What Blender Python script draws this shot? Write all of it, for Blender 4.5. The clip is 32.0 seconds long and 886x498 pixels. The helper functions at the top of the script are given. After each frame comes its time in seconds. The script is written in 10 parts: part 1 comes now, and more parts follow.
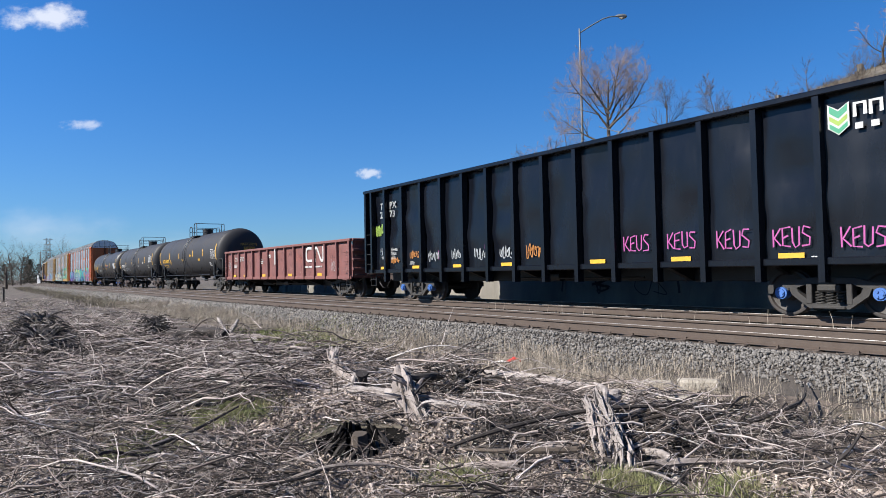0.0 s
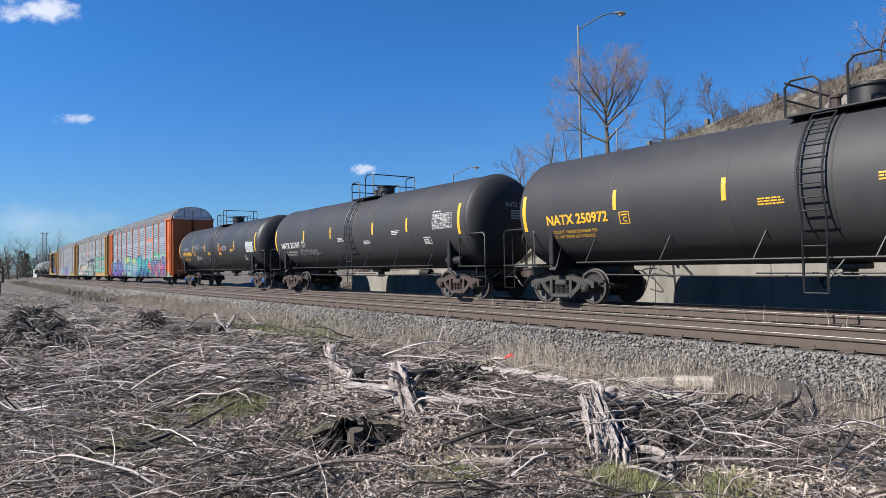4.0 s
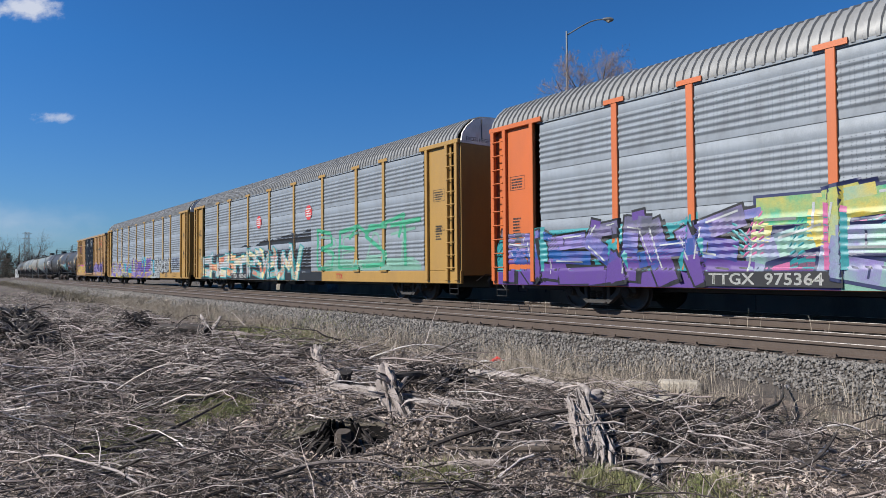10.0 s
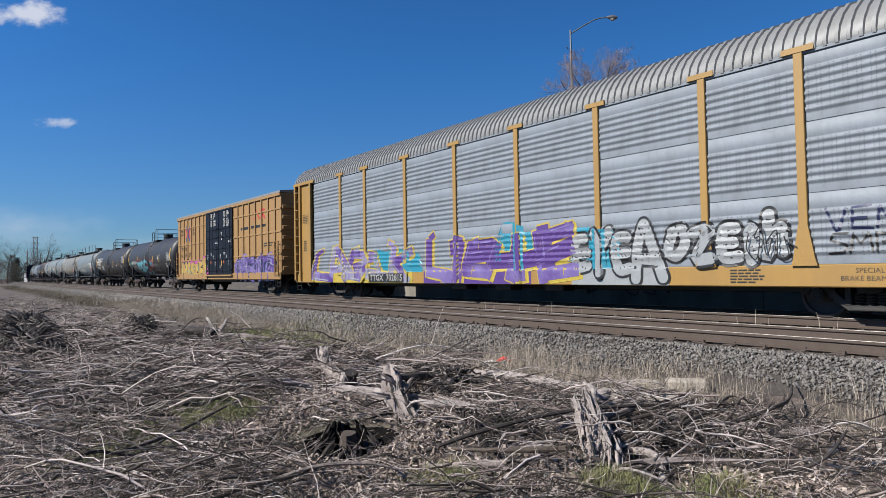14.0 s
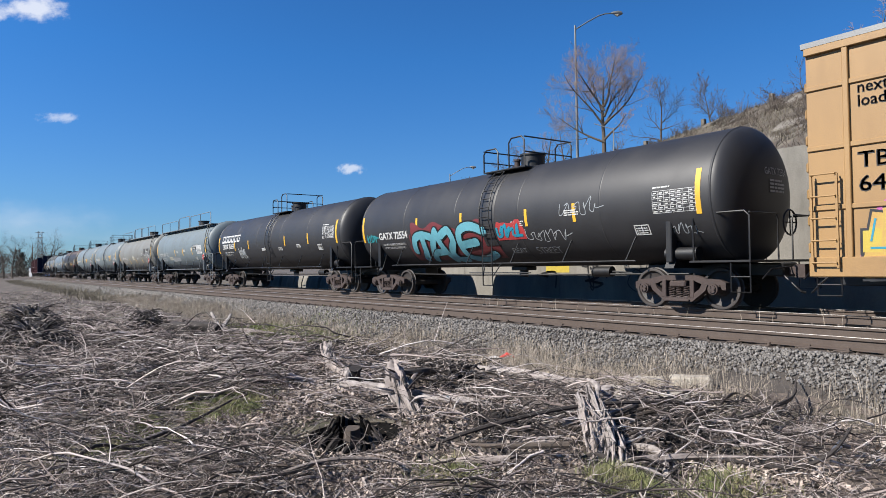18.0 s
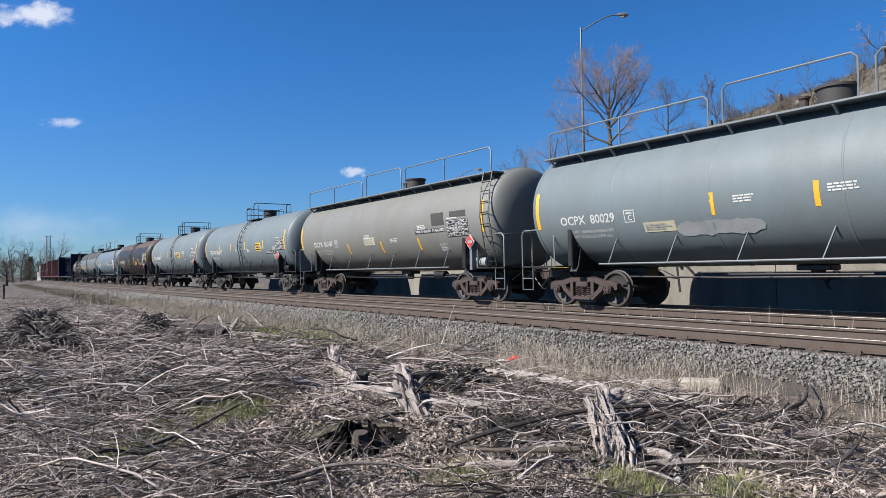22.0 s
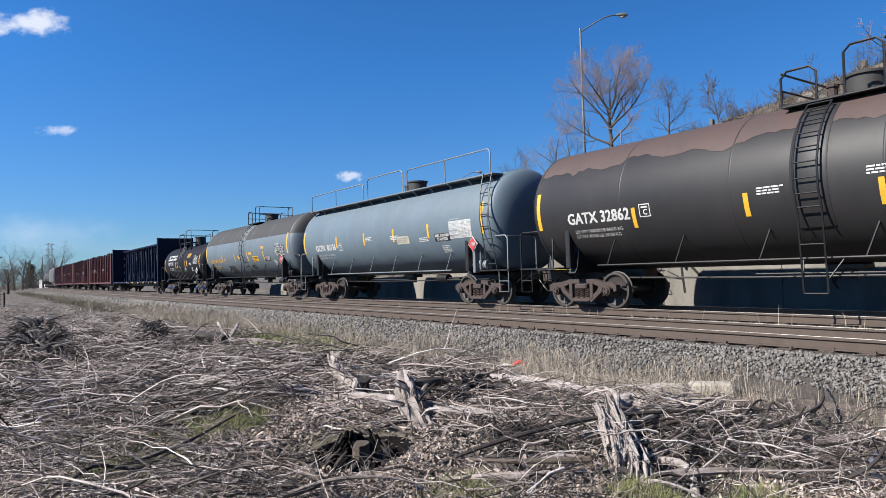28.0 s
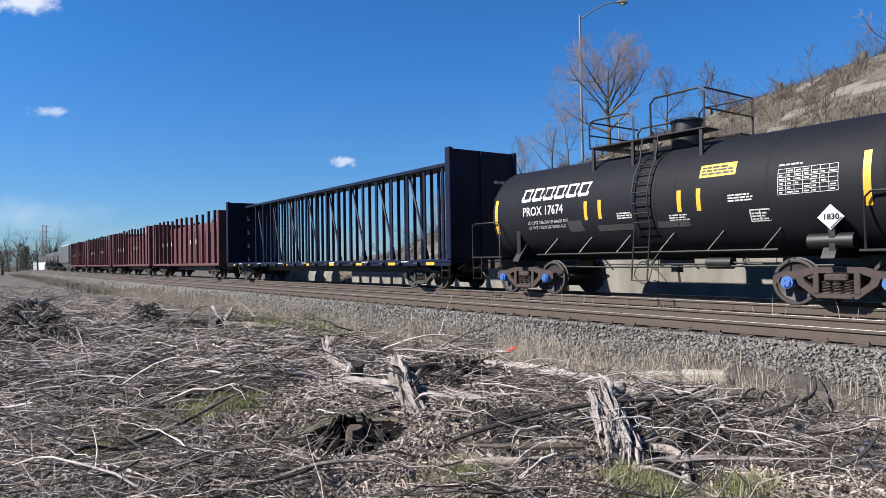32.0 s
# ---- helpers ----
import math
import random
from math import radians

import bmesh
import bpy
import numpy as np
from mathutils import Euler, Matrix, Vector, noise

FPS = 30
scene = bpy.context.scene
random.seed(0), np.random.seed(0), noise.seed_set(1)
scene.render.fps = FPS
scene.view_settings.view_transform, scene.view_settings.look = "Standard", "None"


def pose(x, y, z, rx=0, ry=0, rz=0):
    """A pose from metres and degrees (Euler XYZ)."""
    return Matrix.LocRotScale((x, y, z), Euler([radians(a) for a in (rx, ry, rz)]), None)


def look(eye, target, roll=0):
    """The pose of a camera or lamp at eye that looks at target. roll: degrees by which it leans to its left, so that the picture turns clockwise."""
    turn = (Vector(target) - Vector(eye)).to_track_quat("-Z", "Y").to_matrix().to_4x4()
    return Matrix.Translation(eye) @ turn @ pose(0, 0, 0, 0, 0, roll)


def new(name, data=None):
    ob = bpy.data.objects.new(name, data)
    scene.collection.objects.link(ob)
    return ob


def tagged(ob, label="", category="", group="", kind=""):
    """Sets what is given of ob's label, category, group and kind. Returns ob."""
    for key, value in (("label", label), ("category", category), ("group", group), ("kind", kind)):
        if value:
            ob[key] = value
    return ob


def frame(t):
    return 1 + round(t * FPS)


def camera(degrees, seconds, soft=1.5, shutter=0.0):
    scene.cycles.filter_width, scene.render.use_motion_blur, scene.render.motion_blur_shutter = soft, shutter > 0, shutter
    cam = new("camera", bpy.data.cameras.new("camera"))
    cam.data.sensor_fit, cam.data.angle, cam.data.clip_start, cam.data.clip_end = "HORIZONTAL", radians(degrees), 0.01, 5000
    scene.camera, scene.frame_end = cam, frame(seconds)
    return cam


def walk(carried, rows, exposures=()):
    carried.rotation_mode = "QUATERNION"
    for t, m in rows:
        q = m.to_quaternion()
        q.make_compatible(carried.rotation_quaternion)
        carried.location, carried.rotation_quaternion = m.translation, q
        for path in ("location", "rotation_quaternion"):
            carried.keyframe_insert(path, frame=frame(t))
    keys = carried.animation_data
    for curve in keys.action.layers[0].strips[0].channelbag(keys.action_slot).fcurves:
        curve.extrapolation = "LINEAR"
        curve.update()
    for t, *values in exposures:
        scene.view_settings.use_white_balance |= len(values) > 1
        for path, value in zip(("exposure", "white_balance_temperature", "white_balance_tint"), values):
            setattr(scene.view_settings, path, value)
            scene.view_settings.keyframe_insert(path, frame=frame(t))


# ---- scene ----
import itertools
cam = camera(67.13, 32.0, 0.8)
PATH = [
    (0, (-0.016, 0.031, 1.023), (-8.162, 5.822, 1.356), -1.15),
    (0.5, (-0.012, 0.021, 1.030), (-8.153, 5.819, 1.371), -1.08),
    (1, (-0.008, 0.023, 1.026), (-8.142, 5.830, 1.372), -1.21),
    (1.5, (-0.004, 0.040, 1.026), (-8.137, 5.849, 1.353), -1.56),
    (2, (0.003, 0.043, 1.031), (-8.128, 5.857, 1.309), -1.74),
    (2.5, (0.000, 0.043, 1.031), (-8.131, 5.859, 1.280), -1.52),
    (3, (-0.010, 0.051, 1.028), (-8.139, 5.869, 1.276), -1.35),
    (3.5, (-0.012, 0.040, 1.029), (-8.136, 5.865, 1.276), -0.92),
    (5.5, (-0.002, 0.016, 1.032), (-8.126, 5.837, 1.366), -0.87),
    (6, (-0.003, 0.014, 1.029), (-8.119, 5.846, 1.379), -0.87),
    (6.5, (-0.002, 0.014, 1.026), (-8.117, 5.846, 1.388), -0.81),
    (7, (-0.001, 0.016, 1.027), (-8.112, 5.854, 1.381), -0.90),
    (7.5, (-0.000, 0.018, 1.026), (-8.115, 5.851, 1.374), -0.82),
    (8, (0.004, -0.000, 1.032), (-8.107, 5.839, 1.373), -0.90),
    (8.5, (-0.007, -0.002, 1.021), (-8.116, 5.839, 1.361), -0.56),
    (9, (-0.004, -0.019, 1.019), (-8.068, 5.885, 1.369), -0.41),
    (9.5, (0.001, -0.001, 1.020), (-8.019, 5.962, 1.368), -0.43),
    (10, (0.003, 0.003, 1.021), (-8.007, 5.981, 1.343), -0.41),
    (10.5, (0.001, 0.012, 1.025), (-8.002, 6.001, 1.306), -0.70),
    (11, (-0.010, 0.024, 1.019), (-8.006, 6.022, 1.303), -0.65),
    (11.5, (-0.022, 0.043, 1.019), (-8.021, 6.038, 1.317), -0.87),
    (12, (-0.017, 0.049, 1.022), (-8.024, 6.031, 1.339), -1.05),
    (12.5, (-0.016, 0.047, 1.024), (-8.035, 6.012, 1.349), -1.06),
    (13, (-0.002, 0.039, 1.029), (-8.048, 5.968, 1.349), -1.23),
    (13.5, (-0.015, 0.046, 1.020), (-8.078, 5.953, 1.343), -1.12),
    (14, (-0.007, 0.036, 1.020), (-8.071, 5.941, 1.348), -0.98),
    (14.5, (0.000, 0.032, 1.022), (-8.063, 5.938, 1.340), -0.99),
    (16.5, (0.003, 0.037, 1.023), (-8.061, 5.945, 1.294), -1.07),
    (17, (-0.012, 0.049, 1.020), (-8.103, 5.920, 1.290), -0.84),
    (17.5, (-0.007, 0.028, 1.017), (-8.106, 5.886, 1.293), -0.70),
    (18, (-0.010, 0.028, 1.018), (-8.106, 5.891, 1.287), -0.78),
    (18.5, (-0.007, 0.039, 1.016), (-8.108, 5.897, 1.276), -0.86),
    (19, (0.002, 0.029, 1.024), (-8.099, 5.886, 1.276), -0.90),
    (19.5, (-0.013, 0.033, 1.021), (-8.119, 5.883, 1.279), -1.12),
    (20, (0.006, 0.018, 1.026), (-8.109, 5.856, 1.288), -0.94),
    (20.5, (-0.002, 0.021, 1.029), (-8.131, 5.839, 1.302), -0.89),
    (21, (-0.008, 0.020, 1.026), (-8.139, 5.834, 1.331), -0.74),
    (21.5, (-0.013, 0.027, 1.020), (-8.153, 5.828, 1.338), -0.76),
    (22, (-0.041, 0.033, 1.025), (-8.189, 5.821, 1.334), -0.98),
    (22.5, (-0.132, 0.054, 1.026), (-8.292, 5.829, 1.244), -0.94),
    (23, (-0.324, 0.043, 1.037), (-8.482, 5.825, 1.144), -1.08),
    (23.5, (-0.411, 0.043, 1.045), (-8.526, 5.885, 1.130), -0.88),
    (24, (-0.332, 0.081, 1.027), (-8.406, 5.977, 1.249), -0.72),
    (24.5, (-0.288, 0.126, 1.020), (-8.377, 5.999, 1.278), -0.72),
    (25, (-0.260, 0.148, 1.024), (-8.370, 5.991, 1.337), -0.85),
    (25.5, (-0.234, 0.141, 1.020), (-8.370, 5.947, 1.336), -0.72),
    (27.5, (-0.228, 0.159, 1.023), (-8.368, 5.956, 1.371), -1.50),
    (28, (-0.234, 0.161, 1.026), (-8.392, 5.933, 1.382), -1.63),
    (28.5, (-0.234, 0.156, 1.019), (-8.389, 5.933, 1.380), -1.60),
    (29, (-0.226, 0.144, 1.024), (-8.354, 5.960, 1.357), -1.47),
    (29.5, (-0.227, 0.157, 1.023), (-8.362, 5.966, 1.322), -1.37),
    (30, (-0.239, 0.160, 1.019), (-8.373, 5.971, 1.272), -1.38),
    (30.5, (-0.249, 0.168, 1.018), (-8.364, 6.008, 1.223), -1.49),
    (31, (-0.251, 0.185, 1.019), (-8.376, 6.012, 1.206), -1.53),
    (31.5, (-0.248, 0.177, 1.017), (-8.376, 6.000, 1.188), -1.02),
    (32, (-0.252, 0.179, 1.012), (-8.382, 6.000, 1.169), -0.93),
]
walk(cam, [(t, look(eye, target, roll)) for t, eye, target, roll in PATH],
     [(0, 1.19), (3, 1.20), (7.9, 1.18), (8.8, 0.82), (14.5, 0.82), (16.5, 1.03), (18.2, 1.11), (25.5, 1.11), (27.5, 1.2), (32, 1.2)])

# world: clear spring sky, sun behind the camera to its left
SUN = Vector((-0.23, -1.0, 0.83)).normalized()
world = bpy.data.worlds.new("sky")
scene.world = world
world.use_nodes = True
wn = world.node_tree
sky = wn.nodes.new("ShaderNodeTexSky")
sky.sky_type = "NISHITA"
sky.sun_disc = False
sky.sun_elevation = math.asin(SUN.z)
sky.sun_rotation = math.atan2(SUN.x, SUN.y) % (2 * math.pi)
sky.altitude, sky.air_density, sky.dust_density, sky.ozone_density = 100, 1.0, 0.2, 2.0
wn.nodes["Background"].inputs["Strength"].default_value = 0.05
# clear deep blue overhead, paler towards the horizon
where = wn.nodes.new("ShaderNodeTexCoord")
split = wn.nodes.new("ShaderNodeSeparateXYZ")
wn.links.new(where.outputs["Generated"], split.inputs[0])
rise = wn.nodes.new("ShaderNodeMapRange")
rise.inputs[1].default_value, rise.inputs[2].default_value = 0.0, 0.30
wn.links.new(split.outputs["Z"], rise.inputs[0])
tint = wn.nodes.new("ShaderNodeMix")
tint.data_type = "RGBA"
tint.inputs["A"].default_value, tint.inputs["B"].default_value = (0.42, 0.66, 1.03, 1), (0.27, 0.77, 1.34, 1)
wn.links.new(rise.outputs[0], tint.inputs["Factor"])
deep = wn.nodes.new("ShaderNodeMix")
deep.data_type, deep.blend_type = "RGBA", "MULTIPLY"
deep.inputs["Factor"].default_value = 1.0
wn.links.new(tint.outputs["Result"], deep.inputs["B"])
wn.links.new(sky.outputs[0], deep.inputs["A"])
away = wn.nodes.new("ShaderNodeVectorMath")
away.operation = "DOT_PRODUCT"
away.inputs[1].default_value = (0.58, 0.81, 0.25)
wn.links.new(where.outputs["Generated"], away.inputs[0])
fall = wn.nodes.new("ShaderNodeMapRange")
fall.inputs[1].default_value, fall.inputs[2].default_value, fall.inputs[3].default_value, fall.inputs[4].default_value = -0.45, 0.75, 1.03, 0.80
wn.links.new(away.outputs["Value"], fall.inputs[0])
clear_side = wn.nodes.new("ShaderNodeVectorMath")
clear_side.operation = "SCALE"
wn.links.new(deep.outputs["Result"], clear_side.inputs[0])
wn.links.new(fall.outputs[0], clear_side.inputs["Scale"])
wn.links.new(clear_side.outputs[0], wn.nodes["Background"].inputs["Color"])
sun = new("sun", bpy.data.lights.new("sun", "SUN"))
sun.data.energy, sun.data.angle, sun.data.color = 5.0, radians(0.53), (1.0, 0.955, 0.88)
sun.matrix_world = look(SUN * 50, (0, 0, 0))


# ---- materials ----
def mat(name, base, rough=0.6, metal=0.0, second=None, scale=3.0, amount=0.5, bump=0.15, fine=60.0, streak=0.0, island=0.0, objvar=0.0, spec=0.5):
    """A weathered surface: base colour, blotches of a second colour, fine grain in colour and relief."""
    m = bpy.data.materials.new(name)
    m.use_nodes = True
    nt = m.node_tree
    bs = nt.nodes["Principled BSDF"]
    bs.inputs["Metallic"].default_value = metal
    bs.inputs["Specular IOR Level"].default_value = spec
    tc = nt.nodes.new("ShaderNodeTexCoord")
    mp = nt.nodes.new("ShaderNodeMapping")
    mp.inputs["Scale"].default_value = (1, 1, 1 - 0.85 * streak)
    nt.links.new(tc.outputs["Object"], mp.inputs[0])
    n1 = nt.nodes.new("ShaderNodeTexNoise")
    n1.inputs["Scale"].default_value, n1.inputs["Detail"].default_value, n1.inputs["Roughness"].default_value = scale, 8, 0.65
    nt.links.new(mp.outputs[0], n1.inputs["Vector"])
    ramp = nt.nodes.new("ShaderNodeMapRange")
    ramp.inputs[1].default_value, ramp.inputs[2].default_value = 0.42, 0.68
    ramp.inputs[4].default_value = amount
    nt.links.new(n1.outputs["Fac"], ramp.inputs[0])
    mix = nt.nodes.new("ShaderNodeMix")
    mix.data_type = "RGBA"
    second = second or tuple(c * 0.55 for c in base)
    mix.inputs["A"].default_value, mix.inputs["B"].default_value = (*base, 1), (*second, 1)
    nt.links.new(ramp.outputs[0], mix.inputs["Factor"])
    n2 = nt.nodes.new("ShaderNodeTexNoise")
    n2.inputs["Scale"].default_value, n2.inputs["Detail"].default_value = fine, 5
    nt.links.new(tc.outputs["Object"], n2.inputs["Vector"])
    hsv = nt.nodes.new("ShaderNodeHueSaturation")
    val = nt.nodes.new("ShaderNodeMapRange")
    val.inputs[1].default_value, val.inputs[2].default_value, val.inputs[3].default_value, val.inputs[4].default_value = 0.3, 0.7, 0.82, 1.18
    nt.links.new(n2.outputs["Fac"], val.inputs[0])
    last = val.outputs[0]
    if island or objvar:
        if island:
            src = nt.nodes.new("ShaderNodeNewGeometry").outputs["Random Per Island"]
        else:
            src = nt.nodes.new("ShaderNodeObjectInfo").outputs["Random"]
        amt = island or objvar
        rr = nt.nodes.new("ShaderNodeMapRange")
        rr.inputs[3].default_value, rr.inputs[4].default_value = 1 - amt, 1 + amt
        nt.links.new(src, rr.inputs[0])
        mul = nt.nodes.new("ShaderNodeMath")
        mul.operation = "MULTIPLY"
        nt.links.new(last, mul.inputs[0])
        nt.links.new(rr.outputs[0], mul.inputs[1])
        last = mul.outputs[0]
    nt.links.new(last, hsv.inputs["Value"])
    nt.links.new(mix.outputs["Result"], hsv.inputs["Color"])
    nt.links.new(hsv.outputs[0], bs.inputs["Base Color"])
    rm = nt.nodes.new("ShaderNodeMapRange")
    rm.inputs[3].default_value, rm.inputs[4].default_value = max(0.05, rough - 0.12), min(1, rough + 0.15)
    nt.links.new(n1.outputs["Fac"], rm.inputs[0])
    nt.links.new(rm.outputs[0], bs.inputs["Roughness"])
    if bump:
        bp = nt.nodes.new("ShaderNodeBump")
        bp.inputs["Strength"].default_value, bp.inputs["Distance"].default_value = bump, 0.02
        nt.links.new(n2.outputs["Fac"], bp.inputs["Height"])
        nt.links.new(bp.outputs[0], bs.inputs["Normal"])
    return m


BLACK_PAINT = mat("black_paint", (0.0030, 0.0038, 0.0065), 0.24, second=(0.006, 0.0072, 0.0105), scale=1.2, streak=0.8, bump=0.05, spec=0.32)
TANK_BLACK = mat("tank_black", (0.0165, 0.0165, 0.0185), 0.5, second=(0.026, 0.025, 0.026), scale=0.9, streak=0.7, bump=0.03, spec=0.43)
TANK_CHARCOAL = mat("tank_charcoal", (0.0223, 0.0223, 0.0253), 0.6, second=(0.0341, 0.0323, 0.033), scale=0.9, streak=0.7, bump=0.03, spec=0.3)
TANK_GREY = mat("tank_grey", (0.09, 0.112, 0.133), 0.55, second=(0.068, 0.08, 0.088), scale=0.8, streak=0.8, bump=0.03, spec=0.35)
TANK_BEIGE = mat("tank_beige", (0.128, 0.131, 0.124), 0.55, second=(0.104, 0.09, 0.076), scale=0.8, streak=0.8, bump=0.03, spec=0.35)
TANK_PALE = mat("tank_pale", (0.104, 0.128, 0.141), 0.55, second=(0.082, 0.092, 0.094), scale=0.8, streak=0.8, bump=0.03, spec=0.35)
TANK_BLUE = mat("tank_blue", (0.0864, 0.116, 0.142), 0.55, second=(0.0641, 0.0808, 0.0936), scale=0.8, streak=0.8, bump=0.03, spec=0.35)
TANK_SOOTY = mat("tank_sooty", (0.0165, 0.0158, 0.017), 0.5, second=(0.0265, 0.0241, 0.0241), scale=0.9, streak=0.7, bump=0.03, spec=0.3)
# dark sooty film, also the colour of shadows painted on tank sides
SOOT_SHADOW = mat("soot_shadow", (0.0206, 0.02, 0.02), 0.75, second=(0.0353, 0.0323, 0.0294), scale=1.5, streak=0.6, bump=0.06)
RUST_FILM = mat("rust_film", (0.05, 0.0294, 0.0253), 0.7, second=(0.0294, 0.0235, 0.0235), scale=1.6, streak=0.6, bump=0.06)
STEEL_BLACK = mat("black_steel", (0.00353, 0.00353, 0.00423), 0.5, second=(0.0106, 0.00848, 0.00706), scale=6, bump=0.1)
STEEL_GREY = mat("grey_steel", (0.11, 0.127, 0.141), 0.5, second=(0.0794, 0.0706, 0.0618), scale=5, bump=0.08)
TRUCK_BROWN = mat("truck_brown", (0.034, 0.021, 0.018), 0.75, second=(0.016, 0.012, 0.011), scale=7, bump=0.3)
TRUCK_GREY = mat("truck_grey", (0.024, 0.022, 0.021), 0.75, second=(0.012, 0.011, 0.0105), scale=7, bump=0.3)
WHEEL_STEEL = mat("wheel_steel", (0.0265, 0.0218, 0.02), 0.65, 0.0, second=(0.0177, 0.013, 0.0118), scale=5, bump=0.15)
CAP_BLUE = mat("blue_cap", (0.0367, 0.11, 0.331), 0.5, bump=0.05)
CN_RED = mat("oxide_red", (0.138, 0.05, 0.0441), 0.65, second=(0.0676, 0.0323, 0.0294), scale=3.2, streak=0.6, bump=0.12)
STAKE_RED = mat("stake_red", (0.0753, 0.0175, 0.0175), 0.65, second=(0.035, 0.015, 0.015), scale=2, streak=0.6, bump=0.1)
DOOR_BLACK = mat("door_black", (0.0065, 0.0078, 0.013), 0.45, second=(0.012, 0.013, 0.020), scale=1.5, streak=0.7, bump=0.05, spec=0.18)
RUST_PALE = mat("rubbed_paint", (0.27, 0.165, 0.145), 0.7, second=(0.19, 0.095, 0.08), scale=6, bump=0.0)
TANK_JET = mat("tank_jet", (0.0085, 0.009, 0.0125), 0.62, second=(0.014, 0.014, 0.0165), scale=0.9, streak=0.7, bump=0.03, spec=0.12)
NAVY = mat("navy_paint", (0.0036, 0.0062, 0.020), 0.5, second=(0.006, 0.009, 0.024), scale=1.5, streak=0.7, bump=0.05, spec=0.2)
ORANGE = mat("orange_paint", (0.36, 0.082, 0.016), 0.5, second=(0.25, 0.06, 0.015), scale=1.5, streak=0.8, bump=0.06)
YELLOW = mat("ttx_yellow", (0.247, 0.144, 0.0353), 0.5, second=(0.17, 0.1, 0.0323), scale=1.4, streak=0.8, bump=0.06)
BOX_YELLOW = mat("box_yellow", (0.232, 0.135, 0.049), 0.55, second=(0.150, 0.088, 0.038), scale=1.2, streak=0.8, bump=0.06)
GALV = mat("galvanised", (0.148, 0.170, 0.197), 0.56, 0.0, second=(0.100, 0.111, 0.126), scale=2.2, streak=0.5, amount=0.7, bump=0.1, fine=90, spec=0.35)
ROOF_METAL = mat("roof_metal", (0.165, 0.168, 0.17), 0.55, 0.1, second=(0.11, 0.108, 0.106), scale=1.8, bump=0.08)
WHITE_PAINT = mat("white_paint", (0.66, 0.66, 0.65), 0.5, second=(0.319, 0.308, 0.292), scale=2, bump=0.04)
HOPPER_WHITE = mat("hopper_white", (0.292, 0.292, 0.282), 0.55, second=(0.212, 0.198, 0.178), scale=1.2, streak=0.7, bump=0.05)
DECAL_WHITE = mat("decal_white", (0.398, 0.398, 0.388), 0.55, second=(0.292, 0.292, 0.286), scale=8, amount=0.6, bump=0.0)
DECAL_YELLOW = mat("decal_yellow", (0.5, 0.281, 0.0188), 0.5, second=(0.388, 0.207, 0.0188), scale=6, bump=0.0)
DECAL_CREAM = mat("decal_cream", (0.343, 0.312, 0.225), 0.55, bump=0.0)
DECAL_ORANGE = mat("decal_orange", (0.468, 0.1, 0.0125), 0.5, bump=0.0)
DECAL_RED = mat("decal_red", (0.375, 0.0312, 0.0312), 0.5, bump=0.0)
DECAL_BLACK = mat("decal_black", (0.00882, 0.00882, 0.0103), 0.5, bump=0.0)
DECAL_GREY = mat("decal_grey", (0.207, 0.218, 0.225), 0.6, bump=0.0)


def duo(a, b):
    """Two spray colours fading into each other."""
    ca, cb = SPRAY_COLOURS[a], SPRAY_COLOURS[b]
    key = a + "_" + b
    if key not in SPRAY:
        SPRAY[key] = mat("spray_" + key, ca, 0.45, second=cb, scale=1.1, amount=1.0, bump=0.0)
    return SPRAY[key]


def paint(name, colour):
    SPRAY_COLOURS[name[6:]] = colour
    return mat(name, colour, 0.45, second=tuple(min(1, c * 0.8 + 0.008) for c in colour), scale=4, amount=0.7, bump=0.0)


SPRAY_COLOURS = {}
SPRAY = {
    "teal": paint("spray_teal", (0.014, 0.155, 0.175)), "cyan": paint("spray_cyan", (0.012, 0.165, 0.24)),
    "blue": paint("spray_blue", (0.004, 0.046, 0.17)), "navy": paint("spray_navy", (0.0092, 0.0138, 0.055)),
    "purple": paint("spray_purple", (0.062, 0.028, 0.15)), "violet": paint("spray_violet", (0.13, 0.10, 0.245)),
    "green": paint("spray_green", (0.0275, 0.206, 0.114)), "mint": paint("spray_mint", (0.112, 0.223, 0.177)),
    "lime": paint("spray_lime", (0.193, 0.285, 0.0458)), "pink": paint("spray_pink", (0.298, 0.0735, 0.166)),
    "magenta": paint("spray_magenta", (0.29, 0.055, 0.20)), "red": paint("spray_red", (0.275, 0.0275, 0.0275)),
    "yellow": paint("spray_yellow", (0.33, 0.252, 0.0367)), "orange": paint("spray_orange", (0.321, 0.124, 0.023)),
    "cream": paint("spray_cream", (0.40, 0.34, 0.17)), "ice": paint("spray_ice", (0.085, 0.25, 0.30)), "amber": paint("spray_amber", (0.31, 0.185, 0.05)), "slate": paint("spray_slate", (0.05, 0.052, 0.075)), "white": paint("spray_white", (0.253, 0.265, 0.27)), "black": paint("spray_black", (0.00688, 0.00688, 0.00824)),
    "grey": paint("spray_grey", (0.206, 0.22, 0.23)), "maroon": paint("spray_maroon", (0.106, 0.0177, 0.0206)), "coral": paint("spray_coral", (0.312, 0.0824, 0.0458)),
}

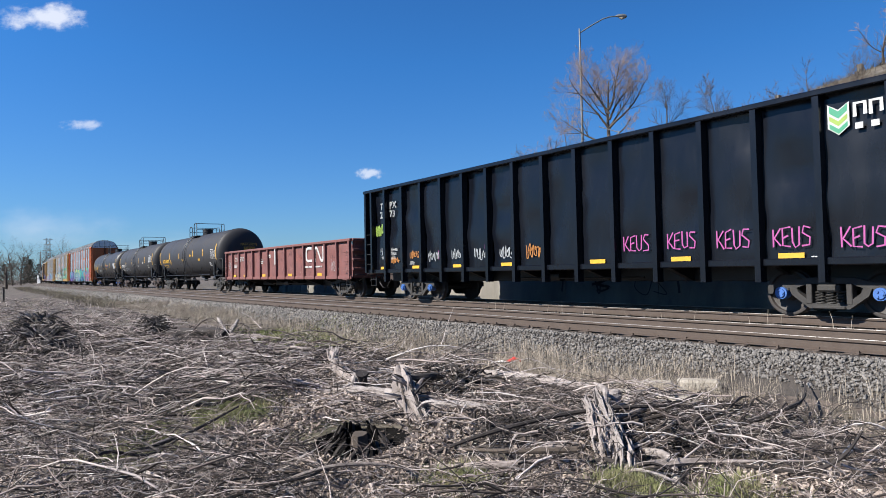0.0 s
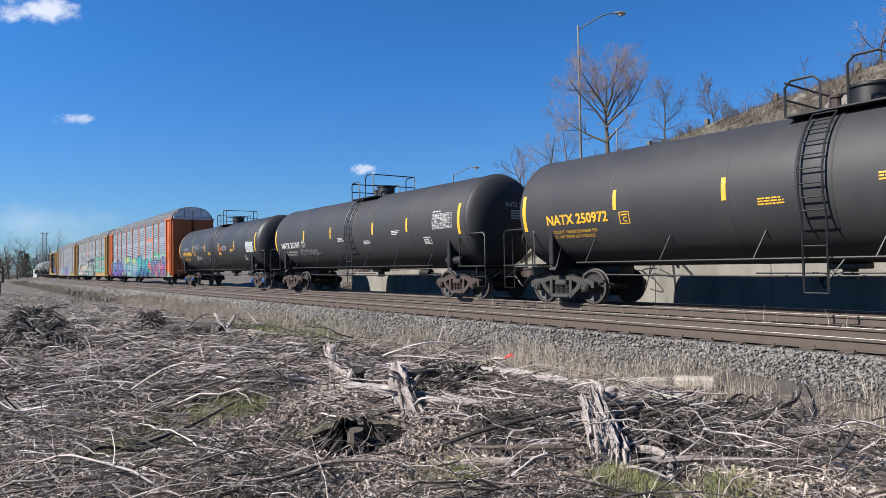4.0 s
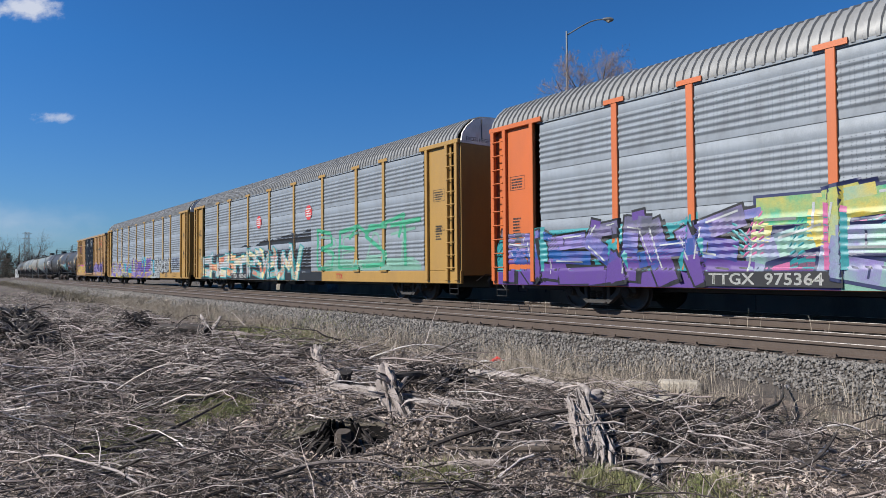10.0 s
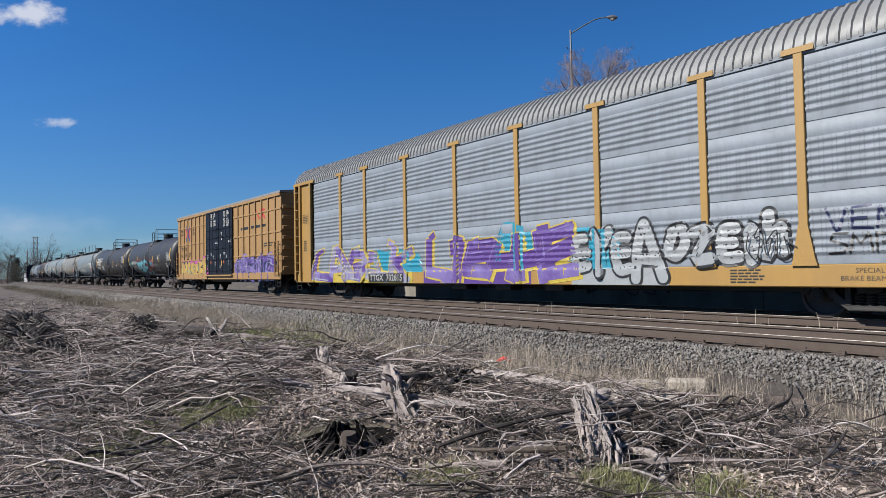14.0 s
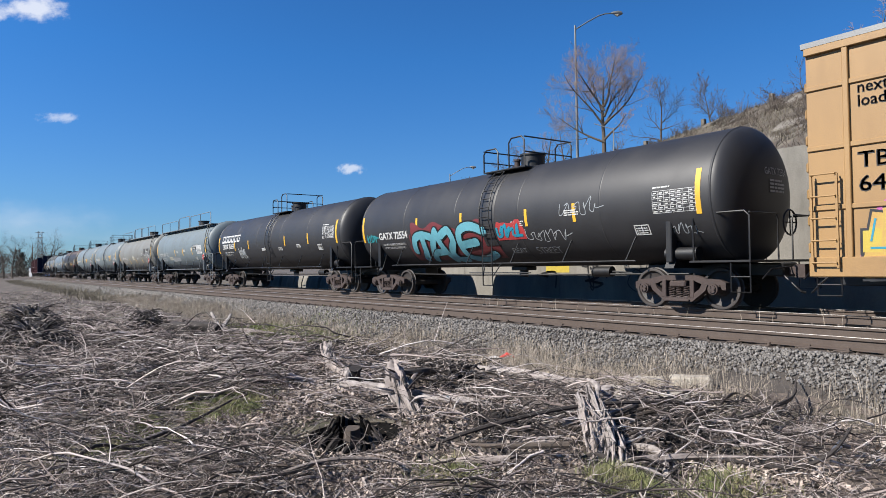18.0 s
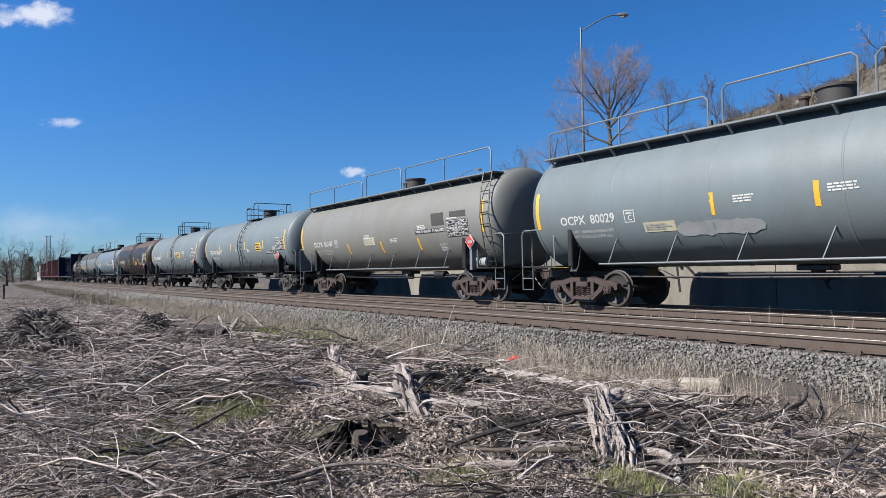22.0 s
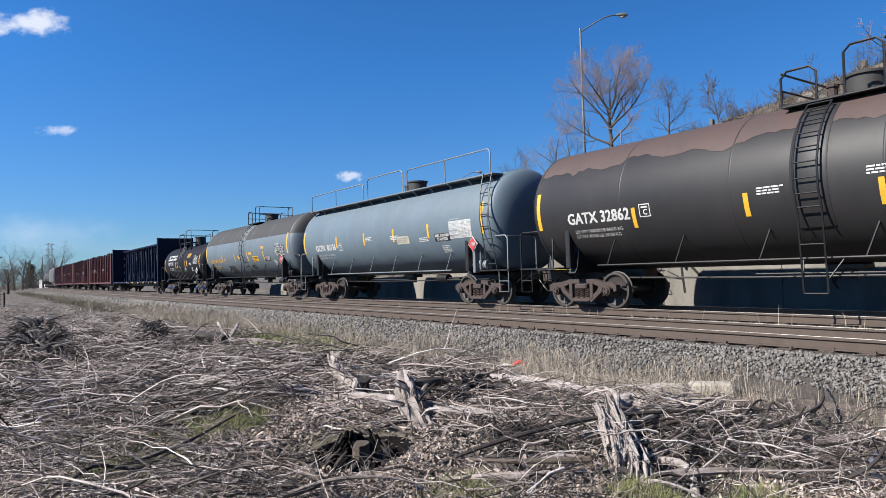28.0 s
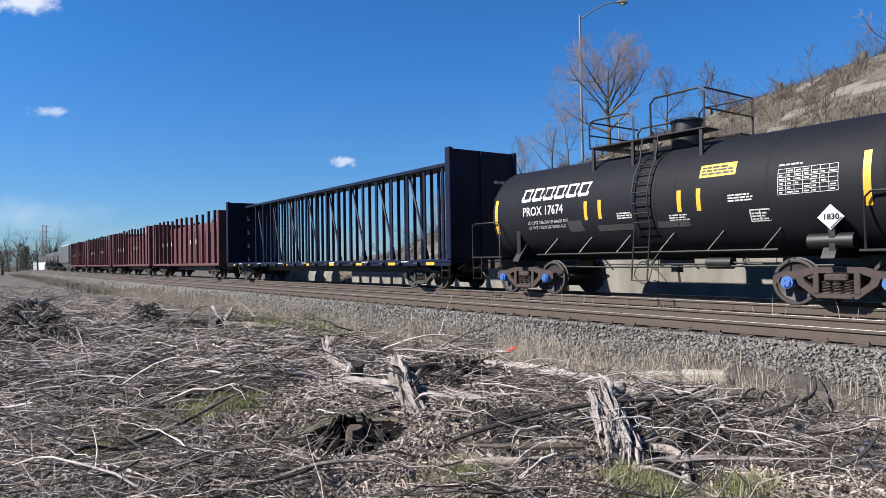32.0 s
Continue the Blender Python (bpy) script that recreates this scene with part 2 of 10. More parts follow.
CONCRETE = mat("concrete", (0.168, 0.156, 0.138), 0.85, second=(0.0875, 0.0812, 0.0688), scale=0.7, streak=0.75, amount=0.95, bump=0.25, fine=30)
RAIL_RUST = mat("rail_rust", (0.0558, 0.0397, 0.0309), 0.75, second=(0.0382, 0.025, 0.0191), scale=5, bump=0.15)
RAIL_HEAD = mat("rail_head", (0.34, 0.325, 0.31), 0.42, 0.6, second=(0.15, 0.13, 0.11), scale=8, bump=0.02)
TIE_WOOD = mat("tie_wood", (0.0458, 0.0353, 0.0282), 0.85, second=(0.0212, 0.0177, 0.0158), scale=4, bump=0.5, fine=25, objvar=0.25)
BALLAST_ROCK = mat("ballast_rock", (0.138, 0.128, 0.120), 0.85, second=(0.064, 0.056, 0.051), scale=9, bump=0.4, fine=50, island=0.42)
LAMP_STEEL = mat("lamp_steel", (0.17, 0.175, 0.177), 0.45, 0.5, second=(0.13, 0.13, 0.13), scale=3, bump=0.05)
LENS_GLASS = mat("lamp_lens", (0.30, 0.27, 0.22), 0.2, bump=0.0)
BARK_GREY = mat("bark", (0.0618, 0.0474, 0.037), 0.9, second=(0.037, 0.0288, 0.0226), scale=4, bump=0.5, fine=20)
TWIG_RED = mat("budding_twigs", (0.212, 0.153, 0.135), 0.9, second=(0.141, 0.1, 0.088), scale=1.5, bump=0.0, island=0.2)
TWIG_BROWN = mat("bare_twigs", (0.0753, 0.0574, 0.0463), 0.9, second=(0.0485, 0.0375, 0.0309), scale=2, bump=0.0, island=0.25)
DEADWOOD = mat("deadwood", (0.23, 0.195, 0.18), 0.85, second=(0.1, 0.0812, 0.0688), scale=5, amount=0.85, bump=0.6, fine=35, island=0.25)
DEADWOOD_PALE = mat("bleached_wood", (0.29, 0.256, 0.24), 0.8, second=(0.11, 0.09, 0.08), scale=9, amount=0.9, bump=0.9, fine=45)
# near-black wood, used too for painting shade into brush and root clumps
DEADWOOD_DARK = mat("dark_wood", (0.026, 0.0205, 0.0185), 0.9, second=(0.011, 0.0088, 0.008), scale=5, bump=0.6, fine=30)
GRASS_DRY = mat("dry_grass", (0.275, 0.235, 0.188), 0.85, second=(0.16, 0.132, 0.104), scale=1.5, bump=0.0, island=0.35)
# black that paints the deep shade inside the stump's hollow
HOLLOW_SHADE = mat("hollow_shade", (0.00294, 0.00265, 0.00257), 1.0, second=(0.00661, 0.00551, 0.00515), scale=6, bump=0.8, fine=30, spec=0.1)
PALE_STONE = mat("pale_stone", (0.294, 0.265, 0.221), 0.9, second=(0.176, 0.154, 0.125), scale=5, amount=0.8, bump=0.8, fine=24)
BANK_STONE = mat("bank_stone", (0.125, 0.112, 0.096), 0.95, second=(0.085, 0.072, 0.058), scale=2, amount=0.9, bump=0.7, fine=12, objvar=0.3)
BANK_GRASS = mat("bank_grass", (0.145, 0.125, 0.09), 0.9, second=(0.088, 0.075, 0.052), scale=1.5, bump=0.0, island=0.4)
GRASS_GREEN = mat("green_grass", (0.12, 0.135, 0.05), 0.8, second=(0.21, 0.185, 0.10), scale=3, amount=0.8, bump=0.0, island=0.45)
EVERGREEN = mat("evergreen", (0.018, 0.02, 0.013), 0.9, second=(0.026, 0.025, 0.019), scale=3, bump=0.0, island=0.4)
PLASTIC_RED = mat("red_plastic", (0.514, 0.0515, 0.0367), 0.4, bump=0.05)
PLASTIC_WHITE = mat("white_plastic", (0.551, 0.551, 0.544), 0.4, bump=0.05)


# ---- mesh building ----
class Geo:
    def __init__(self):
        self.v, self.f = [], []

    def add(self, verts, faces):
        n = len(self.v)
        self.v.extend(tuple(float(c) for c in p) for p in verts)
        self.f.extend(tuple(i + n for i in q) for q in faces)
        return self

    def box(self, x0, x1, y0, y1, z0, z1, c=0.0):
        if c <= 0:
            p = [(x, y, z) for x in (x0, x1) for y in (y0, y1) for z in (z0, z1)]
            return self.add(p, [(0, 1, 3, 2), (4, 6, 7, 5), (0, 4, 5, 1), (2, 3, 7, 6), (0, 2, 6, 4), (1, 5, 7, 3)])
        p, idx = [], {}
        lim = ((x0, x1), (y0, y1), (z0, z1))
        for sx in (0, 1):
            for sy in (0, 1):
                for sz in (0, 1):
                    s = (sx, sy, sz)
                    for a in range(3):
                        q = [lim[k][s[k]] + (c if s[k] == 0 else -c) * (k != a) for k in range(3)]
                        idx[s, a] = len(p)
                        p.append(q)
        f = []
        for a in range(3):
            b, d = (a + 1) % 3, (a + 2) % 3
            for s in (0, 1):
                def key(i, j):
                    k = [0, 0, 0]
                    k[a], k[b], k[d] = s, i, j
                    return tuple(k)
                q = [idx[key(i, j), a] for i, j in ((0, 0), (1, 0), (1, 1), (0, 1))]
                f.append(tuple(q if s else q[::-1]))
            for i in (0, 1):
                for j in (0, 1):
                    lo, hi = [0, 0, 0], [0, 0, 0]
                    lo[b] = hi[b] = i
                    lo[d] = hi[d] = j
                    hi[a] = 1
                    lo, hi = tuple(lo), tuple(hi)
                    q = (idx[lo, b], idx[hi, b], idx[hi, d], idx[lo, d])
                    f.append(q if i == j else q[::-1])
        for s in itertools.product((0, 1), repeat=3):
            q = (idx[s, 0], idx[s, 1], idx[s, 2])
            f.append(q if sum(s) % 2 else q[::-1])
        return self.add(p, f)

    def tube(self, pts, r, n=6, caps=True):
        """A round bar along points; r is one radius or one a point."""
        pts = [Vector(p) for p in pts]
        rs = r if isinstance(r, (list, tuple)) else [r] * len(pts)
        up = None
        base = len(self.v)
        for i, p in enumerate(pts):
            d = (pts[min(i + 1, len(pts) - 1)] - pts[max(i - 1, 0)]).normalized()
            if up is None:
                up = d.cross(Vector((0, 0, 1)) if abs(d.z) < 0.9 else Vector((1, 0, 0))).normalized()
            up = (up - d * up.dot(d)).normalized()
            side = d.cross(up)
            for k in range(n):
                a = 2 * math.pi * k / n
                self.v.append(tuple(p + (up * math.cos(a) + side * math.sin(a)) * rs[i]))
        for i in range(len(pts) - 1):
            for k in range(n):
                a, b = base + i * n + k, base + i * n + (k + 1) % n
                self.f.append((a, b, b + n, a + n))
        if caps:
            self.f.append(tuple(base + k for k in range(n))[::-1])
            self.f.append(tuple(base + (len(pts) - 1) * n + k for k in range(n)))
        return self

    def cyl(self, p, q, r, n=12, r2=None):
        return self.tube([p, q], [r, r if r2 is None else r2], n)

    def prism(self, poly, axis, a0, a1):
        """A flat polygon drawn out along an axis: poly holds (x, z) for y, (y, z) for x, (x, y) for z."""
        n = len(poly)

        def place(p, a):
            return {"y": (p[0], a, p[1]), "x": (a, p[0], p[1]), "z": (p[0], p[1], a)}[axis]
        return self.add([place(p, a0) for p in poly] + [place(p, a1) for p in poly],
                        [tuple(range(n)), tuple(range(2 * n - 1, n - 1, -1))] + [(i, i + n, (i + 1) % n + n, (i + 1) % n) for i in range(n)])

    def lathe(self, profile, n=32, a0=0.0, a1=360.0, y=0.0, z=0.0):
        """Profile of (x, r) turned round an axis along x."""
        full = a1 - a0 >= 359.9
        m = n if full else n + 1
        base = len(self.v)
        for x, r in profile:
            for k in range(m):
                a = radians(a0 + (a1 - a0) * k / n)
                self.v.append((x, y - r * math.cos(a), z + r * math.sin(a)))
        for i in range(len(profile) - 1):
            for k in range(n):
                k2 = (k + 1) % m
                self.f.append((base + i * m + k, base + i * m + k2, base + (i + 1) * m + k2, base + (i + 1) * m + k))
        return self

    def grid(self, rows):
        """A sheet from rows of points."""
        base, m = len(self.v), len(rows[0])
        for r in rows:
            self.v.extend(tuple(map(float, p)) for p in r)
        for i in range(len(rows) - 1):
            for k in range(m - 1):
                a = base + i * m + k
                self.f.append((a, a + 1, a + m + 1, a + m))
        return self

    def mesh(self, name, sharp=35):
        me = bpy.data.meshes.new(name)
        me.from_pydata(self.v, [], self.f)
        me.polygons.foreach_set("use_smooth", [True] * len(me.polygons))
        me.update()
        if sharp < 180:
            me.set_sharp_from_angle(angle=radians(sharp))
        return me


def part(name, g, material, parent=None, label="", at=None, sharp=35):
    """One mesh object under a thing or a part; g is a Geo or a mesh to share."""
    if isinstance(g, Geo):
        g = g.mesh(name, sharp)
        g.materials.append(material)
    elif material and not g.materials:
        g.materials.append(material)
    ob = new(name, g)
    if parent is not None:
        ob.parent = parent
    if at is not None:
        ob.matrix_basis = at
    if label:
        ob["label"] = label
    return ob


def quick_mesh(name, verts, faces, material, smooth=False):
    """A large mesh from arrays of points and of faces with equal corners."""
    me = bpy.data.meshes.new(name)
    verts, faces = np.asarray(verts, np.float32), np.asarray(faces, np.int32)
    me.vertices.add(len(verts))
    me.vertices.foreach_set("co", verts.ravel())
    k = faces.shape[1]
    me.loops.add(faces.size)
    me.loops.foreach_set("vertex_index", faces.ravel())
    me.polygons.add(len(faces))
    me.polygons.foreach_set("loop_start", np.arange(0, faces.size, k, dtype=np.int32))
    me.polygons.foreach_set("loop_total", np.full(len(faces), k, np.int32))
    if smooth:
        me.polygons.foreach_set("use_smooth", np.ones(len(faces), bool))
    me.update(calc_edges=True)
    me.validate()
    me.materials.append(material)
    return me


# lettering, drawn once from the built-in font
WORDS = {}


def letter_meshes(words):
    made = []
    for w in words:
        cu = bpy.data.curves.new("letters", "FONT")
        cu.body, cu.size, cu.align_x, cu.align_y, cu.resolution_u = w, 1.0, "LEFT", "BOTTOM_BASELINE", 2
        made.append((w, new("letters", cu)))
    deps = bpy.context.evaluated_depsgraph_get()
    deps.update()
    for w, ob in made:
        me = bpy.data.meshes.new_from_object(ob.evaluated_get(deps))
        co = np.empty(len(me.vertices) * 3, np.float32)
        me.vertices.foreach_get("co", co)
        co = co.reshape(-1, 3)
        WORDS[w] = (co[:, :2].tolist(), [tuple(p.vertices) for p in me.polygons], float(co[:, 0].max()))
        bpy.data.objects.remove(ob)
        bpy.data.meshes.remove(me)


SURFACE_STEP = {}


# flat marks on a car's near side: shapes in (u, v) laid on a plane or on the tank's round
def on_plane(y, lift=0.0):
    return lambda u, v, k=0.0: (u, y - 0.004 - lift - k, v)


def on_end(x, lift=0.0):
    return lambda u, v, k=0.0: (x + 0.004 + lift + k, u, v)


def on_tank(r, zc, lift=0.0):
    def f(u, v, k=0.0):
        a = math.asin(max(-0.999, min(0.999, 0.0))) + (v - zc) / r
        return (u, -(r + 0.006 + lift + k) * math.cos(a), zc + (r + 0.006 + lift + k) * math.sin(a))
    return f


def on_ribs(y, posts, wide, depth):
    """Marks on a flat side that step over its upright posts."""
    def f(u, v, k=0.0):
        d = 0.0
        for x in posts:
            if abs(u - x) < wide + 0.03:
                d = max(d, depth * min(1.0, (wide + 0.03 - abs(u - x)) / 0.03))
        return (u, -y - d - 0.004 - k * 0.45, v)
    SURFACE_STEP[f] = 0.09
    return f


RACK_POSTS = (-11.85, -9.25, -7.23, -4.37, -1.47, 1.42, 4.33, 7.23, 9.25, 11.85)
RIB = 0.034


def on_rack(y, z0, ph, posts):
    """Marks that follow an autorack's corrugated panels and its posts."""
    def f(u, v, k=0.0):
        v = max(v, 0.625)
        q = ((v - z0) % ph) / ph if v > z0 else 0.0
        d = RIB * (1 - math.cos(2 * math.pi * q * 9)) / 2 if 0.10 < q < 0.77 and v > z0 else 0.0
        if v < z0:
            d = 0.022
        for x in posts:
            edge = 0.12
            if 7 < abs(x) < 10 and v < z0 + 0.75:
                edge = 0.12 + 0.16 * (z0 + 0.75 - v) / 0.75
            if abs(u - x) < edge:
                d = max(d, 0.080 * min(1.0, (edge - abs(u - x)) / 0.03))
        return (u, -(y - 0.02) - d - 0.004 - k * 0.45, v)
    SURFACE_STEP[f] = 0.042
    return f


def m_rect(g, lay, u, v, w, h, k=0.0):
    n = max(1, int(h / 0.15))
    g.grid([[lay(u + w * i, v + h * j / n, k) for i in (0, 1)] for j in range(n + 1)])


def m_text(g, lay, text, u, v, h, bold=0.0, squeeze=1.0):
    co, fs, wide = WORDS[text]
    s = h / 0.69
    g.add([lay(u + x * s * squeeze, v + y * s) for x, y in co], fs)
    if bold:
        for du, dv in ((bold, 0), (0, bold), (bold, bold)):
            g.add([lay(u + x * s * squeeze + du, v + y * s + dv, 0.0005) for x, y in co], fs)
    return wide * s * squeeze


def m_bars(g, lay, rnd, u, v, w, h, rows, fill=0.8):
    """Lines of small writing as plain bars."""
    dh = h / rows
    for i in range(rows):
        x = 0.0
        end = w * (1 - rnd.random() * 0.3)
        while x < end:
            l = min(end - x, rnd.uniform(0.1, 0.28) * w)
            m_rect(g, lay, u + x, v + h - (i + 1) * dh + dh * 0.2, l, dh * 0.55)
            x += l + w * 0.035


def m_stroke(g, lay, pts, w, k=0.0, step=0.3):
    """A ribbon of width w along points in (u, v), cut fine enough to follow its surface."""
    step = SURFACE_STEP.get(lay, step)
    src = [Vector((p[0], p[1])) for p in pts]
    pts = []
    for a, b in zip(src, src[1:]):
        m = max(1, int((b - a).length / step))
        pts += [a.lerp(b, i / m) for i in range(m)]
    pts.append(src[-1])
    across = max(1, int(round(w / step)))
    rows = []
    for i, p in enumerate(pts):
        d = pts[min(i + 1, len(pts) - 1)] - pts[max(i - 1, 0)]
        d = d.normalized() if d.length > 1e-6 else Vector((1, 0))
        n = Vector((-d.y, d.x)) * w / 2
        rows.append([lay(*(p + n * (1 - 2 * j / across)), k) for j in range(across + 1)])
    g.grid(rows)


def curve_through(pts, steps=6):
    out = []
    pts = [Vector((p[0], p[1])) for p in pts]
    for i in range(len(pts) - 1):
        p0, p1, p2, p3 = pts[max(i - 1, 0)], pts[i], pts[i + 1], pts[min(i + 2, len(pts) - 1)]
        for s in range(steps):
            t = s / steps
            out.append(0.5 * ((2 * p1) + (p2 - p0) * t + (2 * p0 - 5 * p1 + 4 * p2 - p3) * t * t + (3 * p1 - p0 - 3 * p2 + p3) * t ** 3))
    out.append(pts[-1])
    return out


# ---- the place: two tracks, ballast, field, wall, bank ----
TRACK_Y, SPACING = 14.33, 3.86


def track_y(x):
    """The centre of the far track; it bends gently away in the distance."""
    return TRACK_Y + 3.6e-7 * max(0.0, -x) ** 3


def rail_run(y_off):
    """Cross section of a rail swept along the track."""
    prof = [(-0.070, -0.172), (0.070, -0.172), (0.070, -0.160), (0.012, -0.140), (0.010, -0.050), (0.036, -0.038), (0.036, -0.006), (0.028, 0.0),
            (-0.028, 0.0), (-0.036, -0.006), (-0.036, -0.038), (-0.010, -0.050), (-0.012, -0.140), (-0.070, -0.160)]
    web, head = Geo(), Geo()
    xs = [-420 + 6 * i for i in range(80)]
    xs = [x for x in xs if x < 56]
    for g, pick in ((web, list(range(14))), (head, None)):
        if pick:
            ring = [prof[i] for i in pick]
        else:
            ring = [(-0.030, -0.004), (0.030, -0.004), (0.026, 0.003), (-0.026, 0.003)]
        n, base = len(ring), len(g.v)
        for x in xs:
            for dy, dz in ring:
                g.v.append((x, track_y(x) + y_off + dy, dz))
        for i in range(len(xs) - 1):
            for k in range(n):
                a, b = base + i * n + k, base + i * n + (k + 1) % n
                g.f.append((a, a + n, b + n, b))
    return web, head


for off in (-SPACING - 0.75, -SPACING + 0.75, -0.75, 0.75):
    web, head = rail_run(off)
    rail = part("rail", web, RAIL_RUST)
    tagged(rail, "rusty steel rail with a worn running head", "rail", "rails of the two tracks", "structure")
    part("rail_head", head, RAIL_HEAD, rail, "bright worn running surface")

# sleepers, tie plates and spikes of the near track, then the plainer far ones
tie_mesh = Geo().box(-0.115, 0.115, -1.3, 1.3, -0.36, -0.185, 0.012).mesh("tie")
plate_mesh = Geo().box(-0.1, 0.1, -0.17, 0.17, -0.184, -0.170, 0.004).box(-0.08, -0.05, 0.075, 0.11, -0.175, -0.135).box(0.05, 0.08, -0.11, -0.075, -0.175, -0.135).mesh("tie_plate")
rng = random.Random(5)
for row, off in ((0, -SPACING), (1, 0.0)):
    for i in range(112):
        x = 7 - i * 0.53
        tie = part("tie", tie_mesh, TIE_WOOD, at=pose(x + rng.uniform(-0.03, 0.03), track_y(x) + off + rng.uniform(-0.05, 0.05), rng.uniform(-0.012, 0.004), 0, 0, rng.uniform(-1, 1)))
        tagged(tie, "weathered creosoted timber sleeper bedded in ballast", "sleeper", "sleepers of the tracks", "structure")
        if row == 0 and i < 70:
            for s in (-0.75, 0.75):
                part("tie_plate", plate_mesh, RAIL_RUST, tie, at=pose(0, s, 0))


def ground_z(x, y):
    """Height of the land: field, ballast bed, bank behind the wall."""
    c = 3.6e-7 * max(0.0, -x) ** 3
    y = y - c
    n = noise.noise(Vector((x * 0.35, y * 0.35, 0))) * 0.07 + noise.noise(Vector((x * 1.3, y * 1.3, 3))) * 0.05 + noise.noise(Vector((x * 3.1, y * 3.1, 13))) * 0.03
    field = -0.62 + n + 0.10 * noise.noise(Vector((x * 0.08, y * 0.08, 9)))
    field += 0.16 * math.exp(-((x + 7.0) ** 2 / 9 + (y - 4.4) ** 2 / 3))
    field -= 0.50 * math.exp(-(((x + 5.5) ** 2 + (y - 2.95) ** 2) / 0.13) ** 2)
    field -= 0.25 * math.exp(-(((x + 6.7) ** 2 + (y - 4.75) ** 2) / 0.12) ** 2)
    field -= 0.18 * math.exp(-(((x + 3.1) ** 2 + (y - 4.35) ** 2) / 0.04) ** 2)
    field -= 0.22 * math.exp(-(((x + 5.95) ** 2 + (y - 2.35) ** 2) / 0.07) ** 2)
    if y < 8.0:
        return field
    if y < 9.05:
        s = (y - 8.0) / 1.05
        return field * (1 - s) + (-0.20 + n * 0.2) * s
    if y < 16.3:
        dip = 0.05 if 11.8 < y < 12.7 else 0.0
        return -0.205 + n * 0.12 - dip
    if y < 17.2:
        s = (y - 16.3) / 0.9
        return -0.25 * (1 - s) - 0.5 * s
    return -0.5 + n * 0.3


def ramp_mat():
    """Ground: dry soil and litter, mossy patches, grey-brown ballast along the track."""
    m = mat("field_soil", (0.045, 0.035, 0.029), 0.95, second=(0.14, 0.110, 0.090), scale=1.3, amount=0.9, bump=0.9, fine=22)
    nt = m.node_tree
    hs = next(n for n in nt.nodes if n.type == "HUE_SAT")
    src = hs.inputs["Color"].links[0].from_socket
    tc = next(n for n in nt.nodes if n.type == "TEX_COORD")
    n3 = nt.nodes.new("ShaderNodeTexNoise")
    n3.inputs["Scale"].default_value, n3.inputs["Detail"].default_value = 0.5, 6
    nt.links.new(tc.outputs["Object"], n3.inputs["Vector"])
    r = nt.nodes.new("ShaderNodeMapRange")
    r.inputs[1].default_value, r.inputs[2].default_value, r.inputs[4].default_value = 0.56, 0.68, 0.35
    nt.links.new(n3.outputs["Fac"], r.inputs[0])
    mx = nt.nodes.new("ShaderNodeMix")
    mx.data_type = "RGBA"
    mx.inputs["B"].default_value = (0.085, 0.095, 0.035, 1)
    nt.links.new(src, mx.inputs["A"])
    nt.links.new(r.outputs[0], mx.inputs["Factor"])
    nt.links.new(mx.outputs["Result"], hs.inputs["Color"])
    return m


SOIL = ramp_mat()
BALLAST_BED = mat("ballast_bed", (0.05, 0.0418, 0.0358), 0.95, second=(0.0265, 0.0218, 0.0188), scale=14, amount=0.9, bump=1.0, fine=28)
TRACK_BED = mat("dusty_track_bed", (0.0676, 0.053, 0.0435), 0.95, second=(0.0441, 0.0341, 0.0276), scale=9, amount=0.8, bump=0.8, fine=35)

# one ground sheet to the horizon, finer near the camera
xs = sorted({round(v, 2) for v in np.concatenate([np.linspace(-12, 0, 84), np.linspace(-6.05, -4.95, 34), np.linspace(-24, -12, 48), np.linspace(0, 6, 24), np.linspace(-70, -24, 60), np.linspace(6, 40, 30), -70 - np.geomspace(4, 2400, 36), 40 + np.geomspace(4, 900, 22)])})
ys = sorted({round(v, 2) for v in np.concatenate([np.linspace(-1, 9.2, 80), np.linspace(2.4, 3.5, 34), np.linspace(9.2, 20, 36), -1 - np.geomspace(0.5, 900, 24), 20 + np.geomspace(1, 1500, 26)])})
ground = Geo()
ground.grid([[(x, y + 3.6e-7 * min(max(0.0, -x), 330.0) ** 3, ground_z(max(x, -330), y + 3.6e-7 * min(max(0.0, -x), 330.0) ** 3)) for y in ys] for x in xs])
me = ground.mesh("ground", 180)
for m in (SOIL, BALLAST_BED, TRACK_BED):
    me.materials.append(m)
ny = len(ys) - 1
idx = []
for i in range(len(xs) - 1):
    for k in range(ny):
        y = (ys[k] + ys[k + 1]) / 2
        idx.append(1 if 8.1 < y < 9.25 else 2 if 9.25 <= y < 16.4 else 1 if 16.4 <= y < 17.3 else 0)
me.polygons.foreach_set("material_index", idx)
tagged(new("ground", me), "dry spring field with litter, moss and a ballast bed", "ground", kind="structure")

# retaining wall behind the train, low blocks at its far end
WALL_Y = 19.0
wall = tagged(new("retaining_wall"), "weathered cast concrete retaining wall with spray paint at its foot", "wall", kind="structure")


def wall_top(x):
    return float(np.interp(x, [-40, -36, -21, -10.2, 60], [0.75, 0.8, 1.05, 4.27, 4.35]))


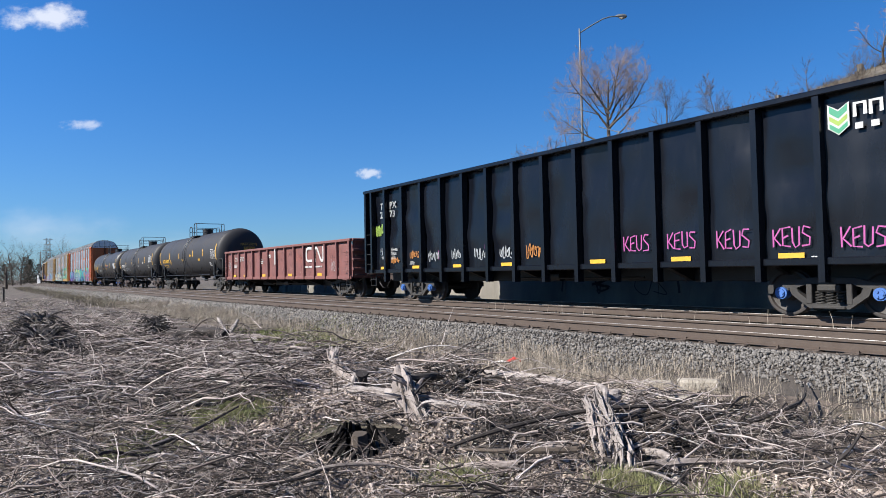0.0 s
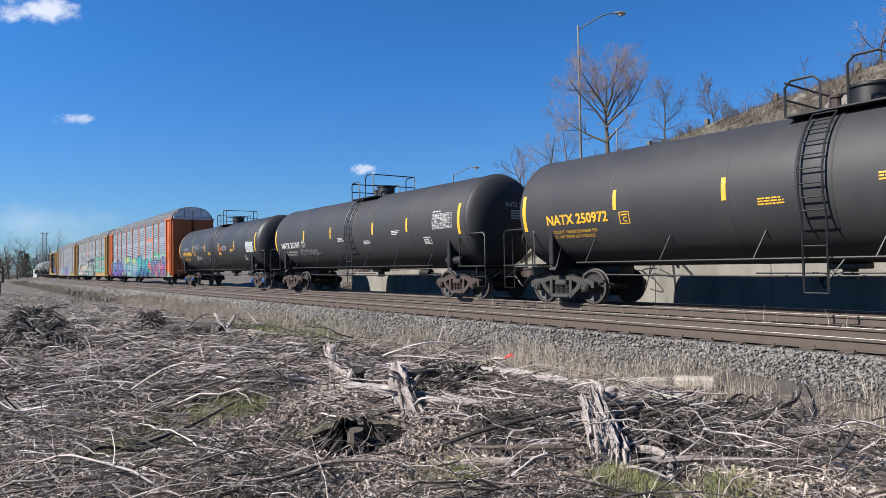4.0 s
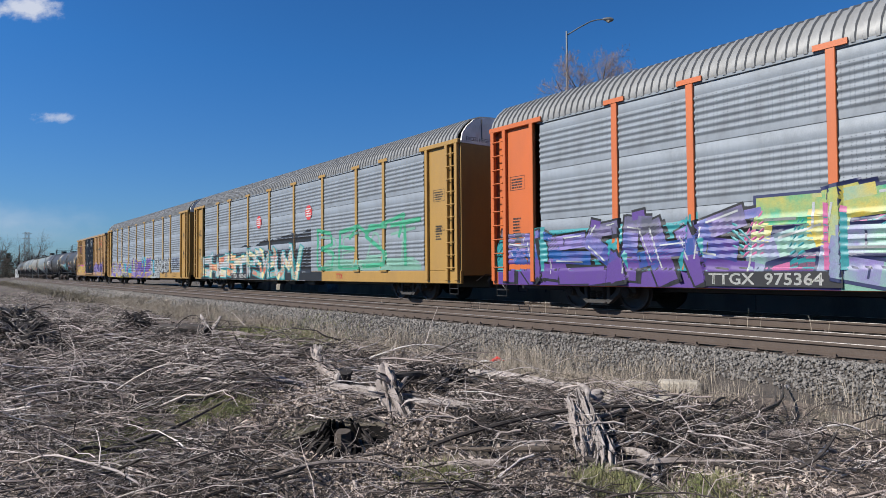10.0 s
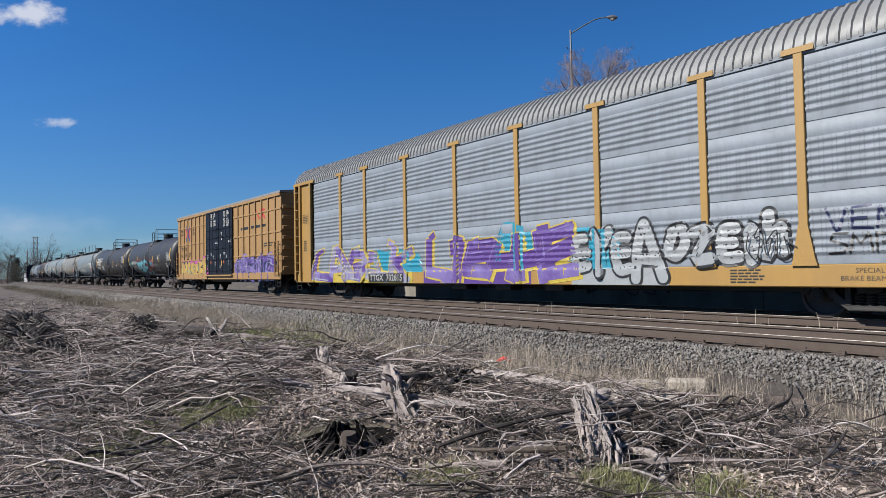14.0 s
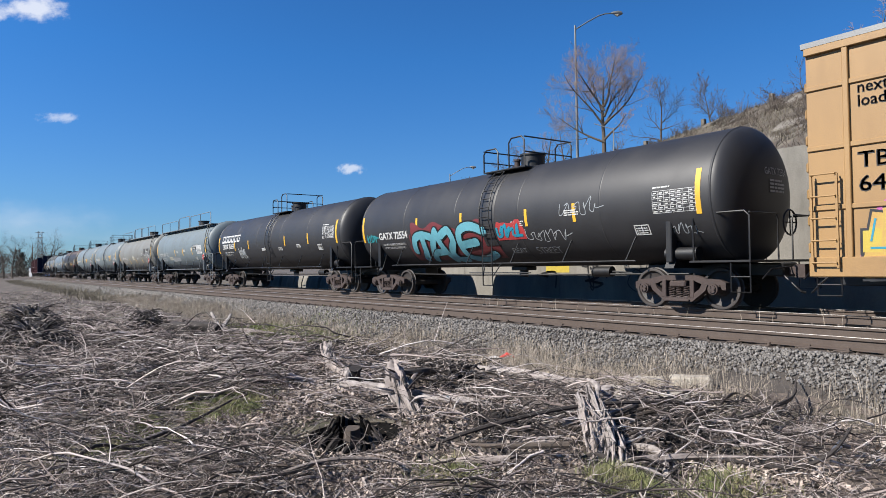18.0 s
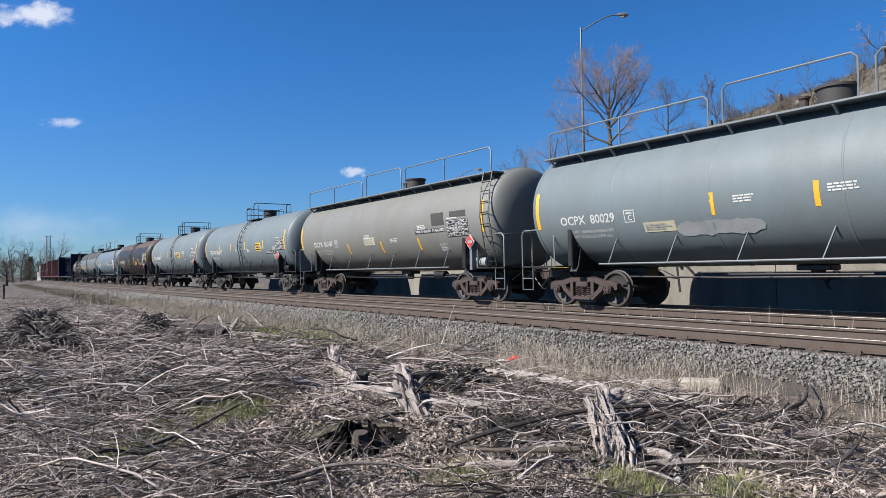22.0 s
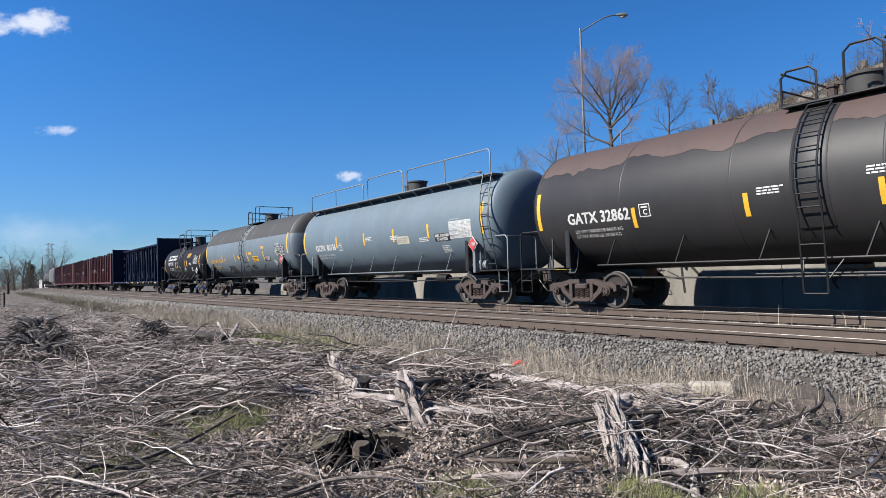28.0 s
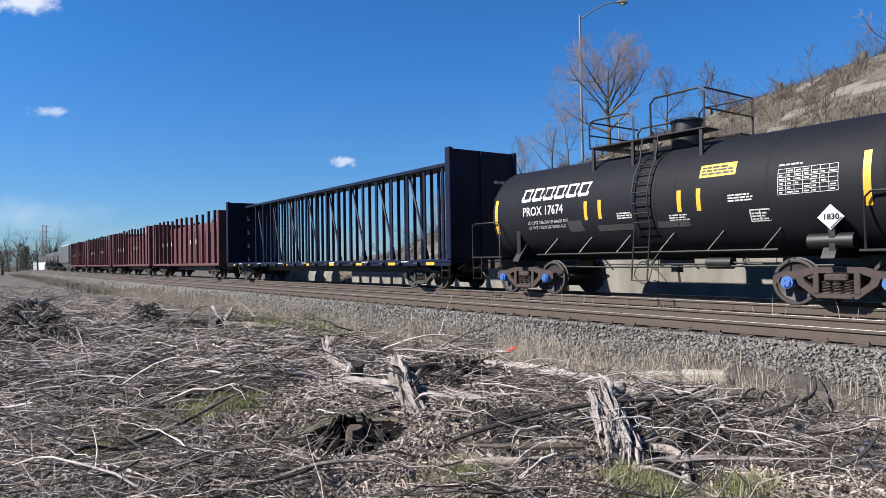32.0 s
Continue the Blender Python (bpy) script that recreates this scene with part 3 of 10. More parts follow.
joints = [-36, -30, -24.5, -18.5, -14.2, -10.2, -4.0, 2.5, 9, 16, 24, 34]
for a, b in zip(joints, joints[1:]):
    n = 6
    poly = [(a + 0.012, -1.0)] + [(b - 0.012, -1.0)] + [(b - 0.012 + (a + 0.012 - b + 0.012) * i / n, wall_top(b - 0.012 + (a + 0.012 - b + 0.012) * i / n)) for i in range(n + 1)]
    part("wall_panel", Geo().prism(poly, "y", WALL_Y, WALL_Y + 0.45), CONCRETE, wall)
g = Geo()
rng = random.Random(9)
lay = on_plane(WALL_Y)
for i in range(26):
    u = rng.uniform(-19.5, 8)
    pts = [(u + rng.uniform(-0.5, 0.5), rng.uniform(0.1, 1.3)) for _ in range(5)]
    m_stroke(g, lay, curve_through(pts), rng.uniform(0.03, 0.09))
part("spray_paint", g, SPRAY["black"], wall, "scrawled dark spray paint")
for colour, u, v, w, h in (("yellow", -19.2, 0.74, 1.25, 0.30),):
    g = Geo()
    m_rect(g, lay, u, v, w, h)
    part("spray_paint", g, SPRAY[colour], wall, colour + " spray-paint patch")
for i in range(9):
    x = -38.2 - i * 1.25
    blk = part("concrete_block", Geo().prism([(-0.33, -0.9), (0.33, -0.9), (0.30, 0.1), (0.15, 0.55), (-0.15, 0.55), (-0.30, 0.1)], "x", -0.58, 0.58), CONCRETE, at=pose(x, WALL_Y - 0.3 + rng.uniform(-0.1, 0.1), 0, 0, 0, rng.uniform(-3, 3)))
    tagged(blk, "weathered concrete barrier block beside the track", "barrier block", "barrier blocks")


# embankment of the road that climbs behind the wall
def bank_z(x, y):
    crest = float(np.interp(x, [-75, -52, -42, -33, -24, -13.8, 0, 20, 80], [-0.5, 1.9, 5.0, 7.7, 9.1, 10.6, 12.2, 13.4, 14.5]))
    foot = max(-0.5, wall_top(x) - 0.25) if x > -36 else -0.5
    s = (y - WALL_Y - 0.4) / (36 - WALL_Y - 0.4)
    rough = noise.noise(Vector((x * 0.25, y * 0.25, 5))) * 0.45 + noise.noise(Vector((x * 0.9, y * 0.9, 7))) * 0.16
    if s <= 0:
        return foot
    if s < 1:
        return foot + (crest - foot) * s + rough * min(1, s * 6) * min(1, (1 - s) * 5)
    return crest - max(0, s - 1.5) * 0.3


bank = Geo()
bx = np.concatenate([np.linspace(-110, -50, 25), np.linspace(-49.2, 12, 140), np.linspace(13, 80, 20)])
by = np.concatenate([[WALL_Y + 0.42], np.linspace(WALL_Y + 0.7, 37, 46), [40, 46, 60, 90]])
bank.grid([[(x, y, bank_z(x, y)) for y in by] for x in bx])
BANK = mat("bank_soil", (0.045, 0.037, 0.029), 0.95, second=(0.125, 0.106, 0.082), scale=1.8, amount=0.95, bump=0.9, fine=9)
tagged(part("embankment", bank, BANK, sharp=180), "dry eroded embankment with stone slabs and brush", "embankment", kind="structure")
rng = random.Random(21)
for i in range(120):
    x, y = rng.uniform(-40, 4), rng.uniform(20.5, 35.5)
    w, l, h = rng.uniform(0.4, 1.4), rng.uniform(0.5, 2.0), rng.uniform(0.12, 0.3)
    s = part("stone_slab", Geo().box(-l / 2, l / 2, -w / 2, w / 2, -h, h * 0.4, 0.05), BANK_STONE, at=pose(x, y, bank_z(x, y), rng.uniform(15, 32), rng.uniform(-14, 2), rng.uniform(-20, 20)))
    tagged(s, "flat pale stone slab lying on the embankment", "stone slab", "slabs on the embankment")
for i, x in enumerate(np.linspace(-44, 2, 12)):
    post = part("guard_post", Geo().box(-0.12, 0.12, -0.12, 0.12, -0.4, 0.45, 0.02), BANK_STONE, at=pose(float(x), 36.2, bank_z(float(x), 36.2)))
    tagged(post, "short concrete guard post on the embankment crest", "guard post", "guard posts")


# ---- trees ----
def limb(rnd, g, fine, p, d, length, r, depth, lift=0.10, crook=0.22):
    """A crooked limb that carries side limbs along its length; the thinnest go into fine."""
    n = 7 if depth > 1 else 4
    pts, rs, ds = [p], [r], [d]
    for i in range(n):
        d = (d + Vector((rnd.uniform(-1, 1), rnd.uniform(-1, 1), rnd.uniform(-0.8, 0.8))) * crook + Vector((0, 0, lift))).normalized()
        p = p + d * length / n
        pts.append(p)
        rs.append(max(0.0065, r * (1 - 0.8 * (i + 1) / n)))
        ds.append(d)
    (g if r > 0.012 else fine).tube(pts, rs, 8 if r > 0.06 else 5 if r > 0.02 else 3, False)
    if depth == 0:
        return
    for i in range(1 if depth < 3 else 2, n + 1):
        for k in range(2 if depth > 1 and i > 2 else 1):
            if rnd.random() < 0.12:
                continue
            side = ds[i].cross(Vector((rnd.uniform(-1, 1), rnd.uniform(-1, 1), rnd.uniform(-0.5, 0.5)))).normalized()
            nd = (ds[i] * rnd.uniform(0.55, 0.95) + side * rnd.uniform(0.6, 1.0)).normalized()
            limb(rnd, g, fine, pts[i], nd, length * rnd.uniform(0.34, 0.58) * (1.15 - 0.45 * i / n), rs[i] * rnd.uniform(0.45, 0.65), depth - 1, lift, crook)


def make_tree(name, at, height, seed, label, category="tree", depth=3, trunk_r=None, lean=(0, 0), twig_mat=None, stems=1, limbs=(), spread=1.0):
    """A bare tree: trunk with limbs, and a crown of fine twigs; limbs adds (height share, direction, length share)."""
    rnd = random.Random(seed)
    thing = tagged(new(name), label, category, kind="")
    thing.matrix_basis = pose(*at)
    g, fine = Geo(), Geo()
    r = trunk_r or height * 0.022
    for s in range(stems):
        d = Vector((lean[0] + (rnd.uniform(-0.6, 0.6) if stems > 1 else 0), lean[1] + (rnd.uniform(-0.6, 0.6) if stems > 1 else 0), 1)).normalized()
        limb(rnd, g, fine, Vector((0, 0, -0.3)), d, height * (1.0 if stems == 1 else rnd.uniform(0.6, 1.0)), r, depth, 0.06, 0.17)
    for h, d, l in limbs:
        limb(rnd, g, fine, Vector((lean[0] * h * height, lean[1] * h * height, h * height - 0.3)), Vector(d).normalized(), l * height, r * 0.5, depth - 1, 0.05)
    part("trunk", g, BARK_GREY, thing, sharp=180)
    if fine.f:
        part("crown", fine, twig_mat or TWIG_BROWN, thing, "fine bare twigs", sharp=180)
    return thing


def on_bank(x, y):
    return (x, y, bank_z(x, y))


LEFT = (-0.76, -0.65)
make_tree("bare_tree", on_bank(-30.5, 36.0), 6.9, 3, "bare spring tree with a wide domed crown on the crest", depth=4, twig_mat=TWIG_RED, trunk_r=0.17,
          limbs=((0.24, (LEFT[0], LEFT[1], 0.30), 0.56), (0.27, (-LEFT[0], -LEFT[1], 0.5), 0.32), (0.40, (LEFT[0] * 0.9, LEFT[1] * 0.9, 1.1), 0.66), (0.42, (-LEFT[0], -LEFT[1], 1.2), 0.62), (0.5, (0.3, 0.5, 1.2), 0.5), (0.56, (LEFT[0], LEFT[1], 1.7), 0.56), (0.6, (-LEFT[0], -LEFT[1], 1.5), 0.52)))
make_tree("bare_tree", on_bank(-25.6, 35.5), 3.5, 8, "small crooked bare tree on the embankment crest", trunk_r=0.075, limbs=((0.12, (LEFT[0], LEFT[1], 0.4), 0.5), (0.3, (-LEFT[0], -LEFT[1], 0.6), 0.4), (0.3, (LEFT[0], LEFT[1], 1.0), 0.4)))
make_tree("bare_tree", on_bank(-22.2, 35.5), 2.5, 12, "thin bare sapling on the embankment crest", depth=3, trunk_r=0.05, limbs=((0.3, (-LEFT[0], -LEFT[1], 1.3), 0.6), (0.3, (LEFT[0], LEFT[1], 1.2), 0.5)))
make_tree("bare_tree", on_bank(-13.6, 35.8), 3.0, 15, "bare forked tree on the embankment crest", depth=3, twig_mat=TWIG_RED, trunk_r=0.06, limbs=((0.3, (LEFT[0], LEFT[1], 0.7), 0.5), (0.35, (-LEFT[0], -LEFT[1], 1.6), 0.6)))
make_tree("bare_tree", on_bank(-15.6, 33.0), 2.0, 18, "thin bare sapling on the embankment slope", depth=2, trunk_r=0.04)
rng = random.Random(31)
for i in range(60):
    x = rng.uniform(-41, 0)
    y = rng.choice((rng.uniform(21, 35), rng.uniform(33, 36.0)))
    make_tree("bare_bush", on_bank(x, y), rng.uniform(0.8, 1.7), 100 + i, "bare brown bush on the embankment", "bush", depth=2, stems=4, trunk_r=0.018)
for x, y, h, s in ((-33.6, 35.0, 4.0, 40), (-36.5, 36.5, 4.6, 41), (-38.0, 35.0, 3.6, 42), (-40, 37, 4.0, 43), (-47, 38, 4.4, 44), (-49, 36, 3.6, 45), (-64, 48, 5.5, 46), (-68, 50, 5.0, 47), (-72, 46, 4.5, 48), (-57, 40, 4.6, 49), (-78, 46, 4, 50)):
    make_tree("bare_tree", (x, y, bank_z(x, y) if x > -75 else -0.4), h, s, "bare brown tree beside the railway bank", depth=3, twig_mat=TWIG_RED if s % 2 else TWIG_BROWN)


# ---- street lamps ----
def street_lamp(at, height, arm_dir):
    lamp = tagged(new("street_lamp"), "tall galvanised street lamp with a curved arm", "street lamp", "street lamps")
    lamp.matrix_basis = Matrix.Translation(at) @ Matrix.Rotation(arm_dir, 4, "Z")
    part("pole", Geo().tube([(0, 0, -0.3), (0, 0, height * 0.5), (0, 0, height)], [0.11, 0.09, 0.065], 12), LAMP_STEEL, lamp)
    part("arm", Geo().tube([(0, 0, height - 0.3), (0.9, 0, height + 0.25), (1.7, 0, height + 0.68), (2.2, 0, height + 0.82), (2.7, 0, height + 0.85)], 0.045, 8), LAMP_STEEL, lamp)
    head = part("lamp_head", Geo().tube([(2.6, 0, height + 0.85), (2.75, 0, height + 0.87), (3.1, 0, height + 0.86), (3.35, 0, height + 0.83), (3.42, 0, height + 0.81)], [0.05, 0.1, 0.16, 0.12, 0.03], 10), LAMP_STEEL, lamp)
    part("lens", Geo().tube([(2.85, 0, height + 0.75), (3.05, 0, height + 0.70), (3.3, 0, height + 0.74)], [0.05, 0.12, 0.04], 8), LENS_GLASS, head)
    return lamp


street_lamp((-32.75, 35.7, 7.3), 10.9, math.atan2(2.4, 1.75))
street_lamp((-70.0, 52.0, 3.2), 10.0, math.atan2(2.4, 1.75))
part("sign_post", Geo().cyl((0, 0, -0.3), (0, 0, 2.2), 0.04, 8).cyl((0, 0, 2.1), (-1.1, -0.6, 2.6), 0.03, 6), LAMP_STEEL, at=pose(*on_bank(-28.5, 34.5)))
tagged(bpy.data.objects["sign_post"], "thin grey steel signal post on the bank", "post")

# ---- far distance at the bend ----
rng = random.Random(77)


def far_bush_row(name, spots, material, label, category, leaves=260, leaf=1.0):
    v, f = [], []
    for x, y, h, w in spots:
        for k in range(leaves):
            a, b = rng.uniform(0, 2 * math.pi), rng.random()
            hh = h * b
            rr = w * (1 - b * 0.75) * rng.uniform(0.2, 1.0) * (1 + 0.3 * math.sin(a * 3 + x))
            p = Vector((x + rr * math.cos(a), y + rr * math.sin(a), -0.5 + hh))
            s = rng.uniform(0.12, 0.4) * h / 7 * leaf
            e1 = Vector((rng.uniform(-1, 1), rng.uniform(-1, 1), rng.uniform(-1, 1))).normalized() * s
            e2 = Vector((rng.uniform(-1, 1), rng.uniform(-1, 1), rng.uniform(-1, 1))).normalized() * s
            n = len(v)
            v += [p, p + e1, p + e1 * 0.6 + e2, p + e2]
            f.append((n, n + 1, n + 2, n + 3))
    return tagged(part(name, quick_mesh(name, [tuple(a) for a in v], f, material), None), label, category, kind="stuff")


def along(px_angle, dist):
    """A spot at an angle from the track's line, degrees towards the track, and a distance."""
    a = radians(px_angle)
    return (-dist * math.cos(a), dist * math.sin(a))


spots = []
for i in range(40):
    d = rng.uniform(90, 190)
    x, y = along(rng.uniform(-3.5, 1.6), d)
    spots.append((x, y, d * rng.uniform(0.012, 0.03), d * 0.02))
far_bush_row("far_brush", spots, TWIG_BROWN, "brown leafless brush along the far field edge", "brush")
spots = []
for i in range(11):
    d = rng.uniform(230, 300)
    x, y = along(rng.uniform(2.0, 4.9), d)
    spots.append((x, y, d * rng.uniform(0.018, 0.036), d * 0.010))
far_bush_row("far_evergreens", spots, EVERGREEN, "dark evergreen trees at the bend of the line", "trees", 800, 0.8)
spots = []
for i in range(34):
    d = rng.uniform(200, 290)
    x, y = along(rng.uniform(0.4, 6.2), d)
    spots.append((x, y, d * rng.uniform(0.014, 0.034), d * 0.012))
far_bush_row("far_thicket", spots, TWIG_BROWN, "brown leafless thicket at the bend of the line", "trees", 420, 0.5)
for i, (ang, d, h) in enumerate(((4.4, 240, 12), (3.1, 230, 10), (5.3, 250, 12), (4.9, 270, 11), (5.6, 290, 10), (6.3, 300, 8), (3.6, 260, 11), (2.2, 150, 5), (1.4, 120, 4.5), (2.6, 240, 11), (0.6, 110, 4))):
    x, y = along(ang, d)
    make_tree("far_tree", (x, y, -0.6), h, 200 + i, "bare tree far off beside the bend", depth=3, trunk_r=0.3)
spots = []
for i in range(30):
    d = rng.uniform(300, 420)
    x, y = along(rng.uniform(4, 11), d)
    spots.append((x, y, rng.uniform(4, 9), 6))
far_bush_row("far_woods", spots, TWIG_BROWN, "leafless woods on the skyline", "woods")
x, y = along(5.1, 250)
house = tagged(new("far_house"), "small pale house beyond the bend", "house")
house.matrix_basis = pose(x, y, -0.5, 0, 0, 20)
part("wall", Geo().box(-4, 4, -3, 3, 0, 3.0), WHITE_PAINT, house)
part("roof", Geo().prism([(-3.4, 3.0), (3.4, 3.0), (0, 4.6)], "x", -4.3, 4.3), SOOT_SHADOW, house)

# lattice pylon on the skyline
pylon = tagged(new("transmission_pylon"), "distant steel lattice power pylon", "pylon")
pylon.matrix_basis = pose(-812, 68, 0)
g = Geo()
H = 44.0
for sx, sy in ((-1, -1), (-1, 1), (1, -1), (1, 1)):
    g.tube([(sx * 3.4, sy * 3.4, 0), (sx * 2.0, sy * 2.0, 20), (sx * 1.7, sy * 1.7, H)], 0.22, 4)
for i in range(9):
    z0, z1 = i * H / 9, (i + 1) * H / 9
    w0, w1 = float(np.interp(z0, [0, 20, H], [3.4, 2.0, 1.7])), float(np.interp(z1, [0, 20, H], [3.4, 2.0, 1.7]))
    for s in (-1, 1):
        g.tube([(s * w0, -w0, z0), (s * w1, w1, z1)], 0.12, 4)
        g.tube([(-w0, s * w0, z0), (w1, s * w1, z1)], 0.12, 4)
        g.tube([(s * w0, w0, z0), (s * w1, -w1, z1)], 0.12, 4)
part("lattice", g, STEEL_GREY, pylon)
for z, w in ((42.5, 4.2), (37, 4.4), (31, 4.0)):
    part("crossarm", Geo().tube([(0, -w, z), (0, 0, z + 0.8), (0, w, z)], 0.25, 4), STEEL_GREY, pylon)
x, y = along(1.35, 140)
pole = tagged(new("utility_pole"), "distant wooden utility pole with crossarms", "utility pole")
pole.matrix_basis = pose(x, y, -0.6)
part("mast", Geo().cyl((0, 0, 0), (0, 0, 7.2), 0.16, 8), TIE_WOOD, pole)
part("crossarm", Geo().box(-0.08, 0.08, -1.3, 1.3, 6.4, 6.6), TIE_WOOD, pole)
part("crossarm", Geo().box(-0.08, 0.08, -0.9, 0.9, 5.4, 5.55), TIE_WOOD, pole)


# ---- clouds, far off ----
def cloud_mat(name, seed, strength, soft):
    m = bpy.data.materials.new(name)
    m.use_nodes = True
    nt = m.node_tree
    nt.nodes.remove(nt.nodes["Principled BSDF"])
    out = nt.nodes["Material Output"]
    tc = nt.nodes.new("ShaderNodeTexCoord")
    mp = nt.nodes.new("ShaderNodeMapping")
    mp.inputs["Location"].default_value = (seed * 3.1, seed * 1.7, 0)
    nt.links.new(tc.outputs["Generated"], mp.inputs[0])
    nz = nt.nodes.new("ShaderNodeTexNoise")
    nz.inputs["Scale"].default_value, nz.inputs["Detail"].default_value, nz.inputs["Roughness"].default_value = 3.2, 9, 0.6
    mp.inputs["Scale"].default_value = (2.2, 1, 1)
    nt.links.new(mp.outputs[0], nz.inputs["Vector"])
    gr = nt.nodes.new("ShaderNodeTexGradient")
    gr.gradient_type = "SPHERICAL"
    m2 = nt.nodes.new("ShaderNodeMapping")
    m2.inputs["Location"].default_value, m2.inputs["Scale"].default_value = (-1, -1, 0), (2, 2, 0)
    nt.links.new(tc.outputs["Generated"], m2.inputs[0])
    nt.links.new(m2.outputs[0], gr.inputs[0])
    mul = nt.nodes.new("ShaderNodeMath")
    mul.operation = "MULTIPLY_ADD"
    mul.inputs[1].default_value, mul.inputs[2].default_value = 0.9, -0.48
    nt.links.new(gr.outputs["Fac"], mul.inputs[0])
    ad = nt.nodes.new("ShaderNodeMath")
    nt.links.new(mul.outputs[0], ad.inputs[0])
    nt.links.new(nz.outputs["Fac"], ad.inputs[1])
    rg = nt.nodes.new("ShaderNodeMapRange")
    rg.interpolation_type = "SMOOTHSTEP"
    rg.inputs[1].default_value, rg.inputs[2].default_value, rg.inputs[4].default_value = 0.5 - soft * 0.3, 0.5 + soft, strength
    nt.links.new(ad.outputs[0], rg.inputs[0])
    tr = nt.nodes.new("ShaderNodeBsdfTransparent")
    em = nt.nodes.new("ShaderNodeEmission")
    em.inputs["Color"].default_value = (0.84, 0.87, 0.95, 1)
    em.inputs["Strength"].default_value = 0.5
    mx = nt.nodes.new("ShaderNodeMixShader")
    nt.links.new(rg.outputs[0], mx.inputs[0])
    nt.links.new(tr.outputs[0], mx.inputs[1])
    nt.links.new(em.outputs[0], mx.inputs[2])
    nt.links.new(mx.outputs[0], out.inputs[0])
    return m


CLOUDS = []


def cloud(right, up, wide, high, seed, strength, soft, drift):
    """A far sheet of cloud; right and up are slopes from the camera's first line of sight."""
    ahead, side = Vector((-0.8119, 0.5838, 0)), Vector((0.5838, 0.8119, 0))
    d = 3200.0 + 60 * seed
    c = (ahead + side * right) * d + Vector((0, 0, up * d))
    g = Geo().add([tuple(side * sx * wide * d / 2 + Vector((0, 0, sz * high * d / 2))) for sx, sz in ((-1, -1), (1, -1), (1, 1), (-1, 1))], [(0, 1, 2, 3)])
    me = bpy.data.meshes.new("cloud")
    w, h = wide * d / 2, high * d / 2
    me.from_pydata([(-w, -h, 0), (w, -h, 0), (w, h, 0), (-w, h, 0)], [], [(0, 1, 2, 3)])
    me.materials.append(cloud_mat("cloud_%d" % seed, seed, strength, soft))
    ob = tagged(new("cloud", me), "small white cloud in a clear blue sky", "cloud", kind="structure")
    ob.visible_shadow = False
    basis = Matrix((side, Vector((0, 0, 1)), -ahead)).transposed().to_4x4()
    CLOUDS.append((ob, Matrix.Translation(c) @ basis, side * drift * d))


cloud(-0.113, 0.150, 0.075, 0.034, 1, 0.62, 0.34, -0.035)
cloud(-0.600, 0.398, 0.28, 0.085, 2, 0.8, 0.3, -0.03)
cloud(-0.545, 0.233, 0.12, 0.036, 3, 0.5, 0.4, -0.045)
cloud(-0.62, 0.075, 0.45, 0.11, 4, 0.28, 0.8, -0.01)
cloud(-0.40, 0.045, 0.5, 0.08, 5, 0.26, 0.8, -0.01)


# ---- the freight train ----
letter_meshes([
    "TL", "PX", "22", "73", "NATX 250972", "NATX 251347", "UTLX 670046", "GATX 72554", "PROX 76367", "OCPX  80029", "OCPX  80147", "TILX 401966", "TILX 401808",
    "GATX 32862", "OCPX  80136", "UTLX 903190", "PROX 17674", "CN 136730", "TTGX  975364", "TTGX  980540", "TTGX  702815", "TBOX", "641457",
    "LD LMT 186500 LB 84600 KG", "LT WT 76500 LB 34700 KG", "LD LMT", "214400", "LT WT", "71600", "CU FT", "6000", "VINYL CHLORIDE", "STABILIZED", "1086", "1830",
    "EXCESS HEIGHT CAR", "TB", "OX", "64", "14", "57", "next", "load", "any", "road", "CLOSE THIS DOOR", "BEFORE CLOSING", "MAIN DOOR", "CIERRE ESTA PUERTA", "ANTES DE CERRAR", "LA PUERTA PRINCIPAL",
    "CLOSE AND LOCK", "BOTH DOORS BEFORE", "MOVING CAR", "CIERRE Y PONGA", "EL SEGURO EN AMBAS", "PUERTAS ANTES DE", "MOVER EL CARRO", "DECK", "CLEARANCE", "TTX",
    "THE TANK CAR PEOPLE", "LT WT  77000 LB", "LD LMT 208000 LB", "C", "WATER CAPY", "213820 LBS", "SPECIAL NO.", "BRAKE BEAM"])
WHEEL_R = 0.457
CARS = []
WHEELS = []


def wheelset_mesh():
    g = Geo()
    for s in (-1, 1):
        n = 36
        prof = [(0.62, 0.0), (0.62, 0.13), (0.66, 0.15), (0.69, 0.30), (0.665, 0.385), (0.66, 0.425), (0.66, 0.462), (0.685, 0.488), (0.695, 0.47), (0.70, 0.459), (0.80, 0.455), (0.805, 0.44), (0.80, 0.395), (0.755, 0.375),
                (0.725, 0.31), (0.72, 0.17), (0.80, 0.155), (0.815, 0.14), (0.815, 0.0)]
        base = len(g.v)
        for y, r in prof:
            for k in range(n):
                a = 2 * math.pi * k / n
                g.v.append((r * math.cos(a), s * y, r * math.sin(a)))
        for i in range(len(prof) - 1):
            for k in range(n):
                k2 = (k + 1) % n
                q = (base + i * n + k, base + i * n + k2, base + (i + 1) * n + k2, base + (i + 1) * n + k)
                g.f.append(q if s > 0 else q[::-1])
    g.cyl((0, -1.0, 0), (0, 1.0, 0), 0.085, 14)
    return g.mesh("wheelset", 40)


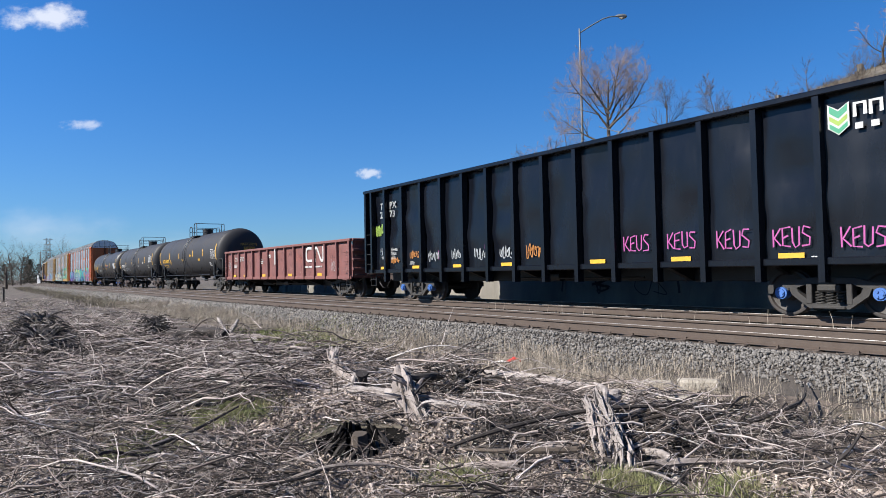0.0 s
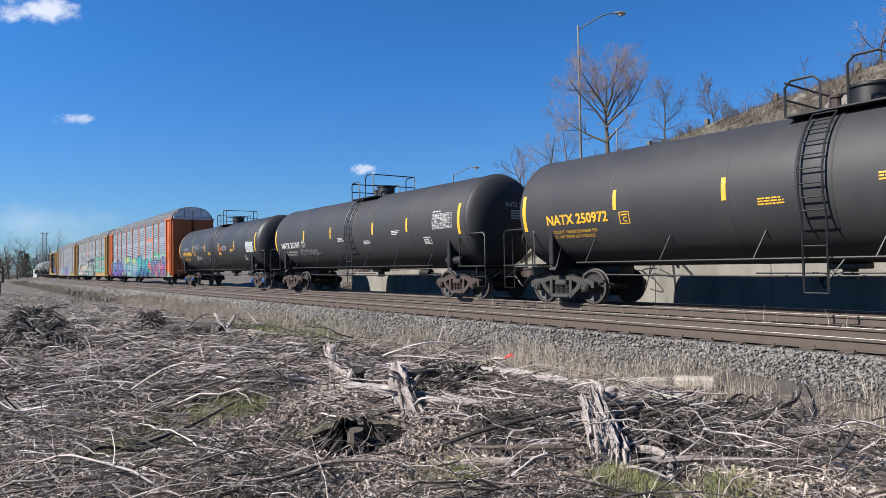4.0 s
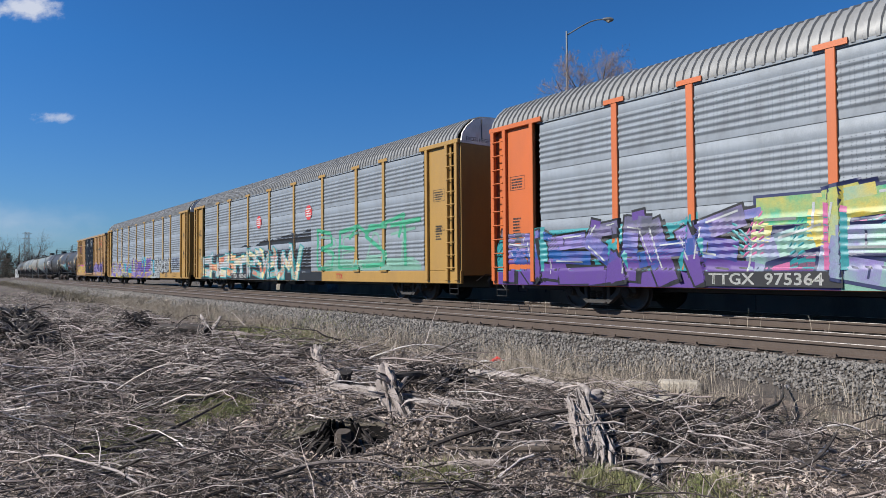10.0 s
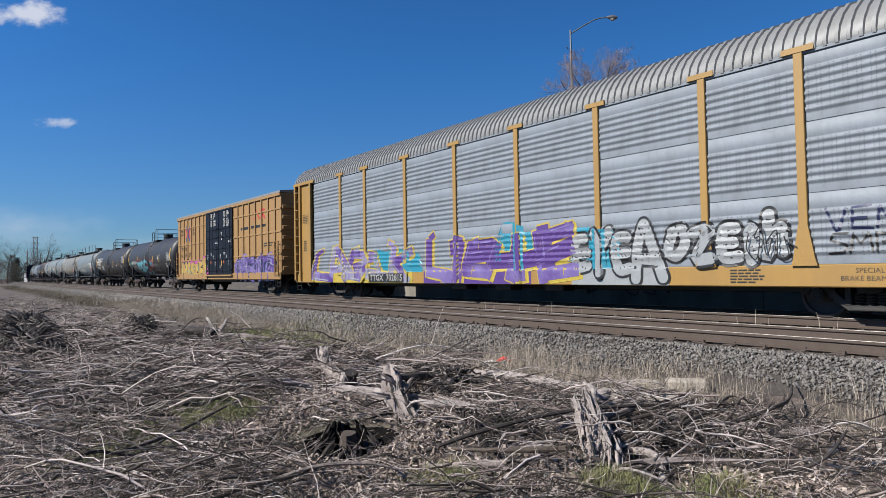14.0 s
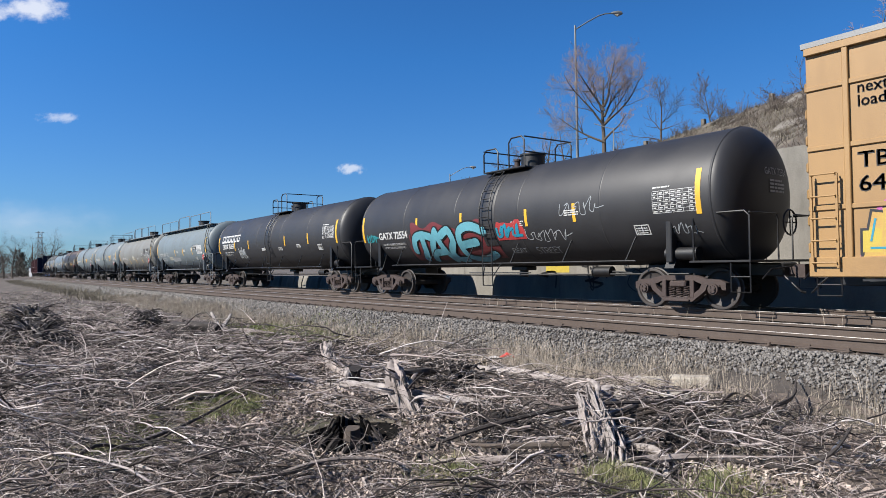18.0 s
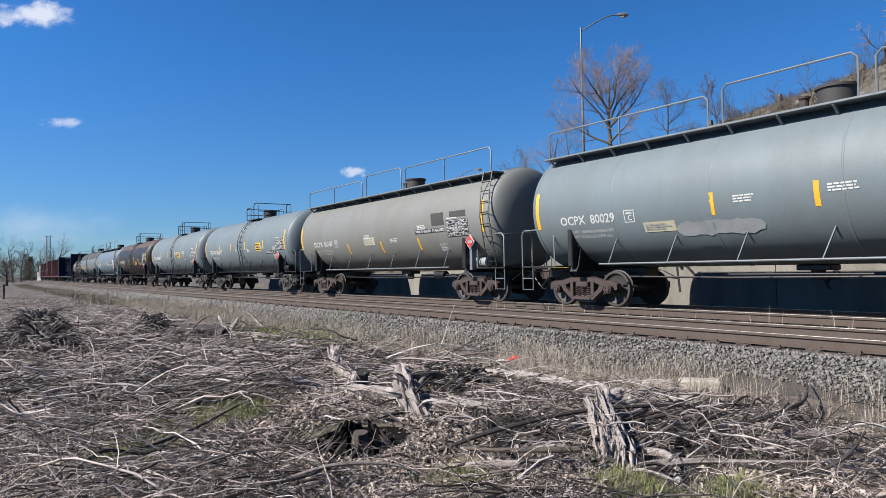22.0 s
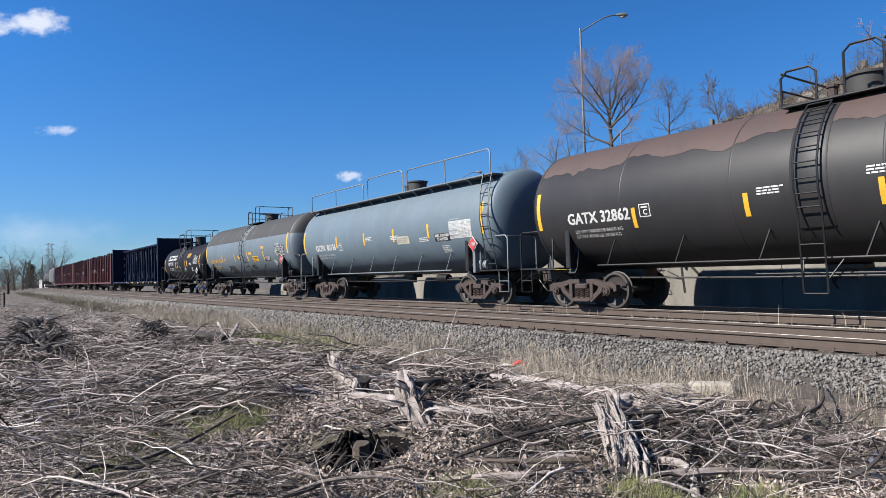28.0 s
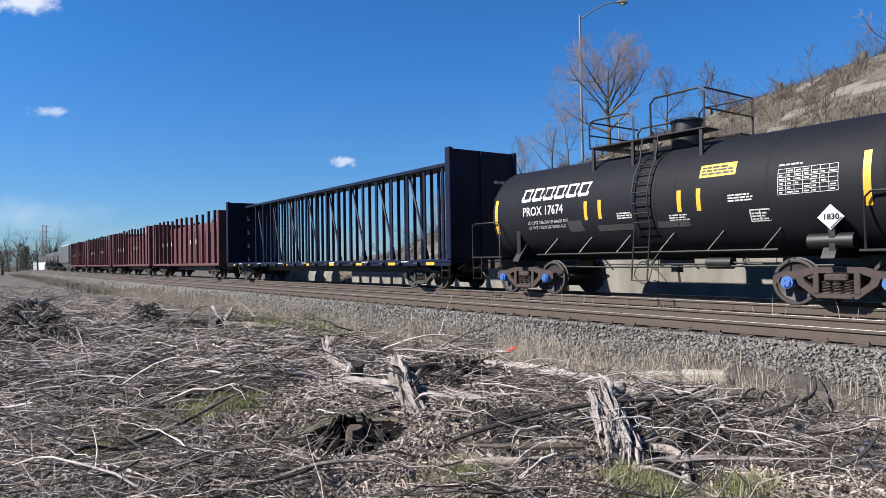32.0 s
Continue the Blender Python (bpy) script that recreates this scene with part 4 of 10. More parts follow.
def cap_mesh():
    g = Geo()
    for s in (-1,):
        g.cyl((0, s * 0.93, 0), (0, s * 1.13, 0), 0.12, 16).cyl((0, s * 1.13, 0), (0, s * 1.16, 0), 0.085, 16)
        for k in range(3):
            a = k * 2.0944
            g.cyl((0.055 * math.cos(a), s * 1.15, 0.055 * math.sin(a)), (0.055 * math.cos(a), s * 1.18, 0.055 * math.sin(a)), 0.02, 6)
    return g.mesh("bearing_cap", 40)


def side_frame_mesh():
    g = Geo()
    t = 0.075
    top = [(-1.17, 0.44), (-1.17, 0.60), (-1.02, 0.665), (-0.72, 0.68), (-0.42, 0.755), (0.42, 0.755), (0.72, 0.68), (1.02, 0.665), (1.17, 0.60), (1.17, 0.44),
           (1.08, 0.44), (1.04, 0.55), (0.74, 0.55), (0.69, 0.50), (0.60, 0.56), (0.40, 0.64), (-0.40, 0.64), (-0.60, 0.56), (-0.69, 0.50), (-0.74, 0.55), (-1.04, 0.55), (-1.08, 0.44)]
    g.prism(top, "y", -t, t)
    low = [(-0.74, 0.54), (-0.69, 0.42), (-0.36, 0.17), (0.36, 0.17), (0.69, 0.42), (0.74, 0.54), (0.60, 0.57), (0.56, 0.47), (0.30, 0.265), (-0.30, 0.265), (-0.56, 0.47), (-0.60, 0.57)]
    g.prism(low, "y", -t * 1.15, t * 1.15)
    for s in (-1, 1):
        g.box(s * 0.36 - 0.055, s * 0.36 + 0.055, -t * 1.3, t * 1.3, 0.25, 0.66, 0.012)
        g.box(s * 0.89 - 0.14, s * 0.89 + 0.14, -0.07, 0.07, 0.50, 0.585, 0.015)
    g.box(-0.30, 0.30, -t * 1.7, t * 1.7, 0.165, 0.225, 0.015)
    return g.mesh("side_frame", 40)


def spring_mesh():
    pts = [(0.078 * math.cos(a), 0.08 * math.sin(a), 0.235 + 0.26 * a / (2 * math.pi * 5)) for a in np.linspace(0, 2 * math.pi * 5, 36)]
    return Geo().tube(pts, 0.019, 4).mesh("coil_spring", 60)


def bolster_mesh():
    g = Geo().box(-0.21, 0.21, -1.12, 1.12, 0.49, 0.63, 0.03).cyl((0, 0, 0.55), (0, 0, 0.80), 0.2, 16)
    for s in (-1, 1):
        g.box(s * 0.52 - 0.05, s * 0.52 + 0.05, -0.85, 0.85, 0.36, 0.46, 0.02)
        g.box(s * 0.50 - 0.05, s * 0.50 + 0.05, -0.8, -0.68, 0.30, 0.50, 0.02).box(s * 0.50 - 0.05, s * 0.50 + 0.05, 0.68, 0.8, 0.30, 0.50, 0.02)
        g.tube([(-0.5, s * 0.45, 0.42), (0.5, s * 0.45, 0.34)], 0.025, 6)
    return g.mesh("bogie", 40)


SHARED = {"wheelset": wheelset_mesh(), "cap": cap_mesh(), "frame": side_frame_mesh(), "springs": spring_mesh(), "bolster": bolster_mesh()}
SHARED["wheelset"].materials.append(WHEEL_STEEL)


def painted(mesh_key, material):
    """One shared mesh for each paint."""
    key = (mesh_key, material.name)
    if key not in SHARED:
        SHARED[key] = SHARED[mesh_key].copy()
        SHARED[key].materials.clear()
        SHARED[key].materials.append(material)
    return SHARED[key]


def bogies(car, tc, colour=None, caps=None):
    colour = colour or TRUCK_GREY
    for s in (-1, 1):
        b = part("bogie", painted("bolster", colour), None, car, at=pose(s * tc / 2, 0, 0))
        for y in (-1.0, 1.0):
            part("side_frame", painted("frame", colour), None, b, at=pose(0, y, 0))
            for x in (-0.19, 0.0, 0.19):
                part("coil_spring", painted("springs", colour), None, b, at=pose(x, y, 0))
        for x in (-0.89, 0.89):
            w = part("wheelset", SHARED["wheelset"], None, b, at=pose(x, 0, WHEEL_R))
            WHEELS.append((w, x))
            for turn in (0, 180):
                part("bearing_cap", painted("cap", caps or colour), None, b, at=pose(x, 0, WHEEL_R, 0, 0, turn))


def coupler_parts(car, half, z=0.84, material=None, cab=True):
    for s in (-1, 1):
        g = Geo().box(min(s * (half - 1.2), s * (half - 0.12)), max(s * (half - 1.2), s * (half - 0.12)), -0.09, 0.09, z - 0.09, z + 0.09, 0.02)
        g.prism([(s * (half - 0.2), -0.14), (s * (half + 0.02), -0.16), (s * (half + 0.04), -0.04), (s * (half - 0.04), 0.02), (s * (half + 0.02), 0.15), (s * (half - 0.18), 0.15)], "z", z - 0.14, z + 0.14)
        part("coupler", g, material or TRUCK_BROWN, car)
        part("air_hose", Geo().tube([(s * (half - 0.35), -0.3, z - 0.1), (s * (half - 0.15), -0.32, z - 0.28), (s * (half - 0.02), -0.3, z - 0.42), (s * (half + 0.05), -0.22, z - 0.45)], 0.022, 6), STEEL_BLACK, car)
        part("cut_lever", Geo().tube([(s * (half - 0.3), 0.1, z + 0.1), (s * (half - 0.3), -0.9, z + 0.05), (s * (half - 0.3), -1.25, z - 0.15)], 0.015, 5), STEEL_BLACK, car)


def start_car(name, label, category, tl, tr, over):
    """An empty car with its bogie centres at tl and tr along the line when the clip starts."""
    car = tagged(new(name), label, category, "cars of the freight train")
    CARS.append((car, tl, tr))
    return car, tr - tl, (tr - tl) / 2 + over


def sill_step(car, x, z0, z1, y=-1.42, w=0.42, material=None):
    for s in (-1, 1):
        part("sill_step", Geo().tube([(x - w / 2, s * abs(y), z1), (x - w / 2, s * abs(y), z0), (x + w / 2, s * abs(y), z0), (x + w / 2, s * abs(y), z1)], 0.017, 5).tube([(x - w / 2, s * abs(y), (z0 + z1) / 2), (x + w / 2, s * abs(y), (z0 + z1) / 2)], 0.014, 5), material or STEEL_BLACK, car)


def rungs(car, x, y, z0, z1, w, step, r, material, name="rung"):
    """Bent grab irons, one above the other, each a piece of its own on one shared mesh."""
    me = Geo().tube([(-w / 2, 0.05, 0), (-w / 2, -0.06, 0), (w / 2, -0.06, 0), (w / 2, 0.05, 0)], r, 5).mesh(name, 35)
    me.materials.append(material)
    z = z0 + 0.1
    while z < z1:
        part(name, me, None, car, at=pose(x, y, z))
        z += step


# -- tank cars --
def tank_profile(hl, r, head):
    """Half outlines (x, radius) of a dished head with a tight knuckle, left and right."""
    n = 11
    pts = []
    for i in range(n + 1):
        q = math.sin(math.pi / 2 * i / n) ** 0.8
        pts.append((-hl + head * (1 - (1 - q ** 2.7) ** 0.5), max(0.001, r * q)))
    return pts, [(-x, q) for x, q in reversed(pts)]


def cap_band(profile, r, zc, angle, lift, rough, seed):
    """The upper part of a tank's skin, above a level edge that may be ragged."""
    cut = r * math.sin(radians(angle))
    rows, m = [], 28
    ends = [(x, q) for x, q in profile if q > cut + 0.02]
    fine = []
    for (xa, qa), (xb, qb) in zip(ends, ends[1:]):
        k = max(1, int(abs(xb - xa) / 0.15))
        fine += [(xa + (xb - xa) * i / k, qa + (qb - qa) * i / k) for i in range(k)]
    fine.append(ends[-1])
    for x, q in fine:
        c = cut + rough * (noise.noise(Vector((x * 0.9, seed, 0))) + 0.6 * noise.noise(Vector((x * 4, seed, 3))))
        a0 = math.asin(min(0.999, max(-0.5, c / q)))
        rows.append([(x, -(q + lift) * math.cos(a0 + (math.pi - 2 * a0) * j / m), zc + (q + lift) * math.sin(a0 + (math.pi - 2 * a0) * j / m)) for j in range(m + 1)])
    return Geo().grid(rows)


def tank_car(tl, tr, r, zc, shell, label, mark, mark_mat=None, logo=False, top=None, top_angle=40, cap_side=None, walkway=False, placard="", yellow_sheet=False, vinyl=False,
             trucks=None, caps=None, data=True, seed=1, spiral=None, art=None, tip=1.47, frame_mat=None, rail_mat=None, platform=1.85, head_mat=None, stripes=None, sheet=None, commodity=None, table=None, mark_at=None, ragged=0.0, plate=None, white_table=False, patches=()):
    rnd = random.Random(seed)
    car, tc, half = start_car("tank_car", label, "tank car", tl, tr, 2.37)
    hl = tc / 2 + tip
    fm, rmat = frame_mat or STEEL_BLACK, rail_mat or STEEL_BLACK
    left, right = tank_profile(hl, r, r * 0.30)
    rings = []
    nseg = 5
    x0, x1 = left[-1][0], right[0][0]
    tank = part("tank", Geo().lathe(left + right, 56, z=zc), shell, car, sharp=25)
    for i in range(1, nseg):
        x = x0 + (x1 - x0) * i / nseg
        part("weld_seam", Geo().lathe([(x - 0.025, r + 0.001), (x - 0.012, r + 0.007), (x + 0.012, r + 0.007), (x + 0.025, r + 0.001)], 56, z=zc), shell, tank)
    for x in (x0, x1):
        part("head_seam", Geo().lathe([(x - 0.03, r + 0.001), (x - 0.015, r + 0.012), (x + 0.015, r + 0.012), (x + 0.03, r + 0.001)], 56, z=zc), shell, tank)
    if top:
        part("soot_band", cap_band(left + right, r, zc, top_angle, 0.005, ragged, seed), top, tank, "stained darker upper side", sharp=60)
    if cap_side:
        part("dark_head", Geo().lathe([(x, q + 0.004) for x, q in right], 56, z=zc), cap_side, tank, "dark painted tank head")
    # saddle sills and end platforms
    for s in (-1, 1):
        xs_ = sorted((s * (half - 0.35), s * (tc / 2 - 1.4)))
        part("stub_sill", Geo().box(xs_[0], xs_[1], -0.3, 0.3, 0.72, 1.02, 0.03), fm, car)
        part("bolster_cradle", Geo().prism([(-1.4, 0.92), (1.4, 0.92), (1.32, 1.05), (r * 0.75, zc - r * 0.62), (-r * 0.75, zc - r * 0.62), (-1.32, 1.05)], "x", s * tc / 2 - 0.12, s * tc / 2 + 0.12), fm, car)
        xe = sorted((s * (half - 0.42), s * (tc / 2 + 0.55)))
        part("end_platform", Geo().box(xe[0], xe[1], -1.45, 1.45, 1.03, 1.08, 0.01), fm, car)
        g = Geo()
        xo = s * (half - 0.45)
        for y in (-1, 1):
            g.tube([(s * (tc / 2 + 0.65), y * 1.42, 1.06), (s * (tc / 2 + 0.65), y * 1.42, 1.98), (s * (tc / 2 + 0.75), y * 1.42, 2.08), (xo - s * 0.1, y * 1.42, 2.08), (xo, y * 1.42, 1.98), (xo, y * 1.42, 1.06)], 0.022, 6)
            g.tube([(xo, y * 1.42, 2.05), (xo, y * 0.35, 2.05), (xo, y * 0.3, 1.95), (xo, y * 0.3, 1.06)], 0.02, 6)
        part("end_handrail", g, rmat, car)
        sill_step(car, s * (half - 0.66), 0.42, 1.05, material=rmat)
    # running rail along the side with braces
    for y in (-1, 1):
        g = Geo().tube([(-tc / 2 + 0.9, y * 1.40, 1.10), (tc / 2 - 0.9, y * 1.40, 1.10)], 0.024, 6)
        n = 6
        for i in range(n):
            x = -tc / 2 + 1.2 + (tc - 2.4) * i / (n - 1)
            a = radians(-34)
            g.tube([(x, y * 1.40, 1.10), (x + 0.22, y * r * math.cos(a), zc + r * math.sin(a))], 0.018, 5)
        part("side_handrail", g, rmat, car)
    # top platform, manway, ladders
    pw = platform
    px, rise = (0.325, 0.0) if platform < 3 else (-0.1, 0.3)
    g = Geo().lathe([(-0.36, 0.0), (-0.36, 0.01)], 3)
    man = Geo().cyl((px + 0.25 + rise, 0, zc + r - 0.08), (px + 0.25 + rise, 0, zc + r + 0.34 + 0.8 * rise), 0.36, 20).cyl((px + 0.25 + rise, 0, zc + r + 0.34 + 0.8 * rise), (px + 0.25 + rise, 0, zc + r + 0.39 + 0.8 * rise), 0.40, 20)
    part("manway", man, SOOT_SHADOW if walkway or top else fm, car, "round hatch with a bolted lid")
    part("safety_valve", Geo().cyl((px - 0.35, -0.1, zc + r - 0.05), (px - 0.35, -0.1, zc + r + 0.28), 0.09, 10).cyl((px - 0.35, -0.1, zc + r + 0.25), (px - 0.35, -0.1, zc + r + 0.30), 0.12, 10), TRUCK_BROWN, car)
    zt = zc + r * 0.90
    if walkway:
        zt = zc + r * 0.86
        wl = hl - 0.55
        roof_walk = part("roof_walkway", Geo().box(-wl, wl, -1.28, -0.82, zt, zt + 0.05, 0.01), rmat, car)
        me = Geo().tube([(0, -1.25, zt), (0, -r * math.cos(radians(52)), zc + r * math.sin(radians(46)))], 0.03, 5).mesh("bracket", 35)
        me.materials.append(rmat)
        n = 13
        for i in range(n):
            part("bracket", me, None, roof_walk, at=pose(-wl + 0.2 + (2 * wl - 0.4) * i / (n - 1), 0, 0))
        g = Geo()
        for a, b, h in ((-wl + 0.2, -1.5, 0.72), (-1.15, 1.5, 0.86), (1.8, wl - 0.1, 0.80)):
            g.tube([(a, -1.26, zt), (a, -1.26, zt + h - 0.1), (a + 0.1, -1.26, zt + h), (b - 0.1, -1.26, zt + h), (b, -1.26, zt + h - 0.1), (b, -1.26, zt)], 0.022, 6)
            k = max(1, int((b - a) / 1.9))
            for i in range(1, k):
                x = a + (b - a) * i / k
                g.tube([(x, -1.26, zt), (x, -1.26, zt + h)], 0.02, 5)
        part("walkway_railing", g, rmat, car)
        lx = hl - 0.75
        g = Geo()
        for w_ in (-0.21, 0.21):
            g.tube([(lx + w_ + 0.35, -1.5, 1.1), (lx + w_ + 0.25, -r - 0.09, zc), (lx + w_ + 0.1, -r * 0.92 - 0.05, zc + r * 0.5), (lx + w_, -1.3, zt + 0.05)], 0.02, 6)
        side_ladder = part("side_ladder", g, STEEL_BLACK, car)
        me = Geo().tube([(-0.21, 0, 0), (0.21, 0, 0)], 0.015, 5).mesh("rung", 35)
        me.materials.append(STEEL_BLACK)
        for i in range(9):
            t = i / 8
            y = float(np.interp(t, [0, 0.45, 0.75, 1], [-1.5, -r - 0.09, -r * 0.92 - 0.05, -1.3]))
            z = float(np.interp(t, [0, 0.45, 0.75, 1], [1.25, zc, zc + r * 0.5, zt]))
            x = lx + 0.35 - 0.3 * t
            part("rung", me, None, side_ladder, at=pose(x, y, z))
    else:
        zt += rise
        if rise:
            for x in (px - pw / 2 + 0.1, px - 0.3, px + 0.35, px + pw / 2 - 0.1):
                for q in (-0.95, 0.95):
                    part("platform_post", Geo().box(x - 0.04, x + 0.04, q - 0.03, q + 0.03, zc + 0.66 * r, zt, 0.004), fm, car)
        part("top_platform", Geo().box(px - pw / 2, px + pw / 2, -1.0, -0.42, zt, zt + 0.045, 0.01).box(px - pw / 2, px + pw / 2, 0.42, 1.0, zt, zt + 0.045, 0.01).box(px - pw / 2, px - pw / 2 + 0.4, -0.42, 0.42, zt, zt + 0.045, 0.01), fm, car)
        g = Geo()
        for y in (-1, 1):
            for a, b, h in ((px - pw / 2, px - 0.25, 0.72), (px + 0.25, px + pw / 2, 0.92)):
                g.tube([(a, y * 0.98, zt), (a, y * 0.98, zt + h - 0.12), (a + 0.12, y * 0.98, zt + h), (b - 0.12, y * 0.98, zt + h), (b, y * 0.98, zt + h - 0.12), (b, y * 0.98, zt)], 0.024, 6)
        for x, h in ((px - pw / 2, 0.72), (px + pw / 2, 0.92)):
            g.tube([(x, -0.98, zt + h - 0.02), (x, 0.98, zt + h - 0.02)], 0.022, 6)
            g.tube([(x, -0.98, zt + h * 0.5), (x, 0.98, zt + h * 0.5)], 0.02, 6)
        part("top_railing", g, rmat, car)
        g = Geo()
        lx = 0.15
        path = [(1.0 - 0.55, -1.52)] + [(zc + (r + 0.13) * math.sin(radians(a)), -(r + 0.13) * math.cos(radians(a))) for a in (-22, -8, 8, 24, 40, 54)]
        if rise:
            path[-1] = (zt, -1.02)
        for w_ in (-0.22, 0.22):
            g.tube([(lx + w_, y, z) for z, y in path], 0.02, 6)
        for w_ in (-0.22, 0.22):
            g.tube([(lx + w_, -1.52, 0.7), (lx + w_ + (0.25 if w_ > 0 else -0.05), -1.38, 1.1)], 0.016, 5)
        side_ladder = part("side_ladder", g, rmat, car)
        me = Geo().tube([(-0.22, 0, 0), (0.22, 0, 0)], 0.015, 5).mesh("rung", 35)
        me.materials.append(rmat)
        for i in range(11):
            t = i / 10 * (len(path) - 1)
            k = min(int(t), len(path) - 2)
            u = t - k
            z, y = path[k][0] * (1 - u) + path[k + 1][0] * u, path[k][1] * (1 - u) + path[k + 1][1] * u
            part("rung", me, None, side_ladder, at=pose(lx, y, z))
        part("ladder_band", Geo().lathe([(lx - 0.34, r + 0.002), (lx - 0.3, r + 0.02), (lx + 0.3, r + 0.02), (lx + 0.34, r + 0.002)], 40, -35, 60, z=zc), shell, tank)
    # underside gear
    part("bottom_outlet", Geo().cyl((0.1, 0, zc - r + 0.05), (0.1, 0, zc - r - 0.32), 0.14, 12).box(-0.25, 0.45, -0.22, 0.22, zc - r - 0.12, zc - r, 0.02), STEEL_BLACK, car)
    part("brake_pipe", Geo().tube([(-tc / 2, -0.5, 0.78), (-1.5, -0.6, 0.74), (tc / 2, -0.5, 0.78)], 0.025, 6).tube([(-1.2, -1.15, 0.82), (1.6, -1.15, 0.82)], 0.02, 6), STEEL_BLACK, car)
    xr = tc / 2 - 1.1
    part("air_reservoir", Geo().cyl((hl - 1.75, -1.18, 1.24), (hl - 0.95, -1.18, 1.24), 0.15, 14), fm if not walkway else DECAL_GREY, car)
    part("brake_cylinder", Geo().cyl((xr - 1.9, -0.45, 0.84), (xr - 1.3, -0.45, 0.84), 0.14, 14).tube([(xr - 1.3, -0.45, 0.84), (xr - 0.6, -0.5, 0.80)], 0.025, 6), STEEL_BLACK, car)
    part("hand_brake_wheel", Geo().tube([(half - 0.62, 0.55 + 0.28 * math.cos(a), 1.9 + 0.28 * math.sin(a)) for a in np.linspace(0, 2 * math.pi, 17)], 0.02, 5).tube([(half - 0.62, 0.27, 1.9), (half - 0.62, 0.83, 1.9)], 0.014, 5).tube([(half - 0.62, 0.55, 1.62), (half - 0.62, 0.55, 2.18)], 0.014, 5), rmat, car)
    for sx in (-tc / 2 - 0.02, tc / 2 + 0.02):
        part("jacking_post", Geo().box(sx - 0.08, sx + 0.08, -r * 0.93, -r * 0.80, 1.05, zc - r * 0.25, 0.02), fm, car)
    bogies(car, tc, trucks, caps)
    coupler_parts(car, half)
    # stencils
    lay = on_tank(r, zc)
    g = Geo()
    L = x1 - x0
    mu, mv, mh, mw = mark_at or (x0 + 0.62, zc - 0.38, 0.27, 2.1)
    sq = mw / (WORDS[mark][2] * mh / 0.69)
    wide = m_text(g, lay, mark, mu, mv, mh, bold=0.018 if mh > 0.24 else 0.010, squeeze=sq)
    part("reporting_mark", g, mark_mat or DECAL_WHITE, tank, "stencilled car mark")
    g = Geo()
    m_text(g, lay, "LD LMT 186500 LB 84600 KG", mu + 0.18, mv - 0.24, 0.085)
    m_text(g, lay, "LT WT 76500 LB 34700 KG", mu + 0.18, mv - 0.38, 0.085)
    for u in (x0 + L * 0.44, x0 + L * 0.58, x0 + L * 0.72):
        m_bars(g, lay, rnd, u, zc - 0.45 + rnd.uniform(-0.15, 0.35), 0.55, 0.17, 3)
    # end stencil on the right head
    tagged(part("small_stencil", g, mark_mat or DECAL_WHITE, tank, "small stencilled lines"), kind="stuff")
    g = Geo()

    def on_head(u, v, k=0.0):
        q = min(0.985, math.hypot(u, v - zc) / r)
        return (x1 + r * 0.30 * (1 - q ** 2.7) ** 0.5 + 0.014, u, v)
    m_text(g, on_head, mark, -0.15, zc + 0.42, 0.16, squeeze=0.8)
    m_bars(g, on_head, rnd, 0.05, zc + 0.02, 0.8, 0.32, 4)
    part("head_stencil", g, mark_mat or DECAL_WHITE, tank, "stencil on the tank head")
    if data:
        g, k = Geo(), Geo()
        u0, v0 = table or (x1 - 1.75, zc - 0.22)
        pale = shell in (TANK_PALE, TANK_GREY, TANK_BEIGE, TANK_BLUE)
        if pale or white_table:
            b_ = Geo()
            m_rect(b_, lay, u0 - 0.03, v0 - 0.03, 1.16, 0.56)
            part("table_ground", b_, DECAL_WHITE if white_table else DECAL_BLACK, tank, "plain ground of the data table")
            lay_t = on_tank(r, zc, 0.004)
        else:
            lay_t = lay
        for i in range(7):
            m_rect(g, lay_t, u0, v0 + i * 0.083, 1.1, 0.010)
        for i in range(8):
            m_rect(g, lay_t, u0 + 1.1 * i / 7 - 0.005, v0, 0.010, 0.50)
        for i in range(6):
            for j in range(7):
                if rnd.random() < 0.8:
                    m_rect(g, lay_t, u0 + 1.1 * j / 7 + 0.025, v0 + i * 0.083 + 0.028, 1.1 / 7 * rnd.uniform(0.35, 0.7), 0.028)
        m_bars(g, lay, rnd, u0, v0 + 0.56, 0.6, 0.06, 1)
        part("data_panel", g, DECAL_GREY if white_table else DECAL_WHITE, tank, "stencilled data table")
        g = Geo()
        bu, bv = u0 - 0.62, v0 - 0.5
        m_rect(g, lay, bu, bv, 0.42, 0.025)
        m_rect(g, lay, bu, bv + 0.24, 0.42, 0.025)
        for q in (0, 0.2, 0.395):
            m_rect(g, lay, bu + q, bv, 0.025, 0.265)
        m_bars(g, lay, rnd, bu + 0.04, bv + 0.03, 0.34, 0.18, 3)
        part("test_box", g, DECAL_WHITE, tank, "white test date box")
    where_ = stripes if stripes is not None else [q * L / 2 for q in (-0.62, -0.44, -0.18, 0.16, 0.45)]
    for u, v, w_, h_ in [(q[0] - 0.05, q[1] - 0.24, 0.105, 0.48) if isinstance(q, tuple) else (q, zc - 0.24, 0.105, 0.48) for q in where_] + [(x0 + 0.02, zc - 0.55, 0.13, 1.0), (x1 - 0.34, zc - 0.45, 0.13, 1.0)]:
        g = Geo()
        m_rect(g, lay, u, v, w_, h_)
        part("reflector", g, DECAL_YELLOW, tank, "yellow reflective stripe")
